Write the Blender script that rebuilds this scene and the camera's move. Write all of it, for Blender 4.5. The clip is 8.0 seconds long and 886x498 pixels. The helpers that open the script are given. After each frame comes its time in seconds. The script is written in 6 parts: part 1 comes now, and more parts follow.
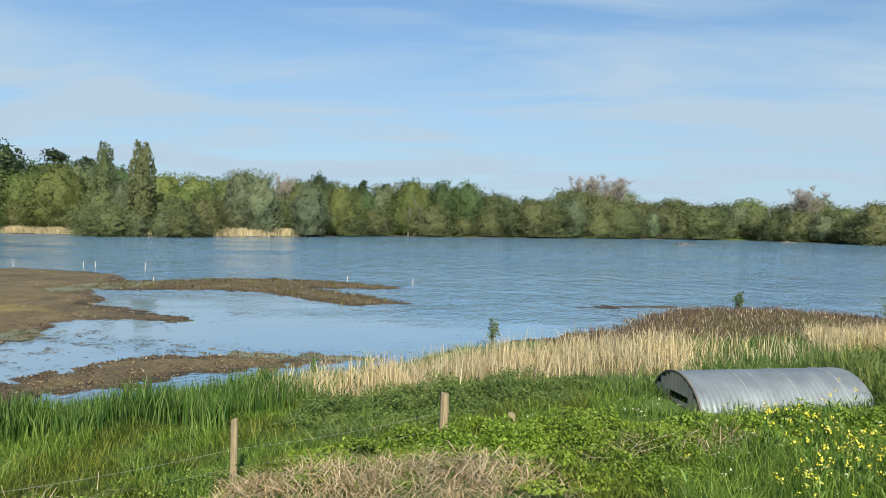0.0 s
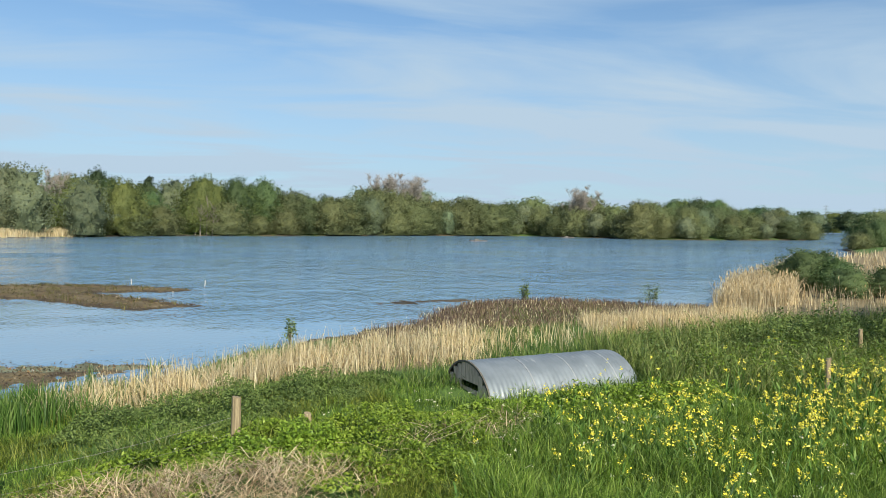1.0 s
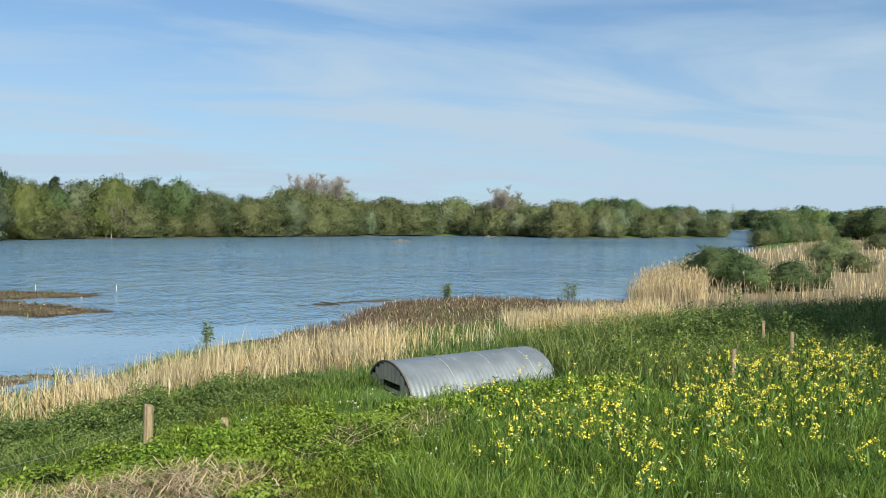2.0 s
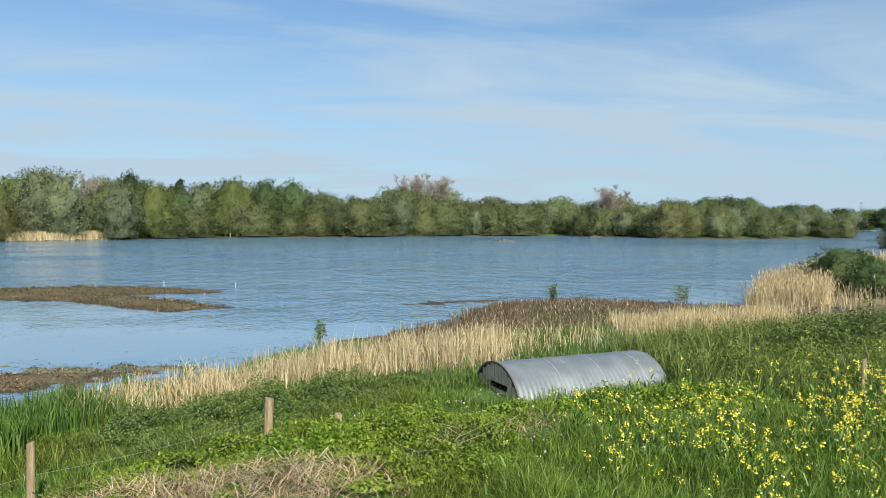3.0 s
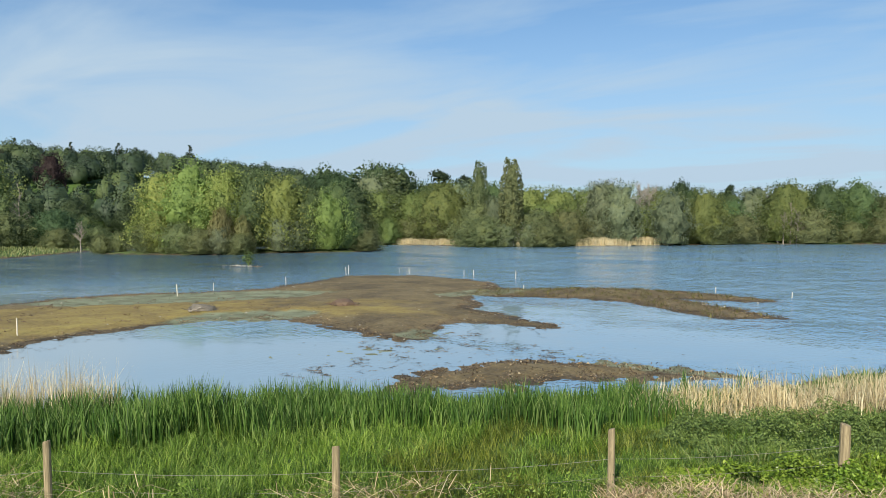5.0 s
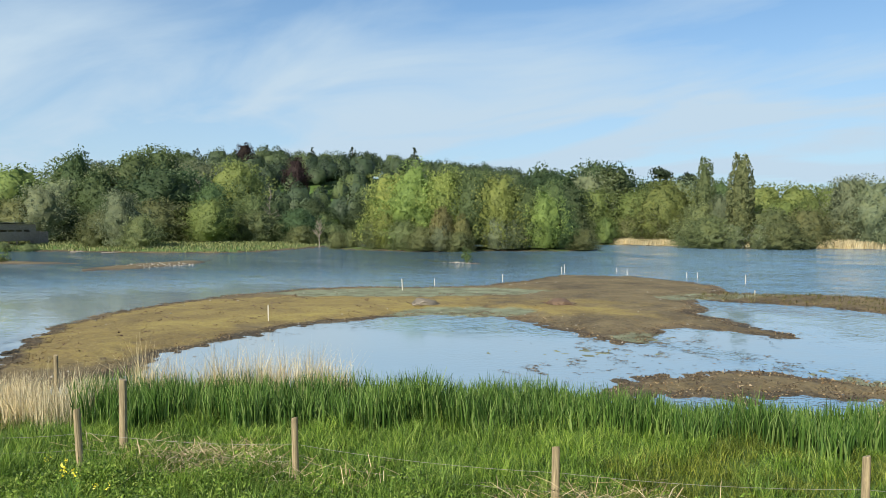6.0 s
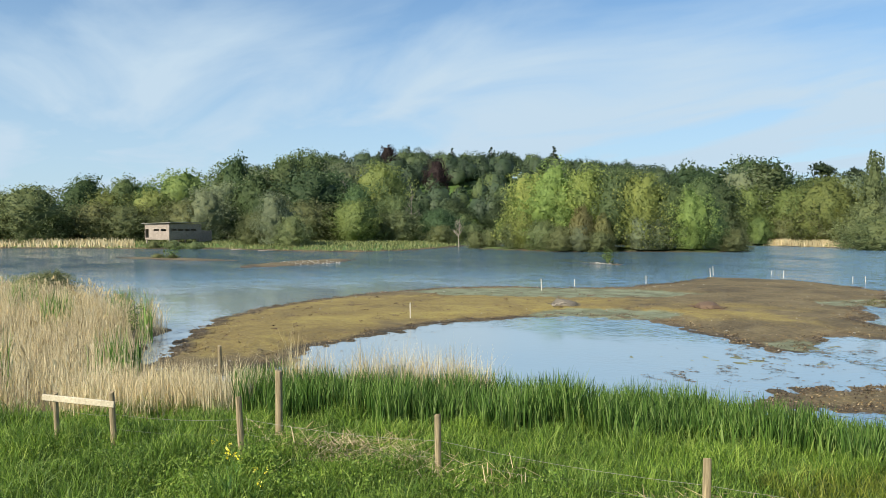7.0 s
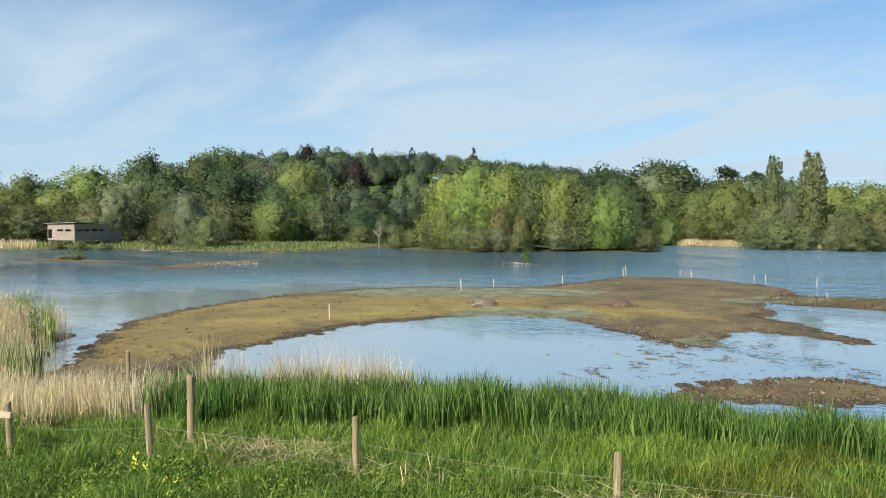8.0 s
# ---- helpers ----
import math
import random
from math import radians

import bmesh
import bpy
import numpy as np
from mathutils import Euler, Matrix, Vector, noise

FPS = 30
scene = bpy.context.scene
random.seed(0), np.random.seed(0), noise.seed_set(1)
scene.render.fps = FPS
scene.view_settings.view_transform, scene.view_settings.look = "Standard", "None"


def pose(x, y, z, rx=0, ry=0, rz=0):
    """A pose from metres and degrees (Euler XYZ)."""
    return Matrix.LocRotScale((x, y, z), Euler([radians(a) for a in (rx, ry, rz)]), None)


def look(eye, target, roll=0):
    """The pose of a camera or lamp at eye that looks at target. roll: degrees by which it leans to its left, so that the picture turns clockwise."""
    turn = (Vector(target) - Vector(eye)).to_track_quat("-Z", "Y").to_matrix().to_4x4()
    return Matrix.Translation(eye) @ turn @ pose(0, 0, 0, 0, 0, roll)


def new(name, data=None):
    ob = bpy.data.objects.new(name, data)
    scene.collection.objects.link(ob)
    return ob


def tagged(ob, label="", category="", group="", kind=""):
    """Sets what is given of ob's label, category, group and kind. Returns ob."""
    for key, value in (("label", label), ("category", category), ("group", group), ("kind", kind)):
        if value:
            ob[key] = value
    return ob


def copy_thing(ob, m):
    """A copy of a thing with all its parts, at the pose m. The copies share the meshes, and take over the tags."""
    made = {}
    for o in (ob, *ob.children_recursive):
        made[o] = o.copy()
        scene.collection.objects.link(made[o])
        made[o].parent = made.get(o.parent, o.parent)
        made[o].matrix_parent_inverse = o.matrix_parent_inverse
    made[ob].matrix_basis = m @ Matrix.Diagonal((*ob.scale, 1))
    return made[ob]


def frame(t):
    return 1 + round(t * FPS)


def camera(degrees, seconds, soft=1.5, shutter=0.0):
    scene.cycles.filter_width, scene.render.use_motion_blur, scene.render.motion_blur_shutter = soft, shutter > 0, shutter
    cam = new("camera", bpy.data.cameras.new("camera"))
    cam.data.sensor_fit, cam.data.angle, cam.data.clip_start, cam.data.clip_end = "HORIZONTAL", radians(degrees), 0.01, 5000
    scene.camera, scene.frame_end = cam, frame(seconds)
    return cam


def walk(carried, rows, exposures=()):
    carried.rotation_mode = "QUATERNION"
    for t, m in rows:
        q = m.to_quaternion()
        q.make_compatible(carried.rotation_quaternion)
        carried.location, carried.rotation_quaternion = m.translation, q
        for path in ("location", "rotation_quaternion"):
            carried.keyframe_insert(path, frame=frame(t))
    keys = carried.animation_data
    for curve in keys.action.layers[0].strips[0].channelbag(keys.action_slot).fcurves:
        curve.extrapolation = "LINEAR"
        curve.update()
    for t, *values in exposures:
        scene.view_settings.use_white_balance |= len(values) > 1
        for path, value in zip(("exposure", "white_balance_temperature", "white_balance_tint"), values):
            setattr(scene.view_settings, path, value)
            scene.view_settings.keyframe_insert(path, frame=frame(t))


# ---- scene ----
# camera: a standing turn with a phone held at arm's length
cam = camera(62.3, 8.0, soft=0.45)
PATH = [
    # seconds, x, y, z, yaw, pitch, roll
    (0.0, 0.000, 0.000, 3.785, 0.00, -2.37, 0.92),
    (0.5, 0.040, 0.010, 3.778, -9.01, -2.35, 0.92),
    (1.0, 0.090, 0.025, 3.765, -15.56, -2.31, 0.69),
    (1.5, 0.130, 0.025, 3.758, -19.89, -2.27, 0.41),
    (1.7, 0.140, 0.018, 3.757, -20.85, -2.25, 0.35),
    (2.1, 0.140, 0.000, 3.765, -21.60, -2.26, 0.30),
    (2.4, 0.115, -0.015, 3.775, -20.50, -2.30, 0.28),
    (2.8, 0.080, -0.025, 3.790, -16.39, -2.34, 0.27),
    (3.0, 0.060, -0.022, 3.795, -13.42, -2.32, 0.25),
    (3.5, 0.010, -0.015, 3.803, -4.20, -2.29, 0.07),
    (4.0, -0.067, -0.031, 3.816, 6.64, -2.17, -0.16),
    (4.5, -0.130, -0.057, 3.824, 17.54, -1.97, -0.30),
    (5.0, -0.172, -0.085, 3.829, 27.59, -1.80, -0.37),
    (5.2, -0.185, -0.095, 3.830, 31.25, -1.76, -0.35),
    (5.7, -0.230, -0.112, 3.835, 39.95, -1.80, -0.12),
    (6.3, -0.280, -0.132, 3.840, 47.95, -1.86, 0.10),
    (6.5, -0.288, -0.143, 3.841, 50.22, -1.87, 0.10),
    (7.0, -0.303, -0.155, 3.845, 55.07, -1.87, 0.03),
    (7.5, -0.308, -0.152, 3.847, 55.44, -1.82, 0.00),
    (8.0, -0.285, -0.118, 3.848, 48.88, -1.83, 0.10),
]
walk(cam, [(t, pose(x, y, z, 90 + pitch, 0, yaw) @ pose(0, 0, 0, 0, 0, roll)) for t, x, y, z, yaw, pitch, roll in PATH],
     [(0.0, 0.48, 6000, 8), (5.0, 0.48, 6000, 8), (6.4, 0.65, 6130, 8), (8.0, 0.65, 6130, 8)])

# ---- sky and sun ----
SUN_ELEV, SUN_DIR = radians(33), Vector((0.18, -0.984, 0.0))
sun = new("sun", bpy.data.lights.new("sun", "SUN"))
sun.data.energy, sun.data.angle, sun.data.color = 5.0, radians(0.6), (1.0, 0.89, 0.70)
to_sun = Vector((SUN_DIR.x * math.cos(SUN_ELEV), SUN_DIR.y * math.cos(SUN_ELEV), math.sin(SUN_ELEV)))
sun.matrix_world = look(to_sun * 200, (0, 0, 0))

world = bpy.data.worlds.new("sky")
scene.world = world
world.use_nodes = True
wt = world.node_tree
wt.nodes.clear()


def nd(tree, kind, inputs=None, **attrs):
    """A node with its attributes and its inputs' values."""
    n = tree.nodes.new(kind)
    for k, v in attrs.items():
        setattr(n, k, v)
    for k, v in (inputs or {}).items():
        n.inputs[k].default_value = v
    return n


def ramp(tree, stops, interpolation="LINEAR"):
    r = tree.nodes.new("ShaderNodeValToRGB")
    r.color_ramp.interpolation = interpolation
    while len(r.color_ramp.elements) < len(stops):
        r.color_ramp.elements.new(0.5)
    for e, (p, c) in zip(r.color_ramp.elements, stops):
        e.position, e.color = p, (*c, 1) if len(c) == 3 else c
    return r


sky = nd(wt, "ShaderNodeTexSky", sky_type="NISHITA", sun_disc=False, sun_elevation=SUN_ELEV,
         sun_rotation=math.atan2(SUN_DIR.x, SUN_DIR.y), altitude=60.0, air_density=1.0, dust_density=0.3, ozone_density=2.2)
tc = nd(wt, "ShaderNodeTexCoord")
sep = nd(wt, "ShaderNodeSeparateXYZ")
wt.links.new(tc.outputs["Generated"], sep.inputs[0])
# thin cirrus: the direction is projected on a flat layer high above
lift = nd(wt, "ShaderNodeMath", {1: 0.10}, operation="ADD")
wt.links.new(sep.outputs["Z"], lift.inputs[0])
lift2 = nd(wt, "ShaderNodeMath", {1: 0.03}, operation="MAXIMUM")
wt.links.new(lift.outputs[0], lift2.inputs[0])
flat = nd(wt, "ShaderNodeVectorMath", operation="DIVIDE")
comb = nd(wt, "ShaderNodeCombineXYZ")
for k in ("X", "Y", "Z"):
    wt.links.new(lift2.outputs[0], comb.inputs[k])
wt.links.new(tc.outputs["Generated"], flat.inputs[0])
wt.links.new(comb.outputs[0], flat.inputs[1])
mp = nd(wt, "ShaderNodeMapping", {"Rotation": (0, 0, radians(62)), "Scale": (0.50, 1.05, 0.0), "Location": (1.7, 0.4, 0)})
wt.links.new(flat.outputs[0], mp.inputs[0])
n1 = nd(wt, "ShaderNodeTexNoise", {"Scale": 1.1, "Detail": 7.0, "Roughness": 0.52, "Distortion": 0.55})
wt.links.new(mp.outputs[0], n1.inputs["Vector"])
r1 = ramp(wt, [(0.42, (0, 0, 0)), (0.74, (1, 1, 1))])
wt.links.new(n1.outputs[0], r1.inputs[0])
thin = nd(wt, "ShaderNodeMath", {1: 0.75}, operation="MULTIPLY")
wt.links.new(r1.outputs[0], thin.inputs[0])
# milky veil towards the horizon
veil = nd(wt, "ShaderNodeMapRange", {"From Min": 0.0, "From Max": 0.38, "To Min": 0.80, "To Max": 0.12})
veil.interpolation_type = "SMOOTHSTEP"
wt.links.new(sep.outputs["Z"], veil.inputs["Value"])
both = nd(wt, "ShaderNodeMath", operation="ADD", use_clamp=True)
wt.links.new(thin.outputs[0], both.inputs[0])
wt.links.new(veil.outputs[0], both.inputs[1])
mixc = nd(wt, "ShaderNodeMix", data_type="RGBA")
wt.links.new(both.outputs[0], mixc.inputs[0])
mixc.inputs[7].default_value = (5.6, 6.75, 7.65, 1)
bg = nd(wt, "ShaderNodeBackground", {"Strength": 0.067})
blue = nd(wt, "ShaderNodeMix", data_type="RGBA", blend_type="MULTIPLY")
blue.inputs[0].default_value = 1.0
blue.inputs[7].default_value = (0.72, 1.04, 1.22, 1)
wt.links.new(sky.outputs[0], blue.inputs[6])
wt.links.new(blue.outputs[2], mixc.inputs[6])
wt.links.new(mixc.outputs[2], bg.inputs[0])
wo = nd(wt, "ShaderNodeOutputWorld")
wt.links.new(bg.outputs[0], wo.inputs[0])

# ---- materials ----


def material(name, rough=0.8, metallic=0.0):
    m = bpy.data.materials.new(name)
    m.use_nodes = True
    b = m.node_tree.nodes["Principled BSDF"]
    b.inputs["Roughness"].default_value, b.inputs["Metallic"].default_value = rough, metallic
    return m, m.node_tree, b


def bumped(t, b, source, strength, distance):
    bump = nd(t, "ShaderNodeBump", {"Strength": strength, "Distance": distance})
    t.links.new(source, bump.inputs["Height"])
    t.links.new(bump.outputs[0], b.inputs["Normal"])
    return bump


def leaf_material(name, colours, through_light=0.3, rough=0.55, by_object=0.25, sprays=0.8):
    """Leaves or blades: colours run over the single pieces, shifted a little from plant to plant, with light shining through."""
    m, t, b = material(name, rough)
    geo, info = nd(t, "ShaderNodeNewGeometry"), nd(t, "ShaderNodeObjectInfo")
    r = ramp(t, [(i / max(1, len(colours) - 1), c) for i, c in enumerate(colours)])
    t.links.new(geo.outputs["Random Per Island"], r.inputs[0])
    val = nd(t, "ShaderNodeMapRange", {"From Min": 0.0, "From Max": 1.0, "To Min": 1 - by_object, "To Max": 1 + by_object})
    t.links.new(info.outputs["Random"], val.inputs["Value"])
    hs = nd(t, "ShaderNodeHueSaturation")
    hue = nd(t, "ShaderNodeMapRange", {"From Min": 0.0, "From Max": 1.0, "To Min": 0.5 + 0.05 * by_object, "To Max": 0.5 - 0.10 * by_object})
    mul = nd(t, "ShaderNodeMath", {1: 7.31}, operation="MULTIPLY")
    fr = nd(t, "ShaderNodeMath", operation="FRACT")
    t.links.new(info.outputs["Random"], mul.inputs[0])
    t.links.new(mul.outputs[0], fr.inputs[0])
    t.links.new(fr.outputs[0], hue.inputs["Value"])
    t.links.new(hue.outputs[0], hs.inputs["Hue"])
    t.links.new(val.outputs[0], hs.inputs["Value"])
    # sprays of fresher and older leaves, a metre or so across
    spray = nd(t, "ShaderNodeTexNoise", {"Scale": 0.9, "Detail": 4.0, "Roughness": 0.6})
    t.links.new(geo.outputs["Position"], spray.inputs["Vector"])
    fresh = ramp(t, [(0.33, (0.74, 0.78, 0.80)), (0.5, (1.0, 1.0, 1.0)), (0.68, (1.22, 1.17, 0.98))])
    t.links.new(spray.outputs[0], fresh.inputs[0])
    vary = nd(t, "ShaderNodeMix", data_type="RGBA", blend_type="MULTIPLY")
    vary.inputs[0].default_value = sprays
    t.links.new(r.outputs[0], vary.inputs[6])
    t.links.new(fresh.outputs[0], vary.inputs[7])
    t.links.new(vary.outputs[2], hs.inputs["Color"])
    t.links.new(hs.outputs[0], b.inputs["Base Color"])
    b.inputs["Specular IOR Level"].default_value = 0.3
    tr = nd(t, "ShaderNodeBsdfTranslucent")
    t.links.new(hs.outputs[0], tr.inputs["Color"])
    mx = nd(t, "ShaderNodeMixShader", {0: through_light})
    t.links.new(b.outputs[0], mx.inputs[1])
    t.links.new(tr.outputs[0], mx.inputs[2])
    t.links.new(mx.outputs[0], t.nodes["Material Output"].inputs["Surface"])
    return m


def wood_material(name, dark, light, scale=(14, 14, 1.2), rough=0.85):
    m, t, b = material(name, rough)
    tco = nd(t, "ShaderNodeTexCoord")
    mpn = nd(t, "ShaderNodeMapping", {"Scale": scale})
    t.links.new(tco.outputs["Object"], mpn.inputs[0])
    n = nd(t, "ShaderNodeTexNoise", {"Scale": 3.0, "Detail": 6.0, "Roughness": 0.65, "Distortion": 0.6})
    t.links.new(mpn.outputs[0], n.inputs["Vector"])
    big = nd(t, "ShaderNodeTexNoise", {"Scale": 1.7, "Detail": 3.0})
    t.links.new(tco.outputs["Object"], big.inputs["Vector"])
    r = ramp(t, [(0.3, dark), (0.7, light)])
    t.links.new(n.outputs[0], r.inputs[0])
    mx = nd(t, "ShaderNodeMix", data_type="RGBA", blend_type="MULTIPLY")
    mx.inputs[0].default_value = 0.5
    t.links.new(r.outputs[0], mx.inputs[6])
    t.links.new(big.outputs[0], mx.inputs[7])
    hs = nd(t, "ShaderNodeHueSaturation", {"Value": 1.5})
    t.links.new(mx.outputs[2], hs.inputs["Color"])
    t.links.new(hs.outputs[0], b.inputs["Base Color"])
    bumped(t, b, n.outputs[0], 0.5, 0.006)
    return m


# ground: soil, mud, shingle, moss and turf, told apart by the zones of the plan
M_GROUND, t, b = material("ground_soil", 0.9)
geo = nd(t, "ShaderNodeNewGeometry")
fine = nd(t, "ShaderNodeTexNoise", {"Scale": 9.0, "Detail": 8.0, "Roughness": 0.7})
mid = nd(t, "ShaderNodeTexNoise", {"Scale": 0.9, "Detail": 6.0, "Roughness": 0.6})
stones = nd(t, "ShaderNodeTexVoronoi", {"Scale": 7.0, "Randomness": 1.0})
for n in (fine, mid, stones):
    t.links.new(geo.outputs["Position"], n.inputs["Vector"])
mud = ramp(t, [(0.37, (0.046, 0.033, 0.015)), (0.5, (0.122, 0.090, 0.040)), (0.63, (0.215, 0.165, 0.078))])
patch = nd(t, "ShaderNodeTexNoise", {"Scale": 0.33, "Detail": 7.0, "Roughness": 0.68, "Distortion": 0.6})
t.links.new(geo.outputs["Position"], patch.inputs["Vector"])
mixh = nd(t, "ShaderNodeMath", {1: 0.55}, operation="MULTIPLY_ADD")
t.links.new(patch.outputs[0], mixh.inputs[0])
half_fine = nd(t, "ShaderNodeMath", {1: 0.45}, operation="MULTIPLY")
t.links.new(fine.outputs[0], half_fine.inputs[0])
t.links.new(half_fine.outputs[0], mixh.inputs[2])
t.links.new(mixh.outputs[0], mud.inputs[0])
moss = ramp(t, [(0.38, (0.110, 0.076, 0.026)), (0.5, (0.205, 0.150, 0.044)), (0.62, (0.30, 0.24, 0.062))])
t.links.new(mixh.outputs[0], moss.inputs[0])
turf = ramp(t, [(0.3, (0.04, 0.085, 0.012)), (0.7, (0.11, 0.19, 0.028))])
t.links.new(fine.outputs[0], turf.inputs[0])
straw = ramp(t, [(0.3, (0.13, 0.095, 0.045)), (0.7, (0.32, 0.25, 0.13))])
t.links.new(fine.outputs[0], straw.inputs[0])
wetmud = ramp(t, [(0.40, (0.022, 0.017, 0.010)), (0.5, (0.062, 0.046, 0.024)), (0.60, (0.17, 0.125, 0.065))])
t.links.new(mixh.outputs[0], wetmud.inputs[0])
algae = ramp(t, [(0.35, (0.10, 0.105, 0.055)), (0.6, (0.20, 0.22, 0.135))])
t.links.new(mid.outputs[0], algae.inputs[0])
last = mud.outputs[0]
for name, layer, wobble in (("moss", moss, 1.7), ("wet", wetmud, 0.9), ("algae", algae, 0.5), ("turf", turf, 0.5), ("straw", straw, 0.6)):
    at = nd(t, "ShaderNodeAttribute", attribute_name=name)
    add = nd(t, "ShaderNodeMath", {2: -0.5 * wobble}, operation="MULTIPLY_ADD")
    add.inputs[1].default_value = wobble
    t.links.new(mid.outputs[0], add.inputs[0])
    sm = nd(t, "ShaderNodeMath", operation="ADD")
    t.links.new(at.outputs["Fac"], sm.inputs[0])
    t.links.new(add.outputs[0], sm.inputs[1])
    sharp = nd(t, "ShaderNodeMapRange", {"From Min": 0.25, "From Max": 0.75, "To Min": 0.0, "To Max": 1.0})
    t.links.new(sm.outputs[0], sharp.inputs["Value"])
    gate = nd(t, "ShaderNodeMath", operation="MULTIPLY", use_clamp=True)
    t.links.new(sharp.outputs[0], gate.inputs[0])
    up = nd(t, "ShaderNodeMath", {1: 8.0}, operation="MULTIPLY", use_clamp=True)
    t.links.new(at.outputs["Fac"], up.inputs[0])
    t.links.new(up.outputs[0], gate.inputs[1])
    mx = nd(t, "ShaderNodeMix", data_type="RGBA")
    t.links.new(gate.outputs[0], mx.inputs[0])
    t.links.new(last, mx.inputs[6])
    t.links.new(layer.outputs[0], mx.inputs[7])
    last = mx.outputs[2]
# scattered pale shells and pebbles
peb = ramp(t, [(0.0, (1, 1, 1)), (0.10, (1, 1, 1)), (0.14, (0, 0, 0))], "LINEAR")
t.links.new(stones.outputs["Distance"], peb.inputs[0])
few = nd(t, "ShaderNodeMath", {1: 0.78}, operation="GREATER_THAN")
sc = nd(t, "ShaderNodeSeparateColor")
t.links.new(stones.outputs["Color"], sc.inputs[0])
t.links.new(sc.outputs[0], few.inputs[0])
pm = nd(t, "ShaderNodeMath", operation="MULTIPLY")
t.links.new(peb.outputs[0], pm.inputs[0])
t.links.new(few.outputs[0], pm.inputs[1])
pf = nd(t, "ShaderNodeMath", {1: 0.55}, operation="MULTIPLY")
t.links.new(pm.outputs[0], pf.inputs[0])
mx = nd(t, "ShaderNodeMix", data_type="RGBA")
mx.inputs[7].default_value = (0.36, 0.32, 0.25, 1)
t.links.new(pf.outputs[0], mx.inputs[0])
t.links.new(last, mx.inputs[6])
t.links.new(mx.outputs[2], b.inputs["Base Color"])
hsum = nd(t, "ShaderNodeMath", {1: 0.5}, operation="MULTIPLY_ADD")
t.links.new(mid.outputs[0], hsum.inputs[0])
t.links.new(fine.outputs[0], hsum.inputs[2])
bumped(t, b, hsum.outputs[0], 0.8, 0.05)

# water: lake with wind ripples, calmer behind the mud banks; reflections partly painted in
M_WATER, t, b = material("lake_water", 0.07)
b.inputs["IOR"].default_value = 1.333
geo = nd(t, "ShaderNodeNewGeometry")
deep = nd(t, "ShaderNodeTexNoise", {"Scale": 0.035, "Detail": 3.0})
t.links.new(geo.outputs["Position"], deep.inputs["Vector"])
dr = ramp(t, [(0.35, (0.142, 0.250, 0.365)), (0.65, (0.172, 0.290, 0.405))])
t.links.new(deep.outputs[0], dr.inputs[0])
# tree reflections painted as a darker body colour round the island and far out
dark_reflection = nd(t, "ShaderNodeMix", data_type="RGBA")
dark_reflection.inputs[7].default_value = (0.035, 0.066, 0.085, 1)
amount = nd(t, "ShaderNodeAttribute", attribute_name="amount")
t.links.new(amount.outputs["Fac"], dark_reflection.inputs[0])
t.links.new(dr.outputs[0], dark_reflection.inputs[6])
# pale silt in the shallows, with bright sky reflection painted into the same colour
silt_sky_mix = nd(t, "ShaderNodeMix", data_type="RGBA")
silt_sky_mix.inputs[7].default_value = (0.28, 0.325, 0.34, 1)
silt_sky = nd(t, "ShaderNodeAttribute", attribute_name="silt_sky")
t.links.new(silt_sky.outputs["Fac"], silt_sky_mix.inputs[0])
t.links.new(dark_reflection.outputs[2], silt_sky_mix.inputs[6])
t.links.new(silt_sky_mix.outputs[2], b.inputs["Base Color"])
m1 = nd(t, "ShaderNodeMapping", {"Scale": (1.0, 0.62, 1.0), "Rotation": (0, 0, radians(-14))})
t.links.new(geo.outputs["Position"], m1.inputs[0])
w1 = nd(t, "ShaderNodeTexNoise", {"Scale": 0.9, "Detail": 3.0, "Roughness": 0.5, "Distortion": 0.3})
w2 = nd(t, "ShaderNodeTexNoise", {"Scale": 5.5, "Detail": 2.0, "Roughness": 0.5})
for w in (w1, w2):
    t.links.new(m1.outputs[0], w.inputs["Vector"])
m3 = nd(t, "ShaderNodeMapping", {"Scale": (0.62, 0.42, 1.0), "Rotation": (0, 0, radians(24))})
t.links.new(geo.outputs["Position"], m3.inputs[0])
w3 = nd(t, "ShaderNodeTexNoise", {"Scale": 0.55, "Detail": 4.0, "Roughness": 0.6, "Distortion": 0.5})
t.links.new(m3.outputs[0], w3.inputs["Vector"])
wlong = nd(t, "ShaderNodeMath", {1: 1.8}, operation="MULTIPLY_ADD")
t.links.new(w3.outputs[0], wlong.inputs[0])
t.links.new(w1.outputs[0], wlong.inputs[2])
wsum = nd(t, "ShaderNodeMath", {1: 0.6}, operation="MULTIPLY_ADD")
t.links.new(w2.outputs[0], wsum.inputs[0])
t.links.new(wlong.outputs[0], wsum.inputs[2])
wind = nd(t, "ShaderNodeTexNoise", {"Scale": 0.05, "Detail": 3.0, "Roughness": 0.5, "Distortion": 0.8})
mw = nd(t, "ShaderNodeMapping", {"Scale": (0.6, 1.8, 1.0), "Rotation": (0, 0, radians(20))})
t.links.new(geo.outputs["Position"], mw.inputs[0])
t.links.new(mw.outputs[0], wind.inputs["Vector"])
wr = nd(t, "ShaderNodeMapRange", {"From Min": 0.40, "From Max": 0.62, "To Min": 0.35, "To Max": 1.1})
t.links.new(wind.outputs[0], wr.inputs["Value"])
calm = nd(t, "ShaderNodeAttribute", attribute_name="open")
wm = nd(t, "ShaderNodeMath", operation="MULTIPLY")
t.links.new(wr.outputs[0], wm.inputs[0])
t.links.new(calm.outputs["Fac"], wm.inputs[1])
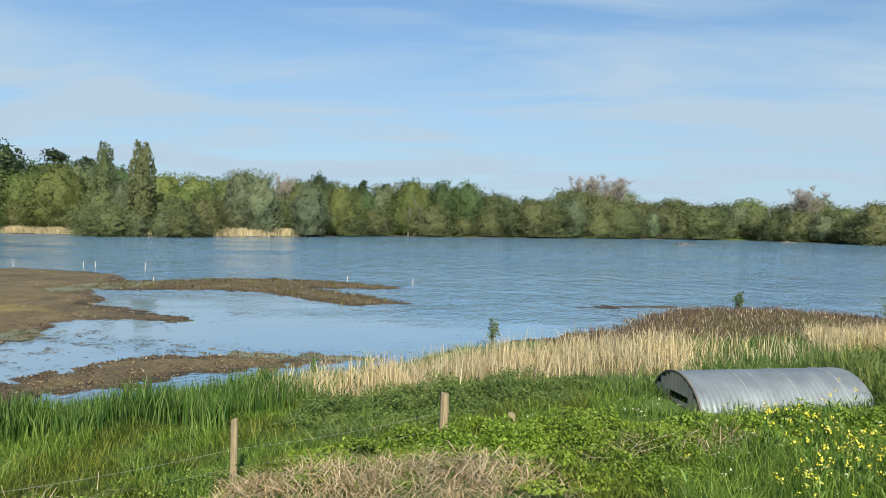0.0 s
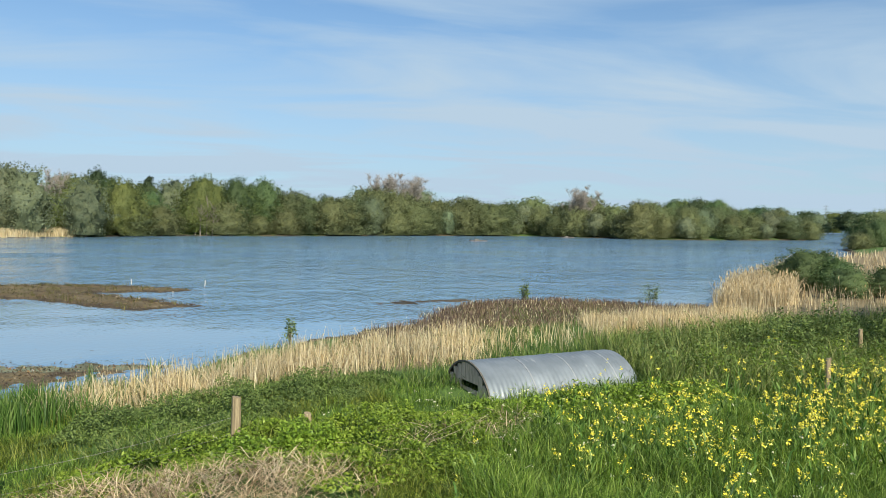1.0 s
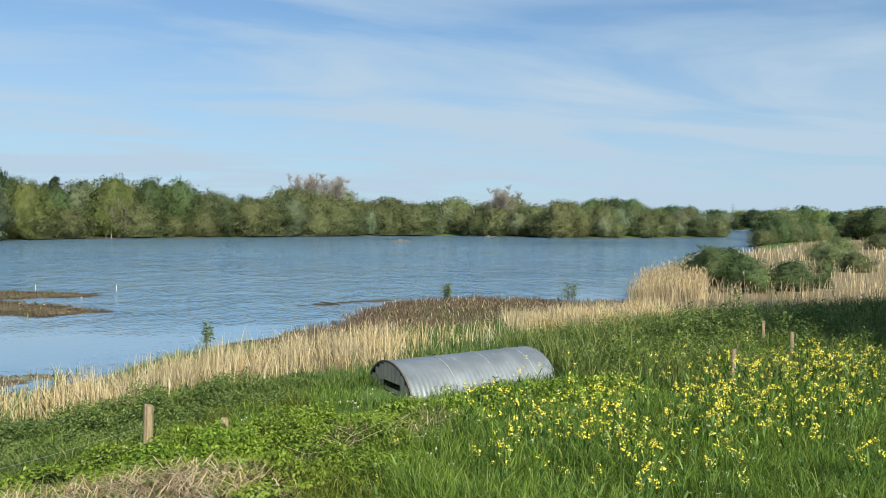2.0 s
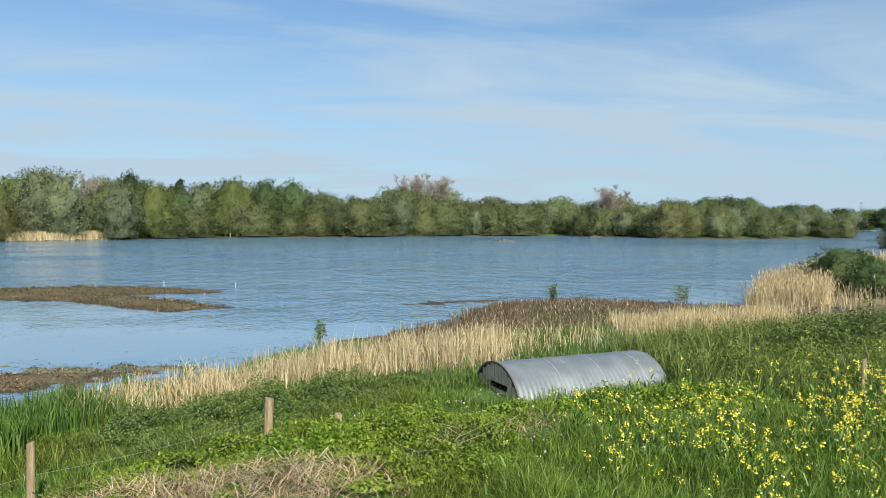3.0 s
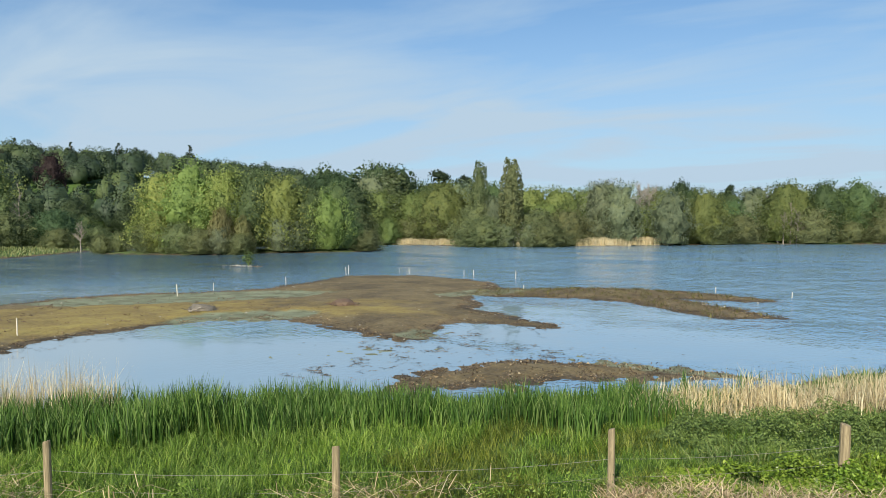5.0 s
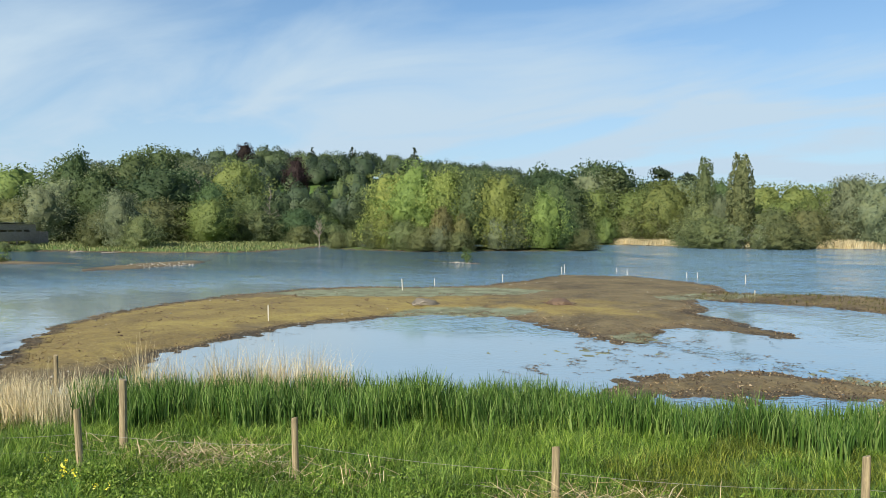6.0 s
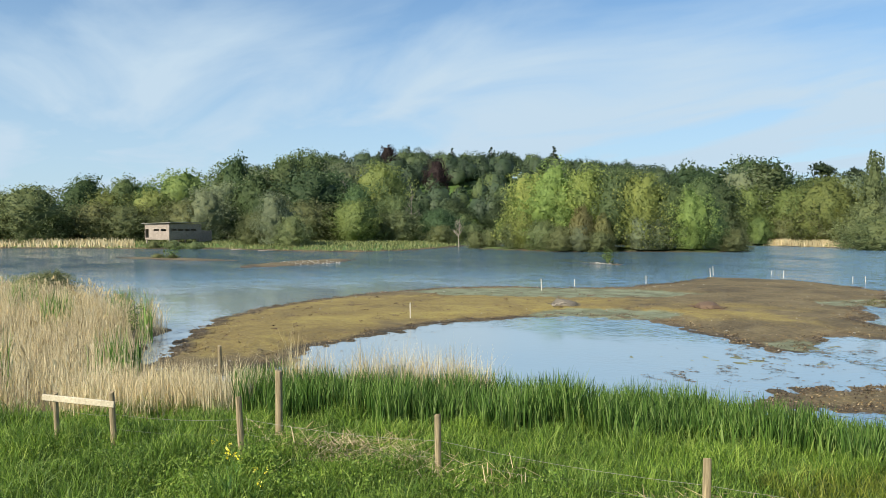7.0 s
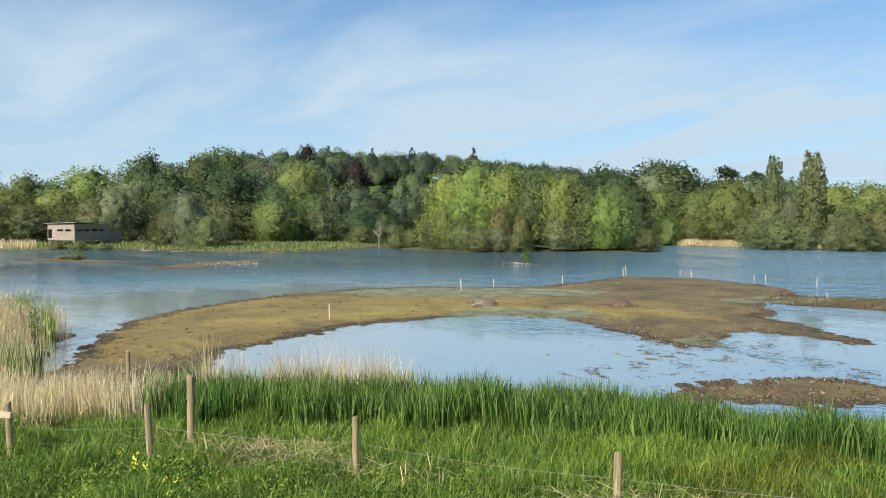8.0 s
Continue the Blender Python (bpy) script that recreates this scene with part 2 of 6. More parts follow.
# small gusts that ruffle the lake in short streaks
md_ = nd(t, "ShaderNodeMapping", {"Scale": (0.16, 0.62, 1.0), "Rotation": (0, 0, radians(-4))})
t.links.new(geo.outputs["Position"], md_.inputs[0])
gust = nd(t, "ShaderNodeTexNoise", {"Scale": 1.0, "Detail": 6.0, "Roughness": 0.68, "Distortion": 0.4})
t.links.new(md_.outputs[0], gust.inputs["Vector"])
gr = nd(t, "ShaderNodeMapRange", {"From Min": 0.40, "From Max": 0.60, "To Min": 0.5, "To Max": 1.35})
t.links.new(gust.outputs[0], gr.inputs["Value"])
wg = nd(t, "ShaderNodeMath", operation="MULTIPLY")
t.links.new(wm.outputs[0], wg.inputs[0])
t.links.new(gr.outputs[0], wg.inputs[1])
wm = wg
bump = bumped(t, b, wsum.outputs[0], 1.0, 1.1)
t.links.new(wm.outputs[0], bump.inputs["Strength"])
wrough = nd(t, "ShaderNodeMapRange", {"From Min": 0.0, "From Max": 1.4, "To Min": 0.03, "To Max": 0.24})
t.links.new(wm.outputs[0], wrough.inputs["Value"])
t.links.new(wrough.outputs[0], b.inputs["Roughness"])

M_POST = wood_material("weathered_post", (0.12, 0.092, 0.052), (0.36, 0.285, 0.165))
M_RAIL = wood_material("pale_rail", (0.30, 0.25, 0.17), (0.55, 0.48, 0.35), (2, 14, 14))
M_CABIN = wood_material("grey_boards", (0.15, 0.118, 0.098), (0.40, 0.335, 0.285), (1.0, 1.0, 6.0))
M_ARKWOOD = wood_material("dark_boards", (0.27, 0.20, 0.15), (0.66, 0.51, 0.40), (9, 9, 1.2))
M_WHITE = wood_material("white_stake", (0.34, 0.30, 0.23), (0.60, 0.56, 0.47))
M_ROOF, t, b = material("roof_felt", 0.9)
fn = nd(t, "ShaderNodeTexNoise", {"Scale": 6.0, "Detail": 6.0})
fr = ramp(t, [(0.3, (0.22, 0.21, 0.19)), (0.7, (0.36, 0.345, 0.31))])
t.links.new(fn.outputs[0], fr.inputs[0])
t.links.new(fr.outputs[0], b.inputs["Base Color"])
M_DARK, t, b = material("dark_inside", 0.95)
dn = nd(t, "ShaderNodeTexNoise", {"Scale": 4.0, "Detail": 4.0})
dd = ramp(t, [(0.3, (0.010, 0.009, 0.008)), (0.7, (0.022, 0.02, 0.017))])
t.links.new(dn.outputs[0], dd.inputs[0])
t.links.new(dd.outputs[0], b.inputs["Base Color"])

M_ZINC, t, b = material("galvanised_sheet", 0.55, 0.35)
tco = nd(t, "ShaderNodeTexCoord")
zn = nd(t, "ShaderNodeTexNoise", {"Scale": 2.2, "Detail": 7.0, "Roughness": 0.6})
t.links.new(tco.outputs["Object"], zn.inputs["Vector"])
zr = ramp(t, [(0.3, (0.185, 0.210, 0.228)), (0.7, (0.275, 0.305, 0.328))])
t.links.new(zn.outputs[0], zr.inputs[0])
streak = nd(t, "ShaderNodeTexNoise", {"Scale": 3.0, "Detail": 4.0, "Roughness": 0.7})
zm = nd(t, "ShaderNodeMapping", {"Scale": (5.0, 0.5, 0.5)})
t.links.new(tco.outputs["Object"], zm.inputs[0])
t.links.new(zm.outputs[0], streak.inputs["Vector"])
sr = ramp(t, [(0.62, (0, 0, 0)), (0.72, (1, 1, 1))])
t.links.new(streak.outputs[0], sr.inputs[0])
sf = nd(t, "ShaderNodeMath", {1: 0.55}, operation="MULTIPLY")
t.links.new(sr.outputs[0], sf.inputs[0])
zx = nd(t, "ShaderNodeMix", data_type="RGBA")
zx.inputs[7].default_value = (0.50, 0.50, 0.48, 1)
t.links.new(sf.outputs[0], zx.inputs[0])
t.links.new(zr.outputs[0], zx.inputs[6])
t.links.new(zx.outputs[2], b.inputs["Base Color"])
rr = nd(t, "ShaderNodeMapRange", {"From Min": 0.3, "From Max": 0.7, "To Min": 0.48, "To Max": 0.66})
t.links.new(zn.outputs[0], rr.inputs["Value"])
t.links.new(rr.outputs[0], b.inputs["Roughness"])

M_SEAM, t, b = material("sheet_lap", 0.5, 0.35)
ln_ = nd(t, "ShaderNodeTexNoise", {"Scale": 14.0, "Detail": 5.0})
lr_ = ramp(t, [(0.35, (0.22, 0.24, 0.26)), (0.65, (0.48, 0.49, 0.49))])
t.links.new(ln_.outputs[0], lr_.inputs[0])
t.links.new(lr_.outputs[0], b.inputs["Base Color"])
M_WIRE, t, b = material("fence_wire", 0.5, 0.7)
b.inputs["Base Color"].default_value = (0.36, 0.34, 0.29, 1)
M_STEEL, t, b = material("pylon_steel", 0.6, 0.5)
b.inputs["Base Color"].default_value = (0.30, 0.33, 0.36, 1)
M_BARK = wood_material("bark", (0.05, 0.042, 0.032), (0.17, 0.15, 0.12))
M_PALEBARK = wood_material("pale_bark", (0.13, 0.11, 0.085), (0.30, 0.265, 0.22))
M_STONE, t, b = material("shore_stone", 0.85)
sn = nd(t, "ShaderNodeTexNoise", {"Scale": 5.0, "Detail": 6.0})
sg = nd(t, "ShaderNodeNewGeometry")
ss = ramp(t, [(0.0, (0.20, 0.18, 0.14)), (1.0, (0.40, 0.37, 0.31))])
t.links.new(sg.outputs["Random Per Island"], ss.inputs[0])
t.links.new(ss.outputs[0], b.inputs["Base Color"])
bumped(t, b, sn.outputs[0], 0.6, 0.02)

M_GRASS = leaf_material("meadow_grass", [(0.036, 0.086, 0.012), (0.094, 0.192, 0.023), (0.16, 0.29, 0.036), (0.29, 0.40, 0.09)], 0.3)
M_MEADOW = leaf_material("bright_grass", [(0.034, 0.060, 0.008), (0.080, 0.126, 0.014), (0.140, 0.200, 0.024), (0.26, 0.30, 0.06)], 0.32)
M_REED = leaf_material("green_reed", [(0.026, 0.07, 0.012), (0.068, 0.16, 0.026), (0.135, 0.26, 0.046), (0.26, 0.37, 0.11)], 0.3)
M_DRY = leaf_material("dry_reed", [(0.29, 0.235, 0.13), (0.56, 0.475, 0.285), (0.70, 0.605, 0.385), (0.80, 0.72, 0.50)], 0.3, 0.7, 0.06)
M_GOLD = leaf_material("golden_reed", [(0.29, 0.215, 0.115), (0.57, 0.455, 0.265), (0.71, 0.59, 0.365), (0.80, 0.70, 0.475)], 0.32, 0.7, 0.05)
M_SEDGE = leaf_material("brown_sedge", [(0.045, 0.032, 0.024), (0.098, 0.070, 0.050), (0.19, 0.145, 0.105), (0.15, 0.115, 0.07)], 0.2, 0.7)
M_NETTLE = leaf_material("nettle_leaf", [(0.062, 0.098, 0.026), (0.118, 0.172, 0.042), (0.195, 0.265, 0.07)], 0.25, 0.6, 0.08)
M_BRAMBLE = leaf_material("bramble_leaf", [(0.085, 0.15, 0.015), (0.195, 0.30, 0.028), (0.33, 0.44, 0.065)], 0.35, 0.45, 0.08)
M_PETAL = leaf_material("yellow_petal", [(0.80, 0.68, 0.03), (0.88, 0.79, 0.08), (0.88, 0.84, 0.24)], 0.3, 0.6)
M_CREAM = leaf_material("cream_petal", [(0.48, 0.47, 0.30), (0.60, 0.58, 0.40), (0.70, 0.68, 0.50)], 0.3, 0.6)
M_BANK = leaf_material("bank_grass", [(0.080, 0.100, 0.036), (0.140, 0.158, 0.058), (0.225, 0.222, 0.10)], 0.25)
M_LITTER = leaf_material("mud_litter", [(0.045, 0.03, 0.016), (0.11, 0.07, 0.034), (0.18, 0.12, 0.058), (0.25, 0.18, 0.095), (0.36, 0.29, 0.19)], 0.05, 0.8, 0.0)
M_OLIVE = leaf_material("olive_weed", [(0.06, 0.055, 0.02), (0.11, 0.105, 0.035), (0.18, 0.17, 0.06)], 0.2, 0.7, 0.0)
M_ROUGH = leaf_material("rough_grass", [(0.062, 0.108, 0.020), (0.118, 0.185, 0.036), (0.19, 0.265, 0.06), (0.35, 0.36, 0.14)], 0.3)
M_STRAW = leaf_material("dead_straw", [(0.15, 0.10, 0.055), (0.39, 0.285, 0.165), (0.58, 0.445, 0.27), (0.72, 0.59, 0.39)], 0.15, 0.7, 0.05)

# ---- plan ----
NEAR = [(-60, -70), (-47, 0.5), (-36, 5.2), (-28, 6.8), (-24.5, 5.2), (-19.6, 3.9), (-15.6, 5.8), (-13.4, 8.0), (-11.4, 9.8),
        (-9.3, 11.2), (-7.3, 12.4), (-5.2, 13.4), (-3.4, 14.8), (-2.1, 17.0), (-0.9, 19.4), (1.4, 21.5), (3.0, 23.4), (6.3, 25.4),
        (8.4, 29.3), (11.0, 31.4), (13.6, 32.0), (16.0, 30.7), (18.0, 28.6), (20.6, 27.6), (25.0, 33.0), (31.0, 41.0), (50, 59),
        (62, 65), (73, 73), (85, 87), (109, 109), (165, 150), (420, 330), (2500, 900), (2500, -2500), (-800, -2500)]
FAR = [(-2500, -300), (-190, -60), (-146, -8), (-140, 9), (-133, 19), (-124, 27), (-116, 38), (-102, 42), (-93, 50), (-95, 60),
       (-104, 74), (-116, 92), (-96, 112), (-78, 128), (-61, 127), (-48, 128), (-39, 130), (-26, 139), (-10, 151), (12, 155),
       (40, 163), (66, 164), (80, 149), (91, 134), (108, 136), (127, 139), (150, 163), (190, 215), (300, 330), (2500, 1400),
       (2500, 2800), (-2500, 2800)]
ISLAND = [(-97, 73.5), (-86, 73), (-77, 74.5), (-73, 82), (-67, 87), (-61.5, 94), (-65, 102), (-76, 101), (-88, 91), (-99, 80)]
MUD = [(-18.4, 3.6), (-25.6, 6.7), (-29.7, 9), (-33, 12.3), (-35.1, 16.2), (-36.8, 20.5), (-37.1, 25.3), (-36.1, 29), (-32.8, 31.5),
       (-31, 35), (-31.8, 40.7), (-33.4, 47), (-28.7, 49.5), (-23.5, 47.5), (-20, 45), (-17.6, 41), (-17.5, 36.5), (-15.6, 33.5),
       (-14.6, 30.5), (-11, 27.9), (-8.9, 26.6), (-9.3, 25.8), (-12.9, 26), (-12.9, 24), (-12.2, 21.5), (-12.4, 20.5), (-14.3, 21.2),
       (-17.7, 22.8), (-19.9, 23.6), (-22.8, 21.5), (-23.3, 18.6), (-23.6, 16.6), (-22.9, 14), (-22, 11.7), (-21.4, 9.7), (-20, 8.3),
       (-18.5, 6.5)]
SPIT = [(-18.4, 40.8), (-16.3, 41.5), (-13.3, 43.5), (-9.8, 44), (-6.2, 42.5), (-2.9, 40.5), (-1.8, 39.2), (-3.8, 38.4), (-6.8, 38.5),
        (-5, 36.8), (-2.6, 33.9), (-1.4, 32.3), (-3.6, 31), (-5.8, 32.9), (-8.9, 36), (-11.9, 36.8), (-14.5, 36.2), (-17.6, 36)]
BAR = [(-9.6, 14.2), (-9.8, 15.7), (-9.4, 17.2), (-8.6, 18.6), (-7.4, 19.6), (-5.5, 20), (-3.5, 19.9), (-1.2, 19.5), (-3, 18.6),
       (-4.7, 17.8), (-5.9, 17), (-7.1, 15.5), (-8.2, 14.5)]
GOLD = [(-3.3, 14.0), (-1.7, 13.6), (-0.7, 13.8), (1.0, 14.9), (2.7, 15.1), (4.3, 15.1), (5.3, 15.9), (6.0, 18.2), (5.2, 18.9), (4.4, 18.5), (2.7, 17.8),
        (1.2, 17.2), (-0.3, 16.3), (-1.9, 15.6), (-3.0, 15.6)]
GOLD_THIN = [(5.3, 16.0), (8.8, 16.8), (9.8, 18.0), (7.6, 19.0)]
GOLD_FAR = [(9.6, 18.8), (11.0, 18.0), (13.5, 18.0), (15.8, 19.0), (15.8, 20.8), (13.2, 20.6), (10.6, 20.4)]
RIGHTBED = [(16.4, 21.2), (18.3, 24.3), (21.2, 27.3), (25.3, 33.2), (31.5, 41.2), (50, 58), (73, 71), (120, 100), (170, 120), (110, 50), (60, 28),
            (38, 21.5), (24, 18.8), (18, 19.6)]
MARSH = [(3.0, 21.5), (6.3, 25.4), (8.4, 29.2), (11, 31.4), (13.6, 32), (16, 30.6), (18, 28.4), (20.8, 27.4), (19.5, 23.5), (13, 22), (8, 21.2), (4.0, 20.0)]
LEFTBED = [(-24.8, 5.1), (-28, 6.7), (-36, 5.1), (-46, 0.3), (-46, -10), (-30, -6), (-16, -0.5), (-14.8, 1.9), (-16.6, 3.2), (-20.2, 3.8)]


def sdf(points, x, y):
    """Distance to the outline, positive inside."""
    p = np.array(points, float)
    q = np.roll(p, -1, axis=0)
    best = np.full(x.shape, 1e9)
    inside = np.zeros(x.shape, bool)
    for (ax, ay), (bx, by) in zip(p, q):
        ex, ey = bx - ax, by - ay
        wx, wy = x - ax, y - ay
        k = np.clip((wx * ex + wy * ey) / (ex * ex + ey * ey), 0, 1)
        best = np.minimum(best, (wx - k * ex) ** 2 + (wy - k * ey) ** 2)
        if ay != by:
            inside ^= ((ay > y) != (by > y)) & (x < ex * (y - ay) / ey + ax)
    d = np.sqrt(best)
    return np.where(inside, d, -d)


_rng = np.random.default_rng(7)
_WAVES = [(_rng.uniform(0, 6.28), _rng.uniform(0, 6.28), _rng.uniform(0.7, 1.4)) for _ in range(28)]


def wobble(x, y, size, octaves=4):
    """Smooth noise of about -1 to 1, from crossed waves that are bent by each other."""
    out, amp, k = np.zeros(np.shape(x)), 1.0, 6.283 / size
    for o in range(octaves):
        part = 0
        for a, ph, f in _WAVES[o * 7:o * 7 + 7]:
            bend = 0.9 * np.sin(0.6 * k * (x * np.sin(a) - y * np.cos(a)) + 2 * ph)
            part = part + np.sin(f * k * (x * np.cos(a) + y * np.sin(a)) + ph + bend)
        out = out + amp * part / 2.8
        amp, k = amp * 0.5, k * 2.1
    return out / 1.6


def oval(x, y, cx, cy, rx, ry, turn):
    c, s = math.cos(radians(turn)), math.sin(radians(turn))
    u, v = (x - cx) * c + (y - cy) * s, -(x - cx) * s + (y - cy) * c
    return (1 - np.sqrt((u / rx) ** 2 + (v / ry) ** 2)) * min(rx, ry)


def smooth(v, a, b):
    k = np.clip((v - a) / (b - a), 0, 1)
    return k * k * (3 - 2 * k)


def relief(x, y):
    """Height of the ground and the distances that its zones follow."""
    w = wobble(x, y, 3.2)
    small = wobble(x + 31, y - 17, 0.9, 3)
    near, far, isl = sdf(NEAR, x, y) + 0.35 * w, sdf(FAR, x, y) + 0.8 * w, sdf(ISLAND, x, y) + 0.6 * w
    mud = np.maximum.reduce([sdf(MUD, x, y), sdf(SPIT, x, y) - 0.1, sdf(BAR, x, y),
                             oval(x, y, -86, 22.3, 9, 2.6, 25), oval(x, y, -70, 31, 9.5, 3.0, 122), oval(x, y, -51.2, 54.7, 2.0, 0.7, 5),
                             oval(x, y, 8.2, 32.3, 1.9, 0.5, 12)]) + 0.32 * w + 0.12 * small
    alg = np.maximum.reduce([oval(x, y, -30.5, 28.6, 8.0, 3.3, 50), oval(x, y, -22.2, 23.2, 3.4, 1.9, 60), oval(x, y, -17.0, 38.6, 4.2, 1.6, 60),
                             oval(x, y, -12.6, 18.6, 3.8, 1.1, 40), oval(x, y, -4.6, 20.0, 5.0, 0.9, -8), oval(x, y, -12.0, 22.8, 2.0, 1.1, 30)]) + 0.4 * w
    land = 0.04 + 0.62 * (1 - np.exp(-np.maximum(near, 0) / 3.0)) + 0.05 * wobble(x, y, 2.3, 2) * smooth(near, 1, 4)
    land = land * (1 - 0.72 * smooth(sdf(MARSH, x, y), -2.0, 1.0))
    r = np.hypot(x, y)
    az = np.degrees(np.arctan2(-x, y))
    hill = np.interp(az, (31, 36, 40, 46, 52, 58, 64, 72, 85), (0, 9, 12, 15, 17, 18, 15.5, 7, 0)) * smooth(r, 165, 300) + 5.5 * smooth(r, 150, 240) * smooth(az, 15, 45) * (1 - smooth(az, 66, 90))
    flat_far = 0.05 + 0.75 * (1 - np.exp(-np.maximum(far, 0) / 6.0)) + hill
    z = np.full(x.shape, -0.45)
    z = np.maximum(z, np.clip(mud * 0.05, -0.45, 0.13) + 0.02 * small * smooth(mud, -0.4, 0.4))
    z = np.maximum(z, np.where(alg > -0.6, np.minimum(-0.015 + alg * 0.012, 0.008) + 0.012 * small, -0.45))
    z = np.where((alg > 0) & (mud > 0), np.minimum(z, 0.018 + 0.014 * small), z)
    z = np.maximum(z, np.where(near > 0, land, np.maximum(near * 0.12, -0.45)))
    z = np.maximum(z, np.where(far > 0, flat_far, np.maximum(far * 0.12, -0.45)))
    z = np.maximum(z, np.where(isl > 0, 0.05 + 0.35 * (1 - np.exp(-isl / 2)), np.maximum(isl * 0.12, -0.45)))
    return z, near, far, isl, mud, alg


def ground_z(x, y):
    return relief(np.asarray(x, float), np.asarray(y, float))[0]


def mesh_of(name, verts, faces, mats):
    """A mesh from arrays: faces is a list of (n, k) index arrays; mats a material, or one for each array."""
    me = bpy.data.meshes.new(name)
    verts = np.asarray(verts, np.float32)
    loops = np.concatenate([f.ravel() for f in faces]).astype(np.int32)
    sizes = np.concatenate([np.full(len(f), f.shape[1]) for f in faces]).astype(np.int32)
    starts = np.r_[0, np.cumsum(sizes)[:-1]].astype(np.int32)
    me.vertices.add(len(verts))
    me.vertices.foreach_set("co", verts.ravel())
    me.loops.add(len(loops))
    me.loops.foreach_set("vertex_index", loops)
    me.polygons.add(len(sizes))
    me.polygons.foreach_set("loop_start", starts)
    me.polygons.foreach_set("loop_total", sizes)
    mats = mats if isinstance(mats, (list, tuple)) else [mats]
    for m in mats:
        me.materials.append(m)
    if len(mats) > 1:
        me.polygons.foreach_set("material_index", np.concatenate([np.full(len(f), min(i, len(mats) - 1)) for i, f in enumerate(faces)]).astype(np.int32))
    me.update(calc_edges=True)
    return me


def part(name, bm, mat, parent=None, label="", smooth_faces=False):
    """One mesh object from a bmesh, under a thing or a part."""
    me = bpy.data.meshes.new(name)
    bm.normal_update()
    bm.to_mesh(me)
    bm.free()
    me.materials.append(mat)
    if smooth_faces:
        me.polygons.foreach_set("use_smooth", [True] * len(me.polygons))
    ob = new(name, me)
    ob.parent = parent
    return tagged(ob, label)


# ---- ground and water ----
angles = np.r_[np.arange(-58, 92, 0.44), np.arange(92, 302, 5.0)]
radii = np.r_[0.4, 1.5, 2.8, 4.0, 4.0 * 1.0235 ** np.arange(1, 48), 12.0 * 1.0095 ** np.arange(0, 165), 57.0 * 1.0235 ** np.arange(0, 172)]
aa, rr_ = np.meshgrid(np.radians(angles), radii, indexing="ij")
gx, gy = -np.sin(aa) * rr_, np.cos(aa) * rr_
gz, near, far, isl, mud, alg = relief(gx, gy)
na, nr = gx.shape
idx = np.arange(na * nr).reshape(na, nr)
nxt = np.roll(idx, -1, axis=0)
quads = np.stack([idx[:, :-1], idx[:, 1:], nxt[:, 1:], nxt[:, :-1]], -1).reshape(-1, 4)
gverts = np.concatenate([np.stack([gx, gy, gz], -1).reshape(-1, 3), [[0, 0, float(gz[:, 0].mean())]]])
fan = np.stack([np.full(na, na * nr), idx[:, 0], nxt[:, 0]], -1)
gme = mesh_of("ground", gverts, [quads, fan], M_GROUND)
ground = tagged(new("ground", gme), "muddy lakeside ground with turf, shingle and moss", "ground", kind="structure")
gold_d = np.maximum.reduce([sdf(GOLD, gx, gy), sdf(GOLD_FAR, gx, gy), sdf(RIGHTBED, gx, gy), sdf(LEFTBED, gx, gy)])
zones = {
    "turf": np.where(near > 0, smooth(near, 0.0, 1.2), 0) * (1 - smooth(sdf(MARSH, gx, gy), -0.8, 0.6)) + np.where(far > 0, smooth(far, 0.4, 2.0), 0) + np.where(isl > 0.3, 0.6, 0),
    "straw": smooth(gold_d, -0.6, 0.6) * (near > 0.2),
    "moss": smooth(np.maximum.reduce([oval(gx, gy, -29.5, 17.0, 12.5, 5.2, 66), oval(gx, gy, -26.5, 10.5, 6.5, 4.0, 140), oval(gx, gy, -19.0, 27.0, 3.6, 1.7, 10), oval(gx, gy, -20.2, 30.2, 2.2, 1.0, 30)]), -1.6, 1.6) * (mud > 0.2),
    "wet": (1 - smooth(mud, 0.15, 1.1)) * (near < 0.6) * (far < 0.5),
    "algae": smooth(alg, -0.2, 0.4) * (near < 0.2),
}
for key, field in zones.items():
    gme.attributes.new(key, "FLOAT", "POINT").data.foreach_set("value", np.r_[np.clip(field, 0, 1).ravel(), 1.0 if key == "turf" else 0.0].astype(np.float32))
gme.polygons.foreach_set("use_smooth", [True] * len(gme.polygons))

wangles = np.radians(np.arange(-70, 110, 1.5))
wradii = np.r_[4.0 * 1.06 ** np.arange(0, 90)]
wa, wr_ = np.meshgrid(wangles, wradii, indexing="ij")
wx, wy = -np.sin(wa) * wr_, np.cos(wa) * wr_
wi = np.arange(wx.size).reshape(wx.shape)
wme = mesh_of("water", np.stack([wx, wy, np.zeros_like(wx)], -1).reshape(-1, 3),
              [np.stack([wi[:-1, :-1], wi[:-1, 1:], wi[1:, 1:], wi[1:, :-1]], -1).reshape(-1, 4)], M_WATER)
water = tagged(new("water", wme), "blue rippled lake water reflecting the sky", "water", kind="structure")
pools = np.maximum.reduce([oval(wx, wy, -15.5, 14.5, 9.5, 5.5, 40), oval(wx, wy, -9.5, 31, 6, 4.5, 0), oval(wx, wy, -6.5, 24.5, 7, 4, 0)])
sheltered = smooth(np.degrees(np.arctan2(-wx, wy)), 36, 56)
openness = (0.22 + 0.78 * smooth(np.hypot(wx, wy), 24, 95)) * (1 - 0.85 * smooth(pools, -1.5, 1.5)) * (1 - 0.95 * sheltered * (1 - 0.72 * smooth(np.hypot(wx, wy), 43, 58)))
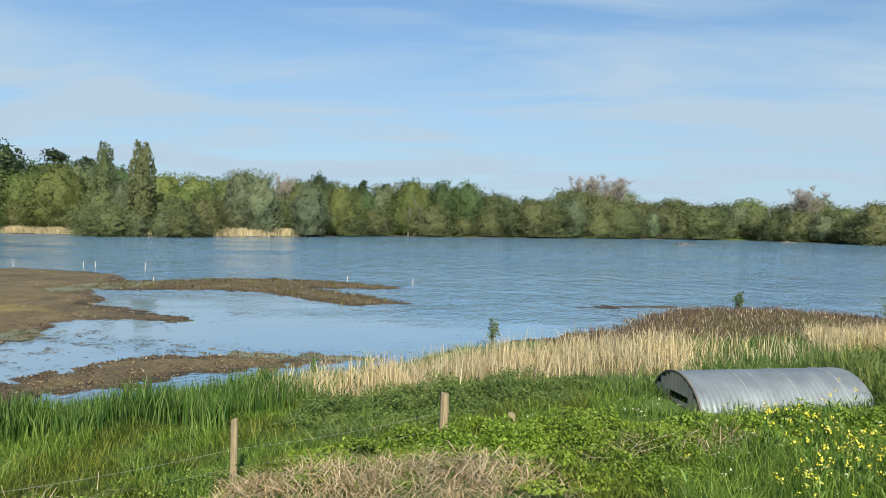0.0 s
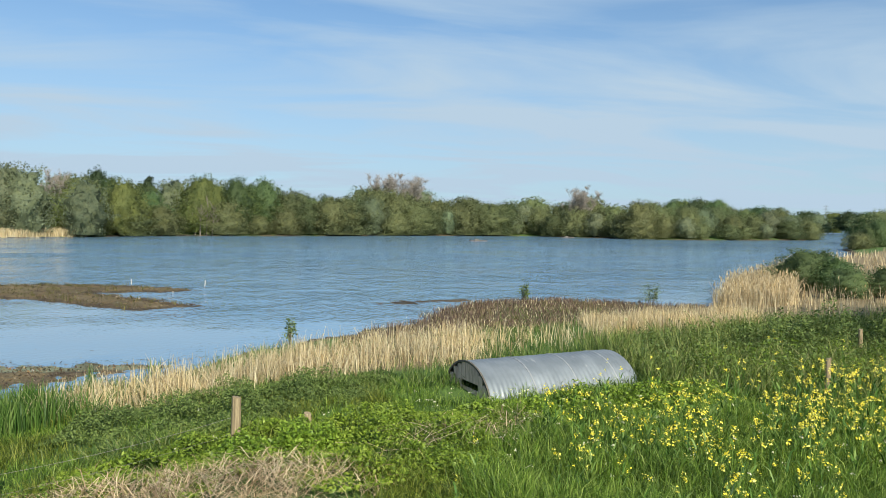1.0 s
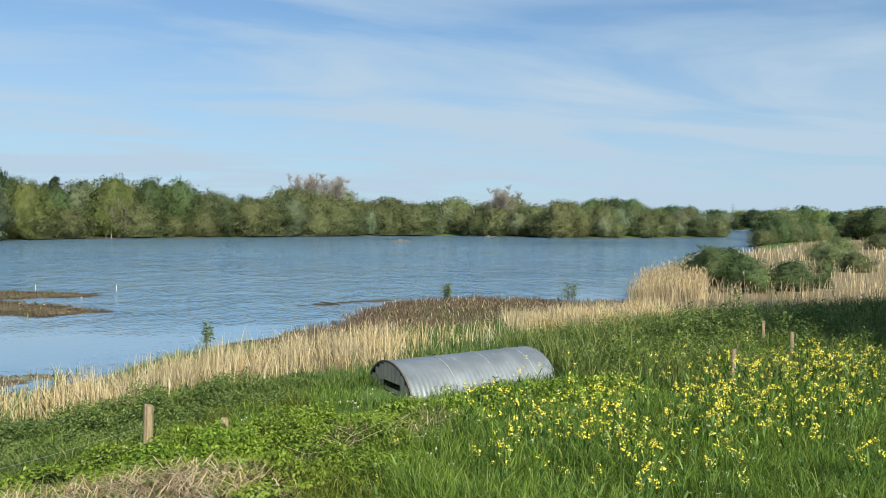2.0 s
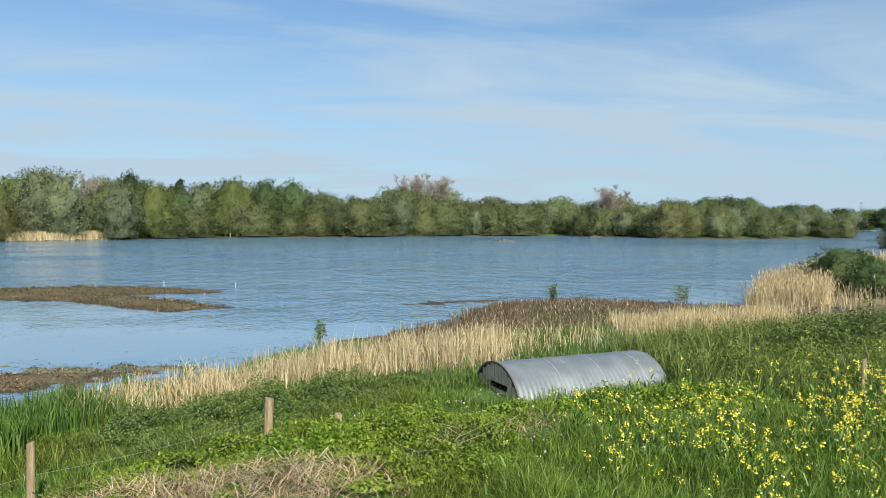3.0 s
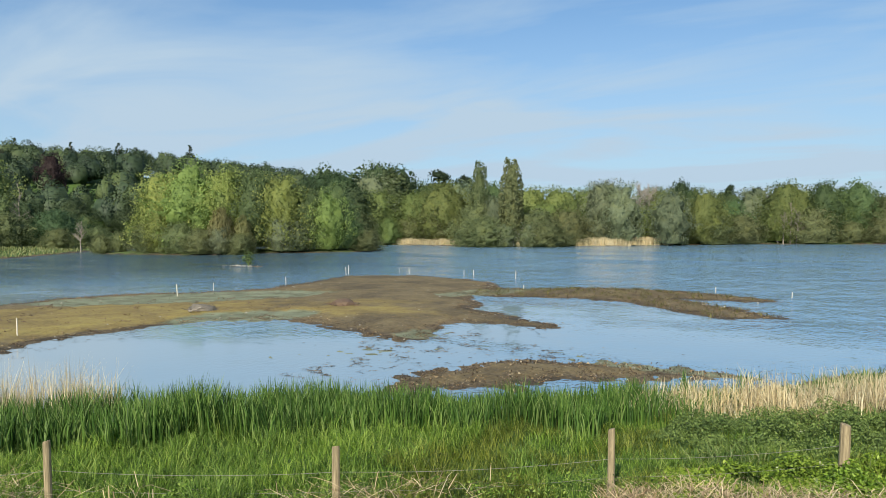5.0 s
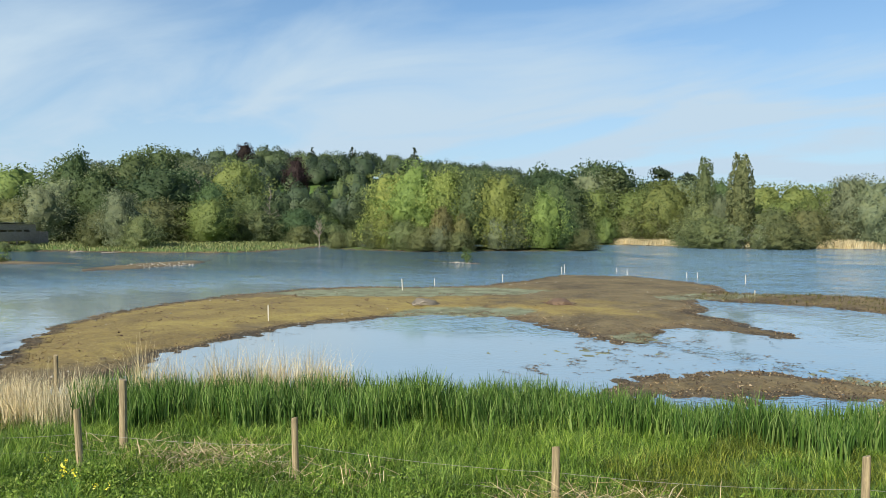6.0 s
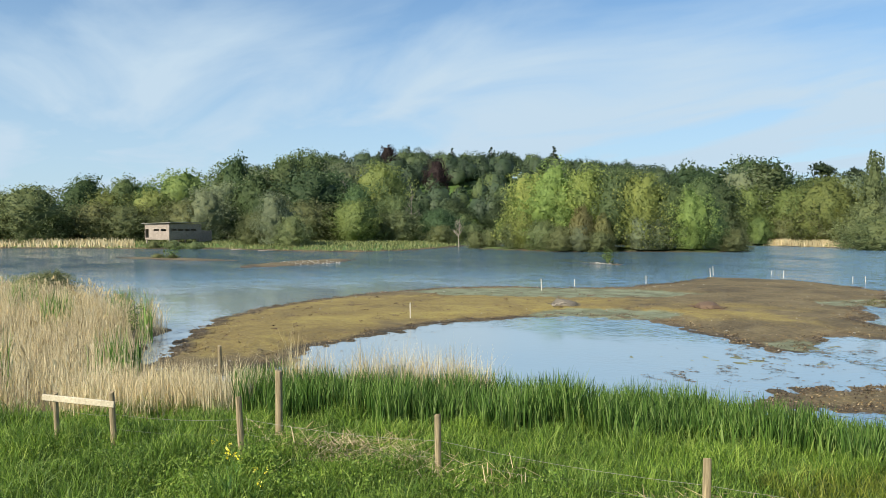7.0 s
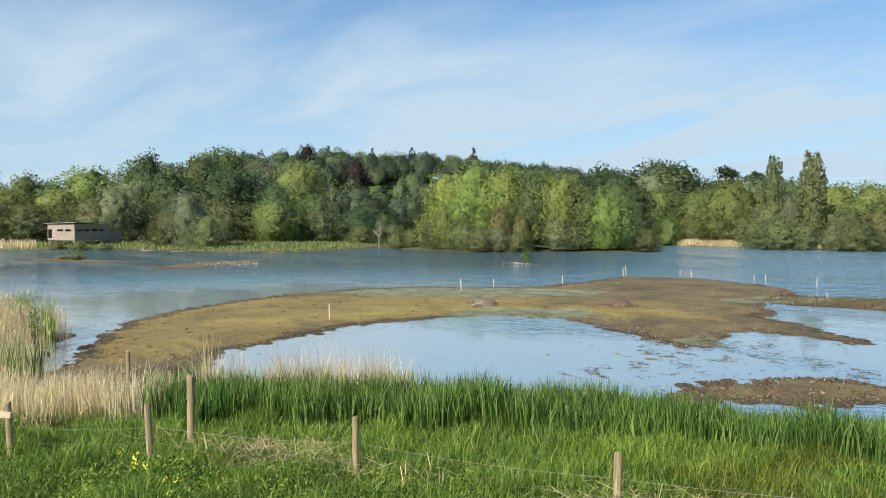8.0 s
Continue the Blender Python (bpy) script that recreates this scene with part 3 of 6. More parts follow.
# painted tree reflections: towards the island and, weaker, along the far shore
wme.attributes.new("amount", "FLOAT", "POINT").data.foreach_set("value", np.maximum(0.9 * smooth(np.degrees(np.arctan2(-wx, wy)), 18, 48) * smooth(np.hypot(wx, wy), 44, 75), 0.28 * smooth(np.hypot(wx, wy), 85, 140)).ravel().astype(np.float32))
# silt in the pools; painted sky reflection over the left-hand inlet
silt_sky_field = np.maximum(0.35 * smooth(pools, -2.0, 1.5), 0.9 * smooth(np.degrees(np.arctan2(-wx, wy)), 44, 58) * (1 - smooth(np.hypot(wx, wy), 38, 56)))
wme.attributes.new("silt_sky", "FLOAT", "POINT").data.foreach_set("value", silt_sky_field.ravel().astype(np.float32))
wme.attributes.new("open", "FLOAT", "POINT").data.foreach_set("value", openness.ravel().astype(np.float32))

# ---- trees ----
rng = np.random.default_rng(11)


def unit(v):
    return v / np.maximum(np.linalg.norm(v, axis=-1, keepdims=True), 1e-9)


def cards(points, out, size, droop=0.0, seed=0, narrow=0.62, ragged=0.75, three=False):
    """Leaf clumps: a bent four-cornered blade at each point, leaning out of the crown. Returns vertices and triangles' index pairs."""
    g = np.random.default_rng(seed)
    n = len(points)
    normal = unit(unit(out) + g.normal(0, ragged, (n, 3)))
    side = unit(np.cross(normal, g.normal(0, 1, (n, 3))))
    along = np.cross(normal, side)
    if droop:
        along = unit(along * (1 - droop) + np.array([0, 0, -1]) * droop)
        side = unit(np.cross(normal, along))
    s = size * g.uniform(0.6, 1.4, (n, 1))
    a = points - along * s * 0.5
    c = points + along * s * 0.5
    bb = points + side * s * narrow * 0.5 + normal * s * 0.14
    dd_ = points - side * s * narrow * 0.5 + normal * s * 0.14
    if three:
        e = c * 0.6 + dd_ * 0.4
        back = (np.cross(bb - a, e - a) * out).sum(-1) < 0
        bb[back], e[back] = e[back].copy(), bb[back].copy()
        return np.stack([a, bb, e], 1).reshape(-1, 3), np.arange(n * 3).reshape(n, 3)
    v = np.stack([a, bb, c, dd_], 1).reshape(-1, 3)
    return v, np.arange(n * 4).reshape(n, 4)


ICO = [(0, -0.526, 0.851), (0, 0.526, 0.851), (0, -0.526, -0.851), (0, 0.526, -0.851), (-0.526, 0.851, 0), (0.526, 0.851, 0),
       (-0.526, -0.851, 0), (0.526, -0.851, 0), (-0.851, 0, -0.526), (-0.851, 0, 0.526), (0.851, 0, -0.526), (0.851, 0, 0.526)]
ICO_F = []
for i in range(12):
    for j in range(i + 1, 12):
        for k in range(j + 1, 12):
            tri3 = [Vector(ICO[q]) for q in (i, j, k)]
            if all((tri3[a_] - tri3[b_]).length < 1.1 for a_, b_ in ((0, 1), (1, 2), (0, 2))):
                out_ = (tri3[1] - tri3[0]).cross(tri3[2] - tri3[0]).dot(tri3[0] + tri3[1] + tri3[2]) > 0
                ICO_F.append((i, j, k) if out_ else (i, k, j))
ICO, ICO_F = np.array(ICO), np.array(ICO_F)


def masses(lob, fill, base, g):
    """The dense inner leafage: a rough lump inside each leafy mass."""
    c = np.array([l[:3] for l in lob])
    r = np.array([(l[3], l[3], l[4]) for l in lob]) * fill
    v = c[:, None] + ICO[None] * r[:, None] * g.uniform(0.8, 1.12, (len(lob), 12, 1))
    n = np.repeat(unit(ICO)[None], len(lob), axis=0) + 0.6 * unit(c - np.array([0, 0, 4.0]))[:, None]
    v[..., 2] = np.maximum(v[..., 2], 0.1)
    f = (np.arange(len(lob))[:, None, None] * 12 + ICO_F[None]).reshape(-1, 3) + base
    return v.reshape(-1, 3), unit(n.reshape(-1, 3)), f


def soften(me, normals, seed, plain=None):
    """Shade a crown by its leafy masses rather than leaf by leaf."""
    gg = np.random.default_rng(seed)
    n = unit(normals + np.repeat(gg.normal(0, 0.20, (len(normals) // 3, 3)), 3, axis=0))
    if plain is not None:
        n = np.concatenate([n, plain])
    me.polygons.foreach_set("use_smooth", [True] * len(me.polygons))
    me.normals_split_custom_set_from_vertices(n.astype(float).tolist())


def swell(p, seed, size):
    """Smooth noise of about -1 to 1 in space, from crossed waves bent by each other."""
    gg = np.random.default_rng(seed)
    out, amp = 0.0, 1.0
    for o in range(3):
        layer = 0.0
        for _ in range(6):
            w = unit(gg.normal(0, 1, 3)) * 6.283 / size * gg.uniform(0.7, 1.3)
            w2 = unit(gg.normal(0, 1, 3)) * 3.4 / size
            layer = layer + np.sin(p @ w + gg.uniform(0, 6.283) + 1.1 * np.sin(p @ w2 + gg.uniform(0, 6.283)))
        out, amp, size = out + amp * layer / 2.6, amp * 0.55, size * 0.47
    return out / 1.5


CROWNS = {
    # radius, lowest leaves, height of the widest part, taper below, upright stretch of the sprays, depth of the swellings
    "willow": (4.9, 0.5, 0.36, 0.78, 1.9, 0.40), "sallow": (6.3, 0.1, 0.26, 0.85, 1.1, 0.40), "thicket": (6.5, 0.05, 0.28, 0.86, 1.4, 0.42),
    "osier": (4.6, 0.3, 0.40, 0.74, 1.5, 0.46), "alder": (4.0, 0.6, 0.30, 0.74, 1.8, 0.42), "silver": (4.5, 0.5, 0.40, 0.72, 1.4, 0.44), "oak": (5.2, 2.0, 0.42, 0.62, 0.85, 0.38),
    "copper": (4.6, 1.8, 0.42, 0.65, 0.9, 0.26), "may": (6.0, 0.3, 0.32, 0.85, 1.0, 0.28), "poplar": (1.75, 0.7, 0.34, 0.62, 3.2, 0.26),
}


def envelope(kind, seed, turn, k, shrink=1.0, calm=1.0):
    """Points of a crown's swelling outer surface, by bearing and share of the height."""
    spread, low, widest, taper, stretch, amount = CROWNS[kind]
    k = np.clip(k, 0.0, 1.0)
    above = np.sqrt(np.clip(1 - np.clip((k - widest) / (1 - widest), 0, 1) ** (2.0 if kind != "poplar" else 2.6), 0, 1))
    r = spread * np.where(k < widest, taper + (1 - taper) * np.sin(1.5708 * k / widest), above)
    p = np.stack([np.cos(turn) * r, np.sin(turn) * r, low + (11.5 - low) * k], -1)
    q = p * np.array([1, 1, 1 / stretch])
    big = swell(q, seed, 3.6 if kind != "poplar" else 1.5) * calm
    grow = shrink * (1 + amount * big)
    return np.stack([p[:, 0] * grow, p[:, 1] * grow, low + (p[:, 2] - low) * (1 + 0.10 * big * k) * (0.82 + 0.18 * shrink)], -1)


def facing(kind, seed, turn, k, calm=1.0):
    """Outward directions of that surface."""
    e = 0.02
    du = envelope(kind, seed, turn + e, k, 1.0, calm) - envelope(kind, seed, turn - e, k, 1.0, calm)
    dk = envelope(kind, seed, turn, np.minimum(k + e, 0.999), 1.0, calm) - envelope(kind, seed, turn, np.maximum(k - e, 0.0), 1.0, calm)
    return unit(np.cross(du, dk))


def leafage(kind, seed, n, g):
    """Where leaf clumps sit on a crown, and where they face."""
    k, turn = np.where(g.uniform(0, 1, n) < 0.5, g.uniform(0, 1, n), np.where(g.uniform(0, 1, n) < 0.8, g.uniform(0, 0.6, n), 1 - 0.35 * g.uniform(0, 1, n))), g.uniform(0, 6.283, n)
    out = facing(kind, seed, turn, k)
    size = CROWNS[kind][0] / 4.5
    reach = np.where(g.uniform(0, 1, n) < 0.14, g.uniform(0.1, 0.42, n), g.uniform(-1.25, 0.2, n)) * size * np.where(k > 0.85, 0.6, 1.0)
    p = envelope(kind, seed, turn, k) + out * reach[:, None]
    p[:, 2] += np.maximum(reach, 0) * 0.5
    soft = unit(1.3 * out + 0.4 * facing(kind, seed, turn, k, 0.0))
    return p, out, soft


def heart(kind, seed):
    """The dense inside of a crown, close under its leaves."""
    nu, nk = 26, 15
    tt, kk = np.meshgrid(np.arange(nu) * 6.2832 / nu, np.linspace(0, 0.985, nk), indexing="ij")
    v = envelope(kind, seed, tt.ravel(), kk.ravel(), 0.64)
    n = unit(0.6 * facing(kind, seed, tt.ravel(), kk.ravel()) + facing(kind, seed, tt.ravel(), kk.ravel(), 0.0))
    i = np.arange(nu * nk).reshape(nu, nk)
    j = np.roll(i, -1, axis=0)
    f = np.concatenate([np.stack([i[:, :-1], j[:, :-1], j[:, 1:]], -1).reshape(-1, 3), np.stack([i[:, :-1], j[:, 1:], i[:, 1:]], -1).reshape(-1, 3)])
    return v, n, f


def lobes_of(kind, g):
    """Centres and radii of the leafy masses of a crown 12 m high; z from the ground."""
    lob = []
    if kind in CROWNS:
        spread, low = CROWNS[kind][:2]
        for i in range(24):
            k, a = (i + 0.5) / 24, i * 2.4
            fat = spread * 0.8 * math.sqrt(max(0.05, 1 - ((k - 0.3) / 0.75) ** 2))
            lob.append((math.cos(a) * fat, math.sin(a) * fat, low + (11.0 - low) * k, 1.0, 1.0))
    elif kind == "fir":
        for i in range(22):
            k = i / 21
            fat = 2.7 * (1 - k) ** 0.85 + 0.12
            for j in range(5 if k < 0.8 else 2):
                a = j * 1.257 + i * 0.9 + g.uniform(-0.3, 0.3)
                lob.append((math.cos(a) * fat * 0.6, math.sin(a) * fat * 0.6, 1.0 + 10.7 * k, max(0.2, fat * 0.42), 0.32))
    elif kind == "cedar":
        for i in range(26):
            k = g.uniform(0, 1)
            z = 4.0 + 7.4 * k
            fat = 4.8 * (0.55 + 0.45 * math.sin(math.pi * k))
            a, q = g.uniform(0, 6.283), g.uniform(0.2, 0.9)
            lob.append((math.cos(a) * fat * q, math.sin(a) * fat * q, z, g.uniform(1.1, 1.9), g.uniform(0.4, 0.7)))
    elif kind == "weeping":
        for i in range(44):
            a, q = g.uniform(0, 6.283), g.uniform(0.2, 1.0)
            lob.append((math.cos(a) * 4.6 * q, math.sin(a) * 4.6 * q, 9.8 - 7.4 * q * q + g.uniform(-1.6, 0.4), g.uniform(1.1, 1.7), g.uniform(1.8, 3.0)))
    return lob


def branch(bm, a, c, r0, r1, sides=6, bends=3, sway=0.0, g=None):
    """A tapered, slightly crooked limb from a to c."""
    a, c = Vector(a), Vector(c)
    axis = (c - a).normalized()
    u = axis.orthogonal().normalized()
    w = axis.cross(u)
    rings = []
    for i in range(bends + 1):
        k = i / bends
        p = a.lerp(c, k)
        if sway and 0 < i < bends and g is not None:
            p = p + u * g.uniform(-sway, sway) + w * g.uniform(-sway, sway)
        r = r0 + (r1 - r0) * k
        rings.append([bm.verts.new(p + (u * math.cos(s * 6.283 / sides) + w * math.sin(s * 6.283 / sides)) * r) for s in range(sides)])
    for lo, hi in zip(rings, rings[1:]):
        for s in range(sides):
            bm.faces.new((lo[s], lo[(s + 1) % sides], hi[(s + 1) % sides], hi[s]))
    bm.faces.new(rings[-1])
    return rings


def limb(bm, trunk, a, c, r1, g):
    """A limb that grows out of the side of the trunk nearest to a."""
    a, c = Vector(a), Vector(c)
    aim = a + Vector((c.x - a.x, c.y - a.y, 0)).normalized() * 0.25
    face = min(trunk, key=lambda f: (f.calc_center_median() - aim).length_squared)
    trunk.remove(face)
    mid, old = face.calc_center_median(), list(face.verts)
    bm.faces.remove(face)
    offs = [v.co - mid for v in old]
    size = sum(o.length for o in offs) / 4
    for o in offs:
        o.z *= 0.3
    for i in range(1, 4):
        k = i / 3
        p = mid.lerp(c, k) + Vector((g.uniform(-0.12, 0.12), g.uniform(-0.12, 0.12), 0.25 * math.sin(3.14 * k)))
        r = (0.085 + (r1 - 0.085) * k) / size
        ring = [bm.verts.new(p + o * r) for o in offs]
        for s in range(4):
            bm.faces.new((old[s], old[(s + 1) % 4], ring[(s + 1) % 4], ring[s]))
        old = ring
    bm.faces.new(old)


KINDS = {
    # leaf colours, clump size, clumps, label
    # thicket and silver carry some distance haze in their leaf colours
    "willow": ([(0.118, 0.165, 0.050), (0.185, 0.245, 0.074), (0.25, 0.31, 0.105)], 0.36, 3000, "round yellow-green willow in fresh leaf by the lake"),
    "osier": ([(0.15, 0.21, 0.055), (0.225, 0.295, 0.082), (0.30, 0.37, 0.12)], 0.36, 3400, "bright yellow-green osier willow on the wooded island"),
    "thicket": ([(0.12, 0.150, 0.066), (0.185, 0.225, 0.098), (0.26, 0.30, 0.142)], 0.46, 4000, "dense low green thicket of willow scrub"),
    "sallow": ([(0.105, 0.128, 0.056), (0.17, 0.20, 0.085), (0.24, 0.275, 0.125)], 0.43, 3700, "low bushy olive-green sallow at the water's edge"),
    "alder": ([(0.072, 0.118, 0.050), (0.118, 0.175, 0.070), (0.17, 0.235, 0.095)], 0.36, 2700, "dark green upright alder in full leaf"),
    "silver": ([(0.135, 0.175, 0.098), (0.21, 0.26, 0.148), (0.29, 0.345, 0.21)], 0.36, 2700, "pale grey-green white willow with silvery leaves"),
    "oak": ([(0.048, 0.080, 0.038), (0.078, 0.122, 0.055), (0.115, 0.17, 0.078)], 0.46, 2600, "broad dark green oak with a domed crown"),
    "copper": ([(0.028, 0.020, 0.019), (0.038, 0.026, 0.024), (0.052, 0.036, 0.031)], 0.46, 1900, "copper beech with dark purple leaves"),
    "may": ([(0.04, 0.07, 0.015), (0.09, 0.13, 0.03), (0.42, 0.42, 0.36)], 0.32, 1900, "hawthorn bush flecked with white blossom"),
    "poplar": ([(0.085, 0.11, 0.050), (0.140, 0.175, 0.075), (0.21, 0.245, 0.115)], 0.34, 2500, "tall narrow Lombardy poplar with upswept branches"),
    "fir": ([(0.018, 0.036, 0.018), (0.034, 0.062, 0.028), (0.055, 0.088, 0.038)], 0.5, 2200, "dark pointed fir standing above the wood"),
    "cedar": ([(0.020, 0.036, 0.020), (0.036, 0.060, 0.030), (0.055, 0.085, 0.040)], 0.42, 2200, "dark cedar with flat layered branches"),
    "weeping": ([(0.165, 0.175, 0.070), (0.225, 0.235, 0.095), (0.29, 0.295, 0.125)], 0.55, 3800, "ochre weeping willow with hanging twigs"),
}
for k in KINDS:
    mean = np.mean(KINDS[k][0], axis=0)
    calm = 0.6 if k != "may" else 1.0
    KINDS[k] += (leaf_material(k + "_leaf", [tuple(mean + (np.array(c) - mean) * calm) for c in KINDS[k][0]], 0.5, 0.7, 0.28),)
M_TWIG = leaf_material("bare_twig", [(0.25, 0.22, 0.19), (0.33, 0.295, 0.255), (0.41, 0.375, 0.33)], 0.15, 0.8, 0.05)


def tree_thing(kind, seed):
    """A tree 12 m high at the origin: trunk with limbs, and a crown of leaf clumps with gaps."""
    g = np.random.default_rng(seed)
    _, size, count, label, leaf = KINDS[kind]
    root = new(kind + "_tree" if kind not in ("willow", "osier", "may", "weeping", "thicket", "sallow") else {"willow": "willow_tree", "osier": "osier_willow", "may": "hawthorn_bush", "weeping": "weeping_willow", "thicket": "willow_scrub", "sallow": "sallow_bush"}[kind])
    tagged(root, label, "bush" if kind in ("may", "sallow", "thicket") else "tree")
    lob = lobes_of(kind, g)
    bm = bmesh.new()
    h = {"fir": 11.6, "poplar": 10.5, "sallow": 6, "may": 6, "thicket": 6}.get(kind, 8.5)
    top = (g.uniform(-0.4, 0.4), g.uniform(-0.4, 0.4), h)
    branch(bm, (0, 0, -0.4), top, 0.24, 0.05, 6, 8, 0.12, g)
    trunk_sides = [f for f in bm.faces if len(f.verts) == 4]
    for lx, ly, lz, lr, _h in lob[:: 4 if kind != "fir" else 9]:
        z0 = max(0.4, min(lz * 0.62, h * 0.9))
        limb(bm, trunk_sides, (top[0] * z0 / h, top[1] * z0 / h, z0), (lx, ly, lz), 0.02, g)
    part("trunk", bm, M_PALEBARK if kind in ("silver", "poplar", "weeping") else M_BARK, root)
    if kind in CROWNS:
        pts, outs, soft = leafage(kind, seed, int(count * 1.6), g)
        mv, mn, mf = heart(kind, seed)
    else:
        per = np.array([l[3] ** 2 for l in lob])
        per = np.maximum(8, per / per.sum() * count * 1.75).astype(int)
        pts, outs = [], []
        for (lx, ly, lz, lr, lh), n in zip(lob, per):
            d = unit(g.normal(0, 1, (n, 3)))
            d[:, 2] = np.where(d[:, 2] < -0.5, -d[:, 2], d[:, 2])
            k = g.uniform(0.35, 1.15, (n, 1)) ** 0.6
            k *= 1 + 0.18 * np.sin(5 * d[:, :1] + 7 * d[:, 1:2]) + g.normal(0, 0.07, (n, 1))
            pts.append(np.array([lx, ly, lz]) + d * k * np.array([lr, lr, lh]))
            outs.append(unit(d + 0.25 * unit(np.array([[lx, ly, lz * 0.35]]))))
        pts, outs = np.concatenate(pts), np.concatenate(outs)
        soft = unit(0.6 * outs + 1.1 * unit(pts - np.array([0, 0, 4.5])))
        mv, mn, mf = masses(lob, 0.48, 0, g)
    pts[:, 2] = np.maximum(pts[:, 2], 0.25)
    v, f = cards(pts, outs, size * 1.12, {"weeping": 0.8, "poplar": -0.55}.get(kind, 0.12), seed + 5, {"weeping": 0.6, "fir": 0.6}.get(kind, 0.8), 0.42, True)
    cme = mesh_of("crown", np.concatenate([v, mv]), [np.concatenate([f, mf + len(v)])], leaf)
    soften(cme, np.repeat(soft, 3, axis=0), seed, mn)
    crown = new("crown", cme)
    crown.parent = root
    return root


def bare_thing(seed, wide=1.0, label="bare tree with pinkish grey twigs, not yet in leaf"):
    """A leafless tree 12 m high: trunk, forking limbs and a haze of twigs."""
    g = np.random.default_rng(seed)
    root = tagged(new("bare_tree"), label, "tree")
    bm = bmesh.new()
    branch(bm, (0, 0, -0.4), (0.2, 0, 6.5), 0.24, 0.12, 7, 4, 0.12, g)
    twigs = []
    for i in range(26):
        a, z0 = g.uniform(0, 6.283), g.uniform(2.5, 6.5)
        q = g.uniform(1.0, 4.6) * wide
        tip = Vector((math.cos(a) * q, math.sin(a) * q, min(11.2 - 0.10 * q * q, z0 + g.uniform(3.5, 5.5))))
        branch(bm, (0.03 * z0, 0, z0), tip, 0.065, 0.02, 5, 4, 0.22, g)
        for j in range(7):
            k = g.uniform(0.35, 1.0)
            p = Vector((0.03 * z0, 0, z0)).lerp(tip, k)
            e = p + Vector((g.normal(0, 0.7) * wide, g.normal(0, 0.7) * wide, g.uniform(0.5, 1.8)))
            branch(bm, p, e, 0.02, 0.008, 3, 2, 0.08, g)
            for m in range(48):
                twigs.append((p.lerp(e, g.uniform(0.3, 1.0)), Vector((g.normal(0, 0.38), g.normal(0, 0.38), g.uniform(0.1, 0.75)))))
    trunk = part("trunk", bm, M_TWIG, root)
    p = np.array([tuple(a) for a, _ in twigs])
    d = np.array([tuple(c) for _, c in twigs])
    s = unit(np.cross(d, g.normal(0, 1, d.shape))) * 0.016
    v = np.stack([p - s, p + s, p + d + s * 0.4, p + d - s * 0.4], 1).reshape(-1, 3)
    tw = new("twig_haze", mesh_of("twig_haze", v, [np.arange(len(v)).reshape(-1, 4)], M_TWIG))
    tw.parent = root
    tagged(tw, kind="stuff")
    return root


PLANTED = {}


def plant(kind, az, dist, height, wide=1.0, seed=None, lower=0.0):
    """Note a tree by its bearing (degrees to the left of ahead) and distance from the viewing place."""
    x, y = -math.sin(radians(az)) * dist, math.cos(radians(az)) * dist
    plant_xy(kind, x, y, height, wide, seed, lower)


def plant_xy(kind, x, y, height, wide=1.0, seed=None, lower=0.0):
    z = float(ground_z(x, y))
    v = int(rng.integers(0, 3 if kind in ("willow", "osier", "sallow", "alder", "silver", "thicket") else 2 if kind in ("oak", "bare") else 1)) if seed is None else seed
    s = height / 12
    m = Matrix.LocRotScale((x, y, max(z, 0.02) - 0.05 - lower), Euler((0, 0, rng.uniform(0, 6.283))), (s * wide, s * wide * rng.uniform(0.9, 1.1), s))
    PLANTED.setdefault((kind, v), []).append(m)


def shore(az):
    """Distance of the far water's edge along a bearing."""
    r = np.arange(60, 330, 0.5)
    a = radians(az)
    x, y = -np.sin(a) * r, np.cos(a) * r
    ok = sdf(FAR, x, y) > 0
    return float(r[np.argmax(ok)]) if ok.any() else 330.0


# the wood's skyline: bearing and height over distance, in hundredths
SKYLINE = [(-60, 1.2), (-45, 1.2), (-42, 1.6), (-39, 2.0), (-36, 2.3), (-33, 2.5), (-30, 3.2), (-27, 3.3), (-23, 3.0), (-19, 3.4), (-16, 3.6),
           (-13, 4.5), (-9.7, 4.6), (-6.7, 4.2), (-5, 3.4), (-3.8, 3.8), (-1.8, 4.6), (0.2, 5.2), (2.4, 5.1), (5, 4.1), (6.8, 4.4),
           (10, 5.3), (13, 4.9), (17, 5.7), (21, 5.4), (24, 5.6), (27, 6.2), (29.4, 5.4), (32, 7.6), (36, 6.6), (39, 5.4), (45, 5.2), (48.5, 4.2), (50, 2.8), (55.5, 3.0), (57, 4.4), (59, 6.4),
           (61, 7.8), (65, 9.0), (68, 8.5), (71, 7.3), (74, 6.8), (80, 6.2), (83, 4.4), (88, 3.6), (100, 3.2)]
SKY_A, SKY_H = zip(*SKYLINE)


def skyline(az):
    return float(np.interp(az, SKY_A, SKY_H)) / 100


def mixture(az):
    """What grows along the shore at a bearing."""
    if az > 66:
        return ["silver", "alder", "sallow", "alder", "willow"]
    if az > 48:
        return ["alder", "oak", "alder", "oak", "oak"]
    if az > 33:
        return ["oak", "alder", "oak", "alder", "silver"]
    if az > 12:
        return ["willow", "alder", "silver", "willow", "alder"]
    if az > -4:
        return ["alder", "willow", "silver", "alder", "sallow"]
    return ["thicket", "silver", "alder", "thicket", "sallow"]


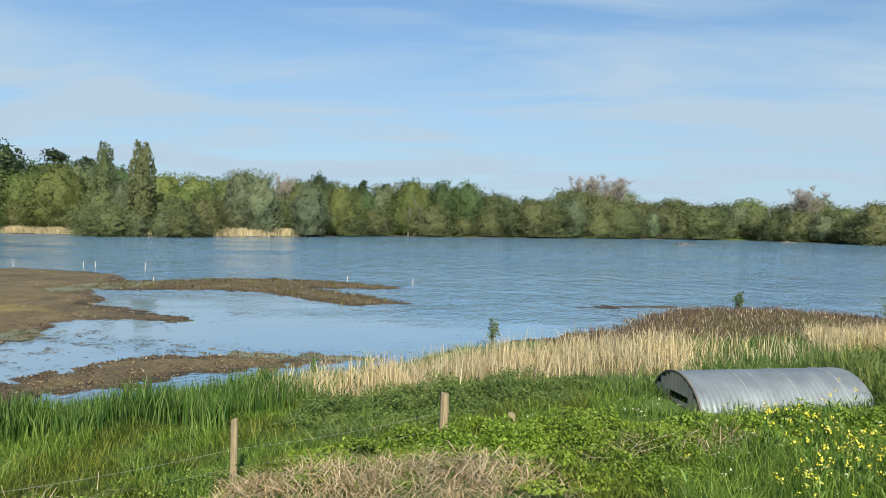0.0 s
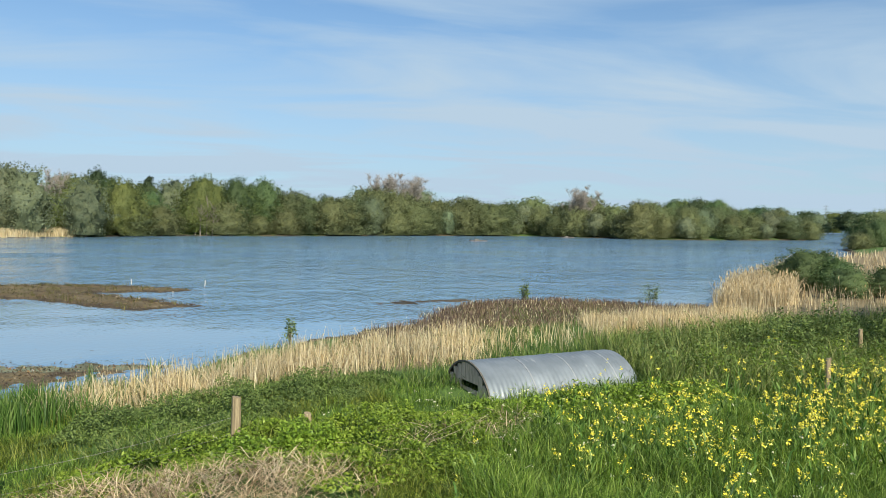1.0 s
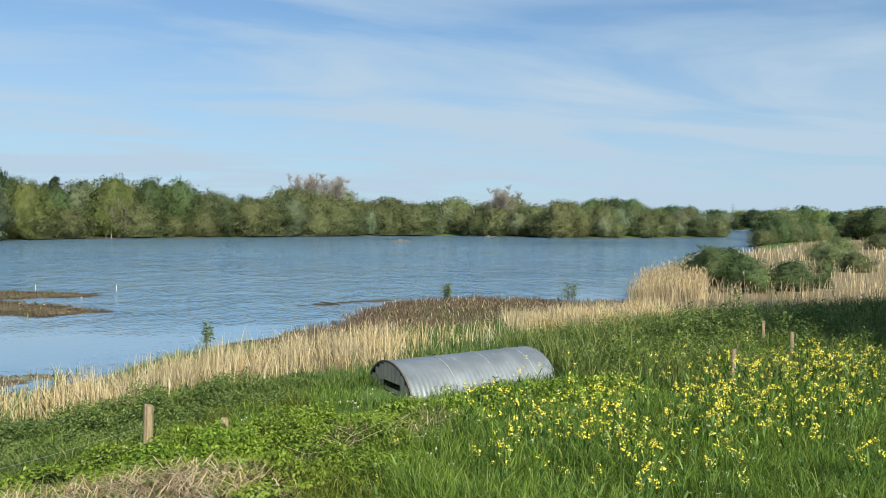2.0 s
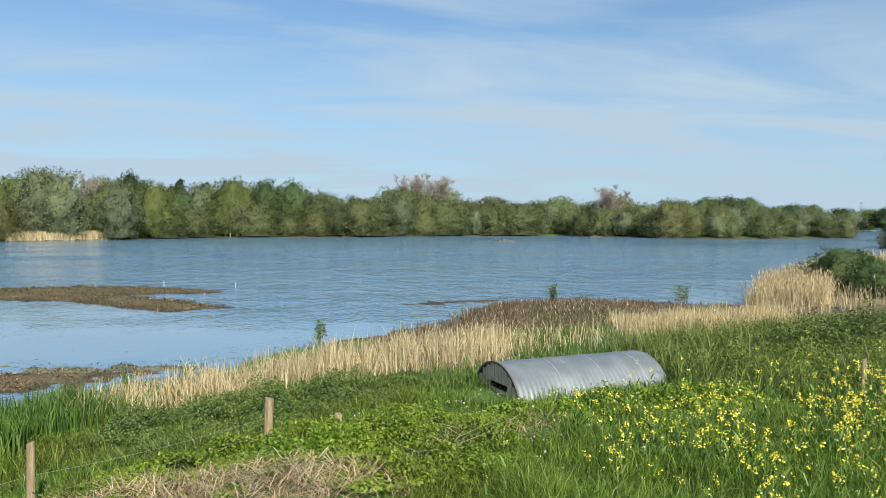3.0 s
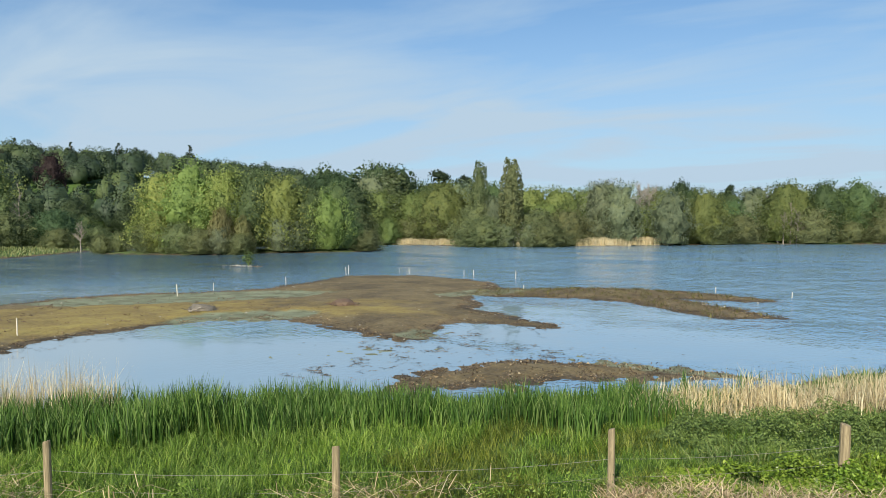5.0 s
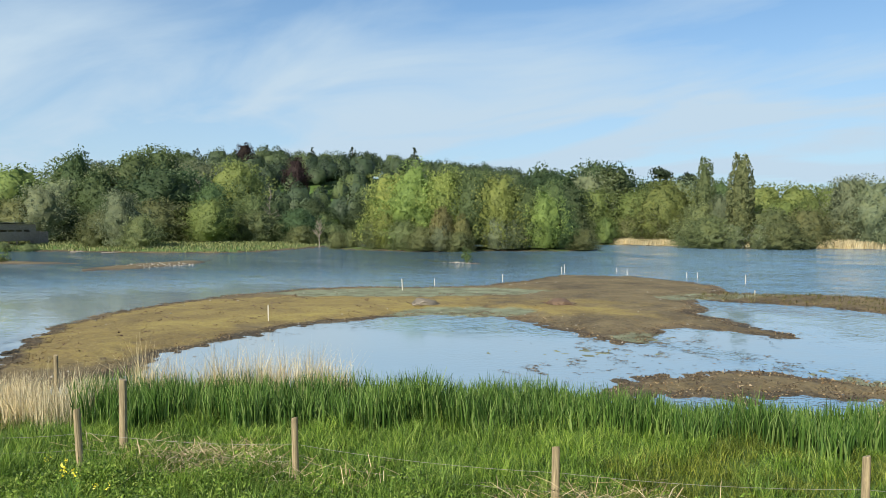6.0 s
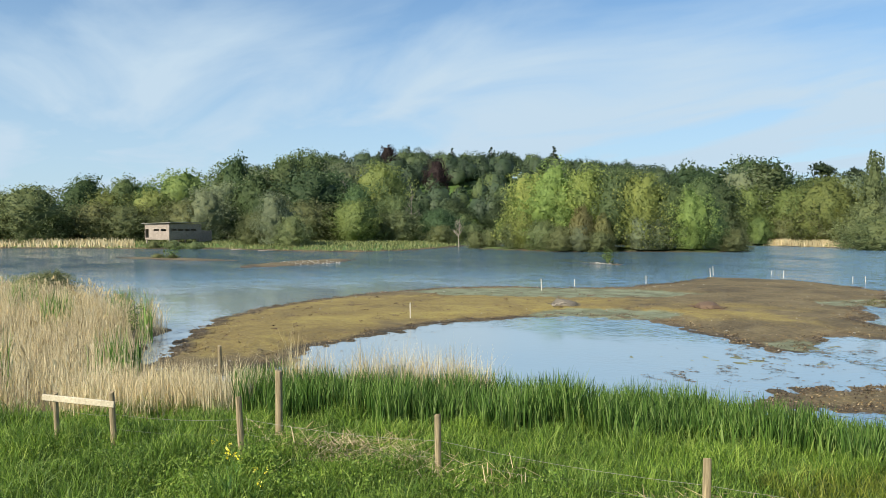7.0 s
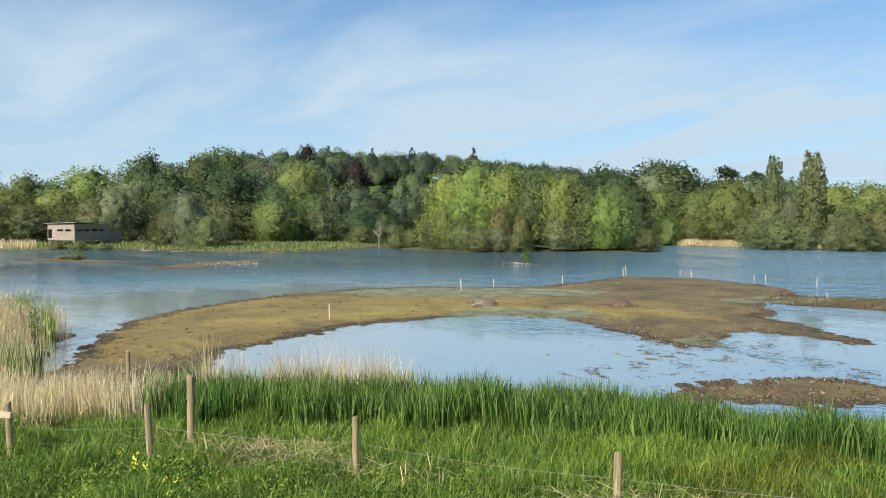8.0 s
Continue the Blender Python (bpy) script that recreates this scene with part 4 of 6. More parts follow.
az = -46.0
step = 0
while az < 92:
    d0 = shore(az)
    gap = math.degrees((6.0 if az > -4 else 4.4) / d0)
    sky_h = skyline(az)
    kinds = mixture(az)
    reedy = 25.4 < az < 31.4 or 10.7 < az < 17.0
    set_back = (6.0 if reedy else 0.9) if az < 48 else 14.0 if az < 56 else 31.0 if az < 71 else 18.0
    if d0 < 320:
        # fringe of bushes, main row, and taller trees behind
        d1 = d0 + set_back + rng.uniform(0, 2)
        if az < 70 or az > 80:
            low = ("thicket", "sallow", "thicket", "silver")[step % 4] if az < -4 else ("sallow", "thicket", "willow", "thicket")[step % 4]
            plant(low, az + rng.uniform(-0.5, 0.5), d1, rng.uniform(0.36, 0.68) * (1.0 if az > -4 else 1.25) * (3.4 + sky_h * d1), rng.uniform(1.05, 1.5))
        d2 = d0 + set_back + rng.uniform(5, 9)
        plant(kinds[int(rng.integers(0, 5))], az + rng.uniform(-0.6, 0.6), d2, rng.uniform(0.72, 0.95) * (3.3 + sky_h * d2), rng.uniform(1.05, 1.35))
        d3 = d0 + set_back + rng.uniform(13, 20)
        if az > -4 or step % 3 == 0:
            plant(kinds[int(rng.integers(0, 5))], az + gap / 2 + rng.uniform(-0.5, 0.5), d3, rng.uniform(0.93, 1.04) * (3.3 + sky_h * d3), rng.uniform(1.0, 1.3))
    step += 1
    az += gap * (1.0 if az < 60 else 1.25)

# trees that stand out
for kind, a, d, h, w, s in (
        ("poplar", 22.35, 138, 16.4, 0.92, 0), ("poplar", 24.8, 147, 16.2, 0.72, 0), ("willow", 27.6, 150, 12.8, 1.15, 0), ("cedar", 27.5, 178, 16.2, 0.95, 0),
        ("cedar", 25.6, 180, 15.2, 0.6, 0), ("oak", 36.7, 172, 16.5, 0.8, 0), ("oak", 32.6, 170, 17.6, 1.0, 1), ("oak", 31.2, 168, 16.4, 0.9, 0),
        ("poplar", 31.7, 162, 15.5, 1.9, 0), ("silver", 15.4, 142, 12.4, 0.9, 1), ("silver", 14.1, 141, 11.9, 1.0, 0), ("silver", 10.4, 140, 10.2, 1.0, 2), ("willow", 7.9, 146, 10.6, 0.9, 1),
        ("oak", 9.7, 190, 14.2, 0.6, 0), ("cedar", 6.4, 195, 13.0, 0.5, 0), ("cedar", 4.6, 195, 12.2, 0.5, 0),
        ("alder", 0.2, 157, 12.0, 1.05, 0), ("alder", -1.9, 160, 11.6, 1.0, 1), ("willow", 2.6, 156, 12.0, 1.0, 2),
        ("alder", 70.9, 162, 17.8, 0.8, 1), ("silver", 68.7, 158, 15.4, 0.8, 0), ("alder", 65.0, 172, 20.2, 1.05, 0), ("alder", 66.8, 174, 19.4, 1.1, 0), ("silver", 62.7, 168, 17.4, 1.05, 1),
        ("silver", 64.2, 156, 14.8, 0.9, 0), ("willow", 60.0, 160, 17.2, 0.9, 2), ("silver", 71.8, 157, 12.6, 1.0, 1), ("sallow", 76.6, 152, 7.5, 1.3, 1), ("sallow", 78.4, 150, 7.0, 1.4, 0), ("sallow", 74.6, 150, 8.0, 1.2, 2), ("sallow", 80.5, 152, 7.5, 1.4, 1), ("alder", 77.4, 158, 12.0, 1.2, 0), ("alder", 81.6, 158, 11.0, 1.3, 2), ("copper", 55.6, 214, 13.0, 0.75, 0), ("copper", 59.4, 262, 12.0, 0.8, 0),
        ("may", 20.8, 131, 4.4, 1.3, 0), ("may", 22.9, 131, 4.2, 1.2, 0), ("sallow", 19.6, 131, 4.8, 1.6, 1), ("sallow", 24.4, 132, 5.6, 1.5, 0),
        ("silver", 23.6, 141, 9.5, 0.7, 1), ("sallow", -30.5, 165, 8.2, 1.1, 0)):
    plant(kind, a, d, h, w, s)
for a, d, h, w in ((-10.9, 178, 14.2, 1.15), (-12.8, 178, 13.8, 1.25), (-26.3, 176, 11.4, 1.1), (12.4, 152, 11.6, 0.7), (3.4, 157, 9.0, 0.5)):
    plant("bare", a, d, h, w)
for a, d, h in ((84.6, 150, 10.5), (85.6, 158, 9.5), (86.8, 152, 9.0), (88.2, 155, 9.0)):
    plant("sallow", a, d, h, 1.2)
# the wooded island
for kind, x, y, h, w, s in (
        ("osier", -90.5, 79.5, 10.8, 0.95, 0), ("osier", -88.5, 79.0, 12.2, 1.0, 1), ("osier", -84.0, 79.5, 12.6, 1.05, 2), ("osier", -80.0, 82.0, 12.8, 0.95, 0),
        ("sallow", -88.6, 76.2, 5.0, 1.1, 1), ("osier", -86.0, 75.4, 6.2, 1.0, 0), ("sallow", -82.0, 75.6, 4.6, 1.2, 2),
        ("sallow", -78.2, 75.4, 3.6, 1.3, 0), ("silver", -75.6, 76.6, 4.0, 1.2, 0), ("sallow", -73.6, 78.4, 3.2, 1.3, 2), ("weeping", -76.6, 77.8, 6.6, 0.8, 0), ("weeping", -74.4, 79.8, 5.6, 0.7, 0), ("alder", -76.0, 84.0, 12.6, 1.0, 0), ("osier", -72.5, 86.5, 11.6, 1.0, 1),
        ("silver", -71.5, 84.6, 5.2, 1.1, 1), ("may", -70.0, 86.5, 4.6, 1.2, 0), ("alder", -69.5, 88.6, 9.4, 1.0, 2), ("osier", -67.2, 90.4, 8.8, 0.95, 2), ("alder", -64.8, 92.6, 6.2, 1.0, 1),
        ("sallow", -62.6, 94.2, 3.4, 1.3, 0), ("alder", -84.0, 86.0, 12.2, 1.1, 1), ("silver", -78.0, 90.0, 12.0, 1.0, 0), ("alder", -70.0, 96.0, 11.0, 1.0, 2), ("sallow", -88.0, 75.2, 4.0, 1.1, 2),
        # bushes on the channel and the low islets
        ("sallow", -95.0, 75.6, 3.2, 0.9, 1), ("sallow", -96.8, 74.0, 2.9, 1.0, 2),
        ("thicket", -37.8, 4.3, 1.8, 1.3, 1), ("thicket", -38.6, 3.6, 1.6, 1.3, 0),
        ("thicket", -88.5, 21.3, 0.5, 2.4, 0), ("thicket", -86.0, 22.2, 0.45, 2.6, 1),
        # the bank by the hide
        ("silver", -113, 45.5, 9.0, 0.9, 1), ("sallow", -108, 46.5, 5.0, 1.0, 0), ("thicket", -123.5, 29.2, 1.3, 1.5, 0), ("thicket", -121.0, 31.6, 1.4, 1.6, 1), ("thicket", -119.0, 34.4, 1.2, 1.6, 2), ("sallow", -119, 45, 6.0, 1.2, 1),
        # right-hand bank: dark bushes among the reeds
        ("alder", 26.8, 29.9, 2.2, 1.9, 0), ("alder", 28.4, 30.4, 2.0, 1.9, 1), ("alder", 27.6, 28.6, 1.7, 2.0, 2), ("alder", 25.8, 26.1, 1.4, 2.2, 0), ("alder", 27.6, 25.6, 1.5, 2.2, 1), ("alder", 29.8, 25.8, 0.8, 1.8, 2),
        ("alder", 36.2, 31.2, 0.9, 1.7, 1), ("thicket", 41.0, 33.2, 1.3, 1.6, 0), ("thicket", 46, 39, 1.5, 1.6, 1), ("thicket", 52, 45, 1.6, 1.5, 2),
        ("alder", 86.5, 84.5, 3.2, 1.3, 0), ("alder", 89.5, 85.5, 4.2, 1.2, 1), ("thicket", 93, 86.5, 3.4, 1.2, 1), ("alder", 97, 88, 3.8, 1.3, 2), ("thicket", 101, 89, 3.3, 1.3, 0),
        ("alder", 105, 91, 3.7, 1.4, 1), ("thicket", 84, 83.5, 2.4, 1.3, 2), ("thicket", 62, 52, 1.8, 1.5, 0), ("thicket", 78, 60, 1.9, 1.6, 1), ("alder", 128, 112, 5.2, 1.5, 0),
        ("willow", 134, 104, 5.4, 1.4, 1), ("alder", 140, 108, 5.2, 1.5, 2), ("alder", 147, 112, 5.6, 1.5, 0), ("willow", 156, 110, 5.8, 1.4, 2), ("alder", 150, 104, 5.4, 1.5, 1), ("alder", 163, 112, 6, 1.5, 1)):
    plant_xy(kind, x, y, h, w, s)
# unseen trees added beside and behind the viewing place, to cast shade on the bank
plant_xy("oak", 19.5, 5.0, 8.8, 0.85, 0)
plant_xy("oak", 24.0, 7.0, 10.0, 0.85, 1)
plant_xy("alder", 14.5, -3.0, 7.5, 0.8, 2)
# distant trees round the head of the lake, and the firs on the hill
for i in range(40):
    a = -33 - i * 0.62
    plant(("alder", "willow", "oak", "silver")[i % 4], a + rng.uniform(-0.4, 0.4), 268 + rng.uniform(0, 40) + max(0, -38 - a) * 5, rng.uniform(7.0, 9.5) + (3 if i < 6 else 0), rng.uniform(1.1, 1.6))
for i in range(12):
    plant(("alder", "thicket", "alder", "willow")[i % 4], -45.5 - i * 1.1, 148 + rng.uniform(0, 22), rng.uniform(4.8, 6.6), rng.uniform(1.5, 1.9))
for a, d, h in ((46.6, 262, 13.0), (51.4, 285, 11.5), (54.4, 275, 10.5), (57.8, 285, 10.5)):
    plant("fir", a, d, h, 1.7)

for (kind, v), places in PLANTED.items():
    proto = bare_thing(70 + v) if kind == "bare" else tree_thing(kind, sum(map(ord, kind)) + 31 * v)
    for m in places[1:]:
        copy_thing(proto, m)
    proto.matrix_basis = places[0]

# dead trees on the far bank
for a, d, h in ((57.7, 146, 10.0), (62.8, 148, 11.4), (63.5, 150, 9.0), (2.3, 152.5, 7.4), (2.75, 152, 6.0), (3.1, 153, 8.2), (1.9, 152, 5.4), (54.0, 128, 4.4)):
    gd = np.random.default_rng(int(d * 7 + h * 10))
    dead = tagged(new("dead_tree"), "thin pale dead tree standing on the far bank", "tree")
    bm = bmesh.new()
    branch(bm, (0, 0, -0.3), (0.25, 0.1, h), 0.13, 0.03, 6, 9, 0.1, gd)
    for i in range(15):
        z0, an = h * gd.uniform(0.30, 0.95), gd.uniform(0, 6.283)
        ln = (h - z0) * 0.30 + 0.4
        start = Vector((0.25 * z0 / h, 0.1 * z0 / h, z0))
        tip = start + Vector((math.cos(an) * ln, math.sin(an) * ln, gd.uniform(0.6, 1.5)))
        branch(bm, start, tip, 0.05, 0.018, 5, 3, 0.08, gd)
        for j in range(3):
            q = start.lerp(tip, gd.uniform(0.4, 0.9))
            branch(bm, q, q + Vector((gd.normal(0, 0.35), gd.normal(0, 0.35), gd.uniform(0.3, 0.8))), 0.02, 0.008, 4, 2, 0.03, gd)
    part("trunk", bm, M_PALEBARK, dead)
    x, y = -math.sin(radians(a)) * d, math.cos(radians(a)) * d
    dead.location = (x, y, float(ground_z(x, y)))

# the wooded hill far behind the lake: one mass of crowns
hv, hf, hn, base = [], [], [], 0
hill_colours = leaf_material("hill_wood_leaf", [(0.062, 0.098, 0.048), (0.072, 0.112, 0.056), (0.086, 0.13, 0.064)], 0.25, 0.6)
# each crown takes a tint of its own from the cell that it stands in
ht = hill_colours.node_tree
cell = nd(ht, "ShaderNodeTexVoronoi", {"Scale": 0.13})
flat_xy = nd(ht, "ShaderNodeVectorMath", {1: (1.0, 1.0, 0.0)}, operation="MULTIPLY")
hgeo = nd(ht, "ShaderNodeNewGeometry")
ht.links.new(hgeo.outputs["Position"], flat_xy.inputs[0])
ht.links.new(flat_xy.outputs[0], cell.inputs["Vector"])
tint = ramp(ht, [(0.0, (0.50, 0.58, 0.62)), (0.35, (0.8, 0.86, 0.9)), (0.65, (1.0, 1.0, 0.95)), (0.88, (1.35, 1.32, 1.0)), (1.0, (1.7, 1.6, 1.0))])
cs = nd(ht, "ShaderNodeSeparateColor")
ht.links.new(cell.outputs["Color"], cs.inputs[0])
ht.links.new(cs.outputs[0], tint.inputs[0])
by_tree = nd(ht, "ShaderNodeMix", data_type="RGBA", blend_type="MULTIPLY")
by_tree.inputs[0].default_value = 1.0
hsv = next(n for n in ht.nodes if n.bl_idname == "ShaderNodeHueSaturation")
ht.links.new(hsv.inputs["Color"].links[0].from_socket, by_tree.inputs[6])
ht.links.new(tint.outputs[0], by_tree.inputs[7])
ht.links.new(by_tree.outputs[2], hsv.inputs["Color"])
for i in range(340):
    a, d = rng.uniform(33, 72), math.sqrt(rng.uniform(166 ** 2, 325 ** 2))
    x, y = -math.sin(radians(a)) * d, math.cos(radians(a)) * d
    z, hgt, rad = float(ground_z(x, y)), rng.uniform(8, 11.5), rng.uniform(2.8, 4.8)
    n = 420
    pointed = rng.uniform(0, 1) < 0.14
    dd3 = unit(rng.normal(0, 1, (n, 3)))
    dd3[:, 2] = np.abs(dd3[:, 2]) * 1.0 - 0.25
    k = rng.uniform(0.82, 1.06, (n, 1)) * (1 + 0.12 * np.sin(4 * dd3[:, :1] + 5 * dd3[:, 1:2] + i) + 0.07 * np.sin(9 * dd3[:, 2:] + 8 * dd3[:, :1]))
    off = dd3 * k * np.array([rad, rad, hgt * 0.5])
    if pointed:
        up_ = np.clip(off[:, 2:] / (hgt * 0.5), -0.3, 1.1)
        off[:, :2] *= 0.8 * (1.05 - np.clip(up_, 0, 1)) + 0.05
        off[:, 2] *= 1.25
    v, f = cards(np.array([x, y, z + hgt * 0.52]) + off, dd3, 0.72, 0.1, 900 + i, 0.8, 0.4, True)
    hv.append(v)
    hn.append(np.repeat(dd3, 3, axis=0))
    hf.append(f + base)
    base += len(v)
    if not pointed:
        lumps = [(x + rad * 0.45 * math.cos(q), y + rad * 0.45 * math.sin(q), z + hgt * 0.5 + rng.uniform(-1, 0.6), rad * 0.52, hgt * 0.36) for q in (0.3, 1.6, 2.9, 4.2, 5.5)]
        lv_, ln_, lf_ = masses(lumps, 0.85, base, rng)
        hv.append(lv_)
        hn.append(unit(lv_ - np.array([x, y, z + hgt * 0.4])))
        hf.append(lf_)
        base += len(lv_)
hme = mesh_of("hill_wood", np.concatenate(hv), [np.concatenate(hf)], hill_colours)
hme.polygons.foreach_set("use_smooth", [True] * len(hme.polygons))
hme.normals_split_custom_set_from_vertices(unit(np.concatenate(hn)).astype(float).tolist())
tagged(new("hill_wood", hme),
       "dark mixed wood covering the hill behind the lake", "wood", kind="stuff")

# ---- reeds, grass and herbs ----


def blades(x, y, z, h, w, lean, g, curl=1.0):
    """Tapering bent blades, five corners each. lean: sideways reach of the tip over the height."""
    n = len(x)
    a, b_ = g.uniform(0, 6.283, n), g.uniform(0, 6.283, n)
    fx, fy = np.cos(a) * w / 2, np.sin(a) * w / 2
    lx, ly = np.cos(b_) * lean * h, np.sin(b_) * lean * h
    rows = []
    for k, s, t_ in ((0.0, 1.0, 0.0), (0.58, 0.8, 0.33 * curl)):
        for sign in (-1, 1):
            rows.append(np.stack([x + sign * fx * s + lx * t_, y + sign * fy * s + ly * t_, z + h * k], -1))
    rows.append(np.stack([x + lx, y + ly, z + h * np.sqrt(np.maximum(0.15, 1 - 0.6 * lean ** 2))], -1))
    v = np.stack(rows, 1).reshape(-1, 3)
    i = np.arange(n)[:, None] * 5
    return v, [i + np.array([0, 1, 3, 2]), i + np.array([2, 3, 4])]


def plumes(x, y, z, size, g):
    """Feathery seed heads: two crossed slim blades."""
    n = len(x)
    a = g.uniform(0, 6.283, n)
    out, f = [], []
    for turn in (0, 1.57):
        dx, dy = np.cos(a + turn) * size * 0.16, np.sin(a + turn) * size * 0.16
        ox, oy = np.cos(a) * size * 0.35, np.sin(a) * size * 0.35
        out.append(np.stack([np.stack([x, y, z], -1), np.stack([x + dx + ox * .4, y + dy + oy * .4, z + size * 0.45], -1),
                             np.stack([x + ox, y + oy, z + size], -1), np.stack([x - dx + ox * .4, y - dy + oy * .4, z + size * 0.45], -1)], 1).reshape(-1, 3))
    v = np.concatenate(out)
    return v, [np.arange(len(v)).reshape(-1, 4)]


def joined(bits):
    vs, fs, base_ = [], {}, 0
    for v, faces_ in bits:
        for f in faces_:
            fs.setdefault(f.shape[1], []).append(f + base_)
        vs.append(v)
        base_ += len(v)
    return np.concatenate(vs), [np.concatenate(f) for f in fs.values()]


def stuff(name, bits, mat, label, category):
    v, f = joined(bits)
    return tagged(new(name, mesh_of(name, v, f, mat)), label, category, kind="stuff")


def scatter(n, az0, az1, r0, r1, g, power=1.0):
    """Even spread over a sector; power under 1 thickens the near side."""
    a = np.radians(g.uniform(az0, az1, n))
    r = np.sqrt(r0 ** 2 + (r1 ** 2 - r0 ** 2) * g.uniform(0, 1, n) ** (1 / power))
    return -np.sin(a) * r, np.cos(a) * r


def inside(points, n, g):
    p = np.array(points)
    lo, hi = p.min(0), p.max(0)
    x, y = g.uniform(lo[0], hi[0], n), g.uniform(lo[1], hi[1], n)
    ok = sdf(points, x, y) > -0.2 + 0.5 * wobble(x, y, 2.0, 2)
    return x[ok], y[ok]


g = np.random.default_rng(21)
STRAW = [(-2.5, 7.2), (-2.4, 8.2), (-1.4, 8.7), (-0.4, 9.15), (0.7, 9.25), (1.5, 9.0), (1.6, 8.0), (0.4, 7.2)]
NETTLE = [(-2.7, 11.3), (-2.3, 12.5), (-0.9, 13.5), (1.4, 14.2), (3.0, 14.6), (2.8, 13.3), (1.4, 12.2), (0.0, 11.4), (-1.6, 10.8)]
BRAMBLE = [(-2.0, 9.2), (-0.6, 9.4), (0.6, 9.6), (1.9, 9.2), (2.2, 8.0), (3.2, 8.3), (3.8, 10.4), (2.4, 11.2), (0.6, 11.0), (-0.8, 10.3)]
RAPE = [(3.4, 7.6), (4.6, 9.8), (6.4, 10.9), (9.0, 11.2), (12.5, 10.8), (13.5, 9.0), (9.0, 6.6), (6.0, 5.4), (4.4, 6.2), (3.6, 6.6)]
WILD = [(7.5, 12.0), (8.2, 16.0), (13, 17.6), (20, 18), (26, 19), (26, 10), (14, 9.5), (10, 10.6)]

# meadow grass, nearest tufts
x, y = scatter(160000, -57, 90, 7.2, 14.5, g, 0.8)
near_d = sdf(NEAR, x, y)
keep = (near_d > 1.6) & (sdf(STRAW, x, y) < 0.1) & (g.uniform(0, 1, len(x)) > 0.65 * (np.maximum(sdf(BRAMBLE, x, y), sdf(NETTLE, x, y)) > 0)) & (sdf(LEFTBED, x, y) < 0.3) & (np.hypot(x - 4.1, y - 12.5) > 0.6)
x, y = x[keep], y[keep]
tall = 0.5 + 0.5 * wobble(x, y, 1.6, 3)
zz = ground_z(x, y)
bright = (wobble(x + 5, y, 3.0, 2) > -0.15) & (x > -5.5) & (x < 2.5)
for mask, mat, label in ((bright, M_MEADOW, "bright yellow-green meadow grass"), (~bright, M_GRASS, "lush green meadow grass")):
    n = int(mask.sum())
    rank = 0.20 * smooth(x[mask], 1.2, 3.0) * smooth(-y[mask], -10.6, -9.0) + 0.10 * smooth(-x[mask], 3.0, 6.0)
    hgt = (0.11 + rank + 0.25 * np.clip(tall[mask], 0, 1.2) ** 1.6) * g.uniform(0.6, 1.3, n)
    stuff("grass", [blades(x[mask], y[mask], zz[mask] - 0.02, hgt, g.uniform(0.006, 0.014, n), g.uniform(0.15, 1.25, n), g)], mat, label, "grass")
# thinner grass underfoot and behind the viewing place
x, y = scatter(26000, -180, 180, 0.6, 7.3, g)
n = len(x)
stuff("grass", [blades(x, y, ground_z(x, y) - 0.02, g.uniform(0.1, 0.3, n), g.uniform(0.01, 0.02, n), g.uniform(0.1, 0.9, n), g)], M_GRASS, "green meadow grass round the viewing place", "grass")
# coarser grass farther out
x, y = scatter(52000, -60, 20, 13.5, 30, g, 0.8)
near_d = sdf(NEAR, x, y)
keep = (near_d > 0.8) & (sdf(RIGHTBED, x, y) < 0.4) & (g.uniform(0, 1, len(x)) > 0.80 * (np.maximum.reduce([sdf(GOLD, x, y), sdf(GOLD_FAR, x, y), sdf(MARSH, x, y) * 2]) > -0.3)) & ((near_d > 2.5) | (x < 2))
x, y = np.r_[x[keep], g.normal(-1.1, 0.4, 900)], np.r_[y[keep], g.normal(10.3, 0.3, 900)]
n = len(x)
stuff("grass", [blades(x, y, ground_z(x, y) - 0.02, g.uniform(0.14, 0.38, n), g.uniform(0.010, 0.022, n), g.uniform(0.3, 1.2, n), g)], M_ROUGH,
      "rough green grass behind the metal shelter", "grass")

# green reeds along the near shore
x, y = scatter(72000, 0, 72, 8.5, 20, g)
near_d = sdf(NEAR, x, y) + 0.5 * wobble(x, y, 2.2, 2)
keep = (near_d > -0.55) & (near_d < 2.3 + 0.8 * smooth(-x, 6.5, 9.0)) & (g.uniform(0, 1, len(x)) < smooth(-x, 1.2, 3.8)) & (sdf(LEFTBED, x, y) < 0)
x, y = x[keep], y[keep]
n = len(x)
hgt = (0.62 + 0.16 * wobble(x, y, 2.5, 2)) * g.uniform(0.65, 1.2, n) * np.where(x < -8, 1.12, 0.95) * (0.55 + 0.45 * smooth(-x, 1.2, 4.0))
stuff("reeds", [blades(x, y, np.maximum(ground_z(x, y), -0.1), hgt, g.uniform(0.016, 0.032, n), g.uniform(0.03, 0.36, n), g)], M_REED,
      "fresh green reeds and flag leaves along the shore", "reeds")

# dead golden reeds
bits = []


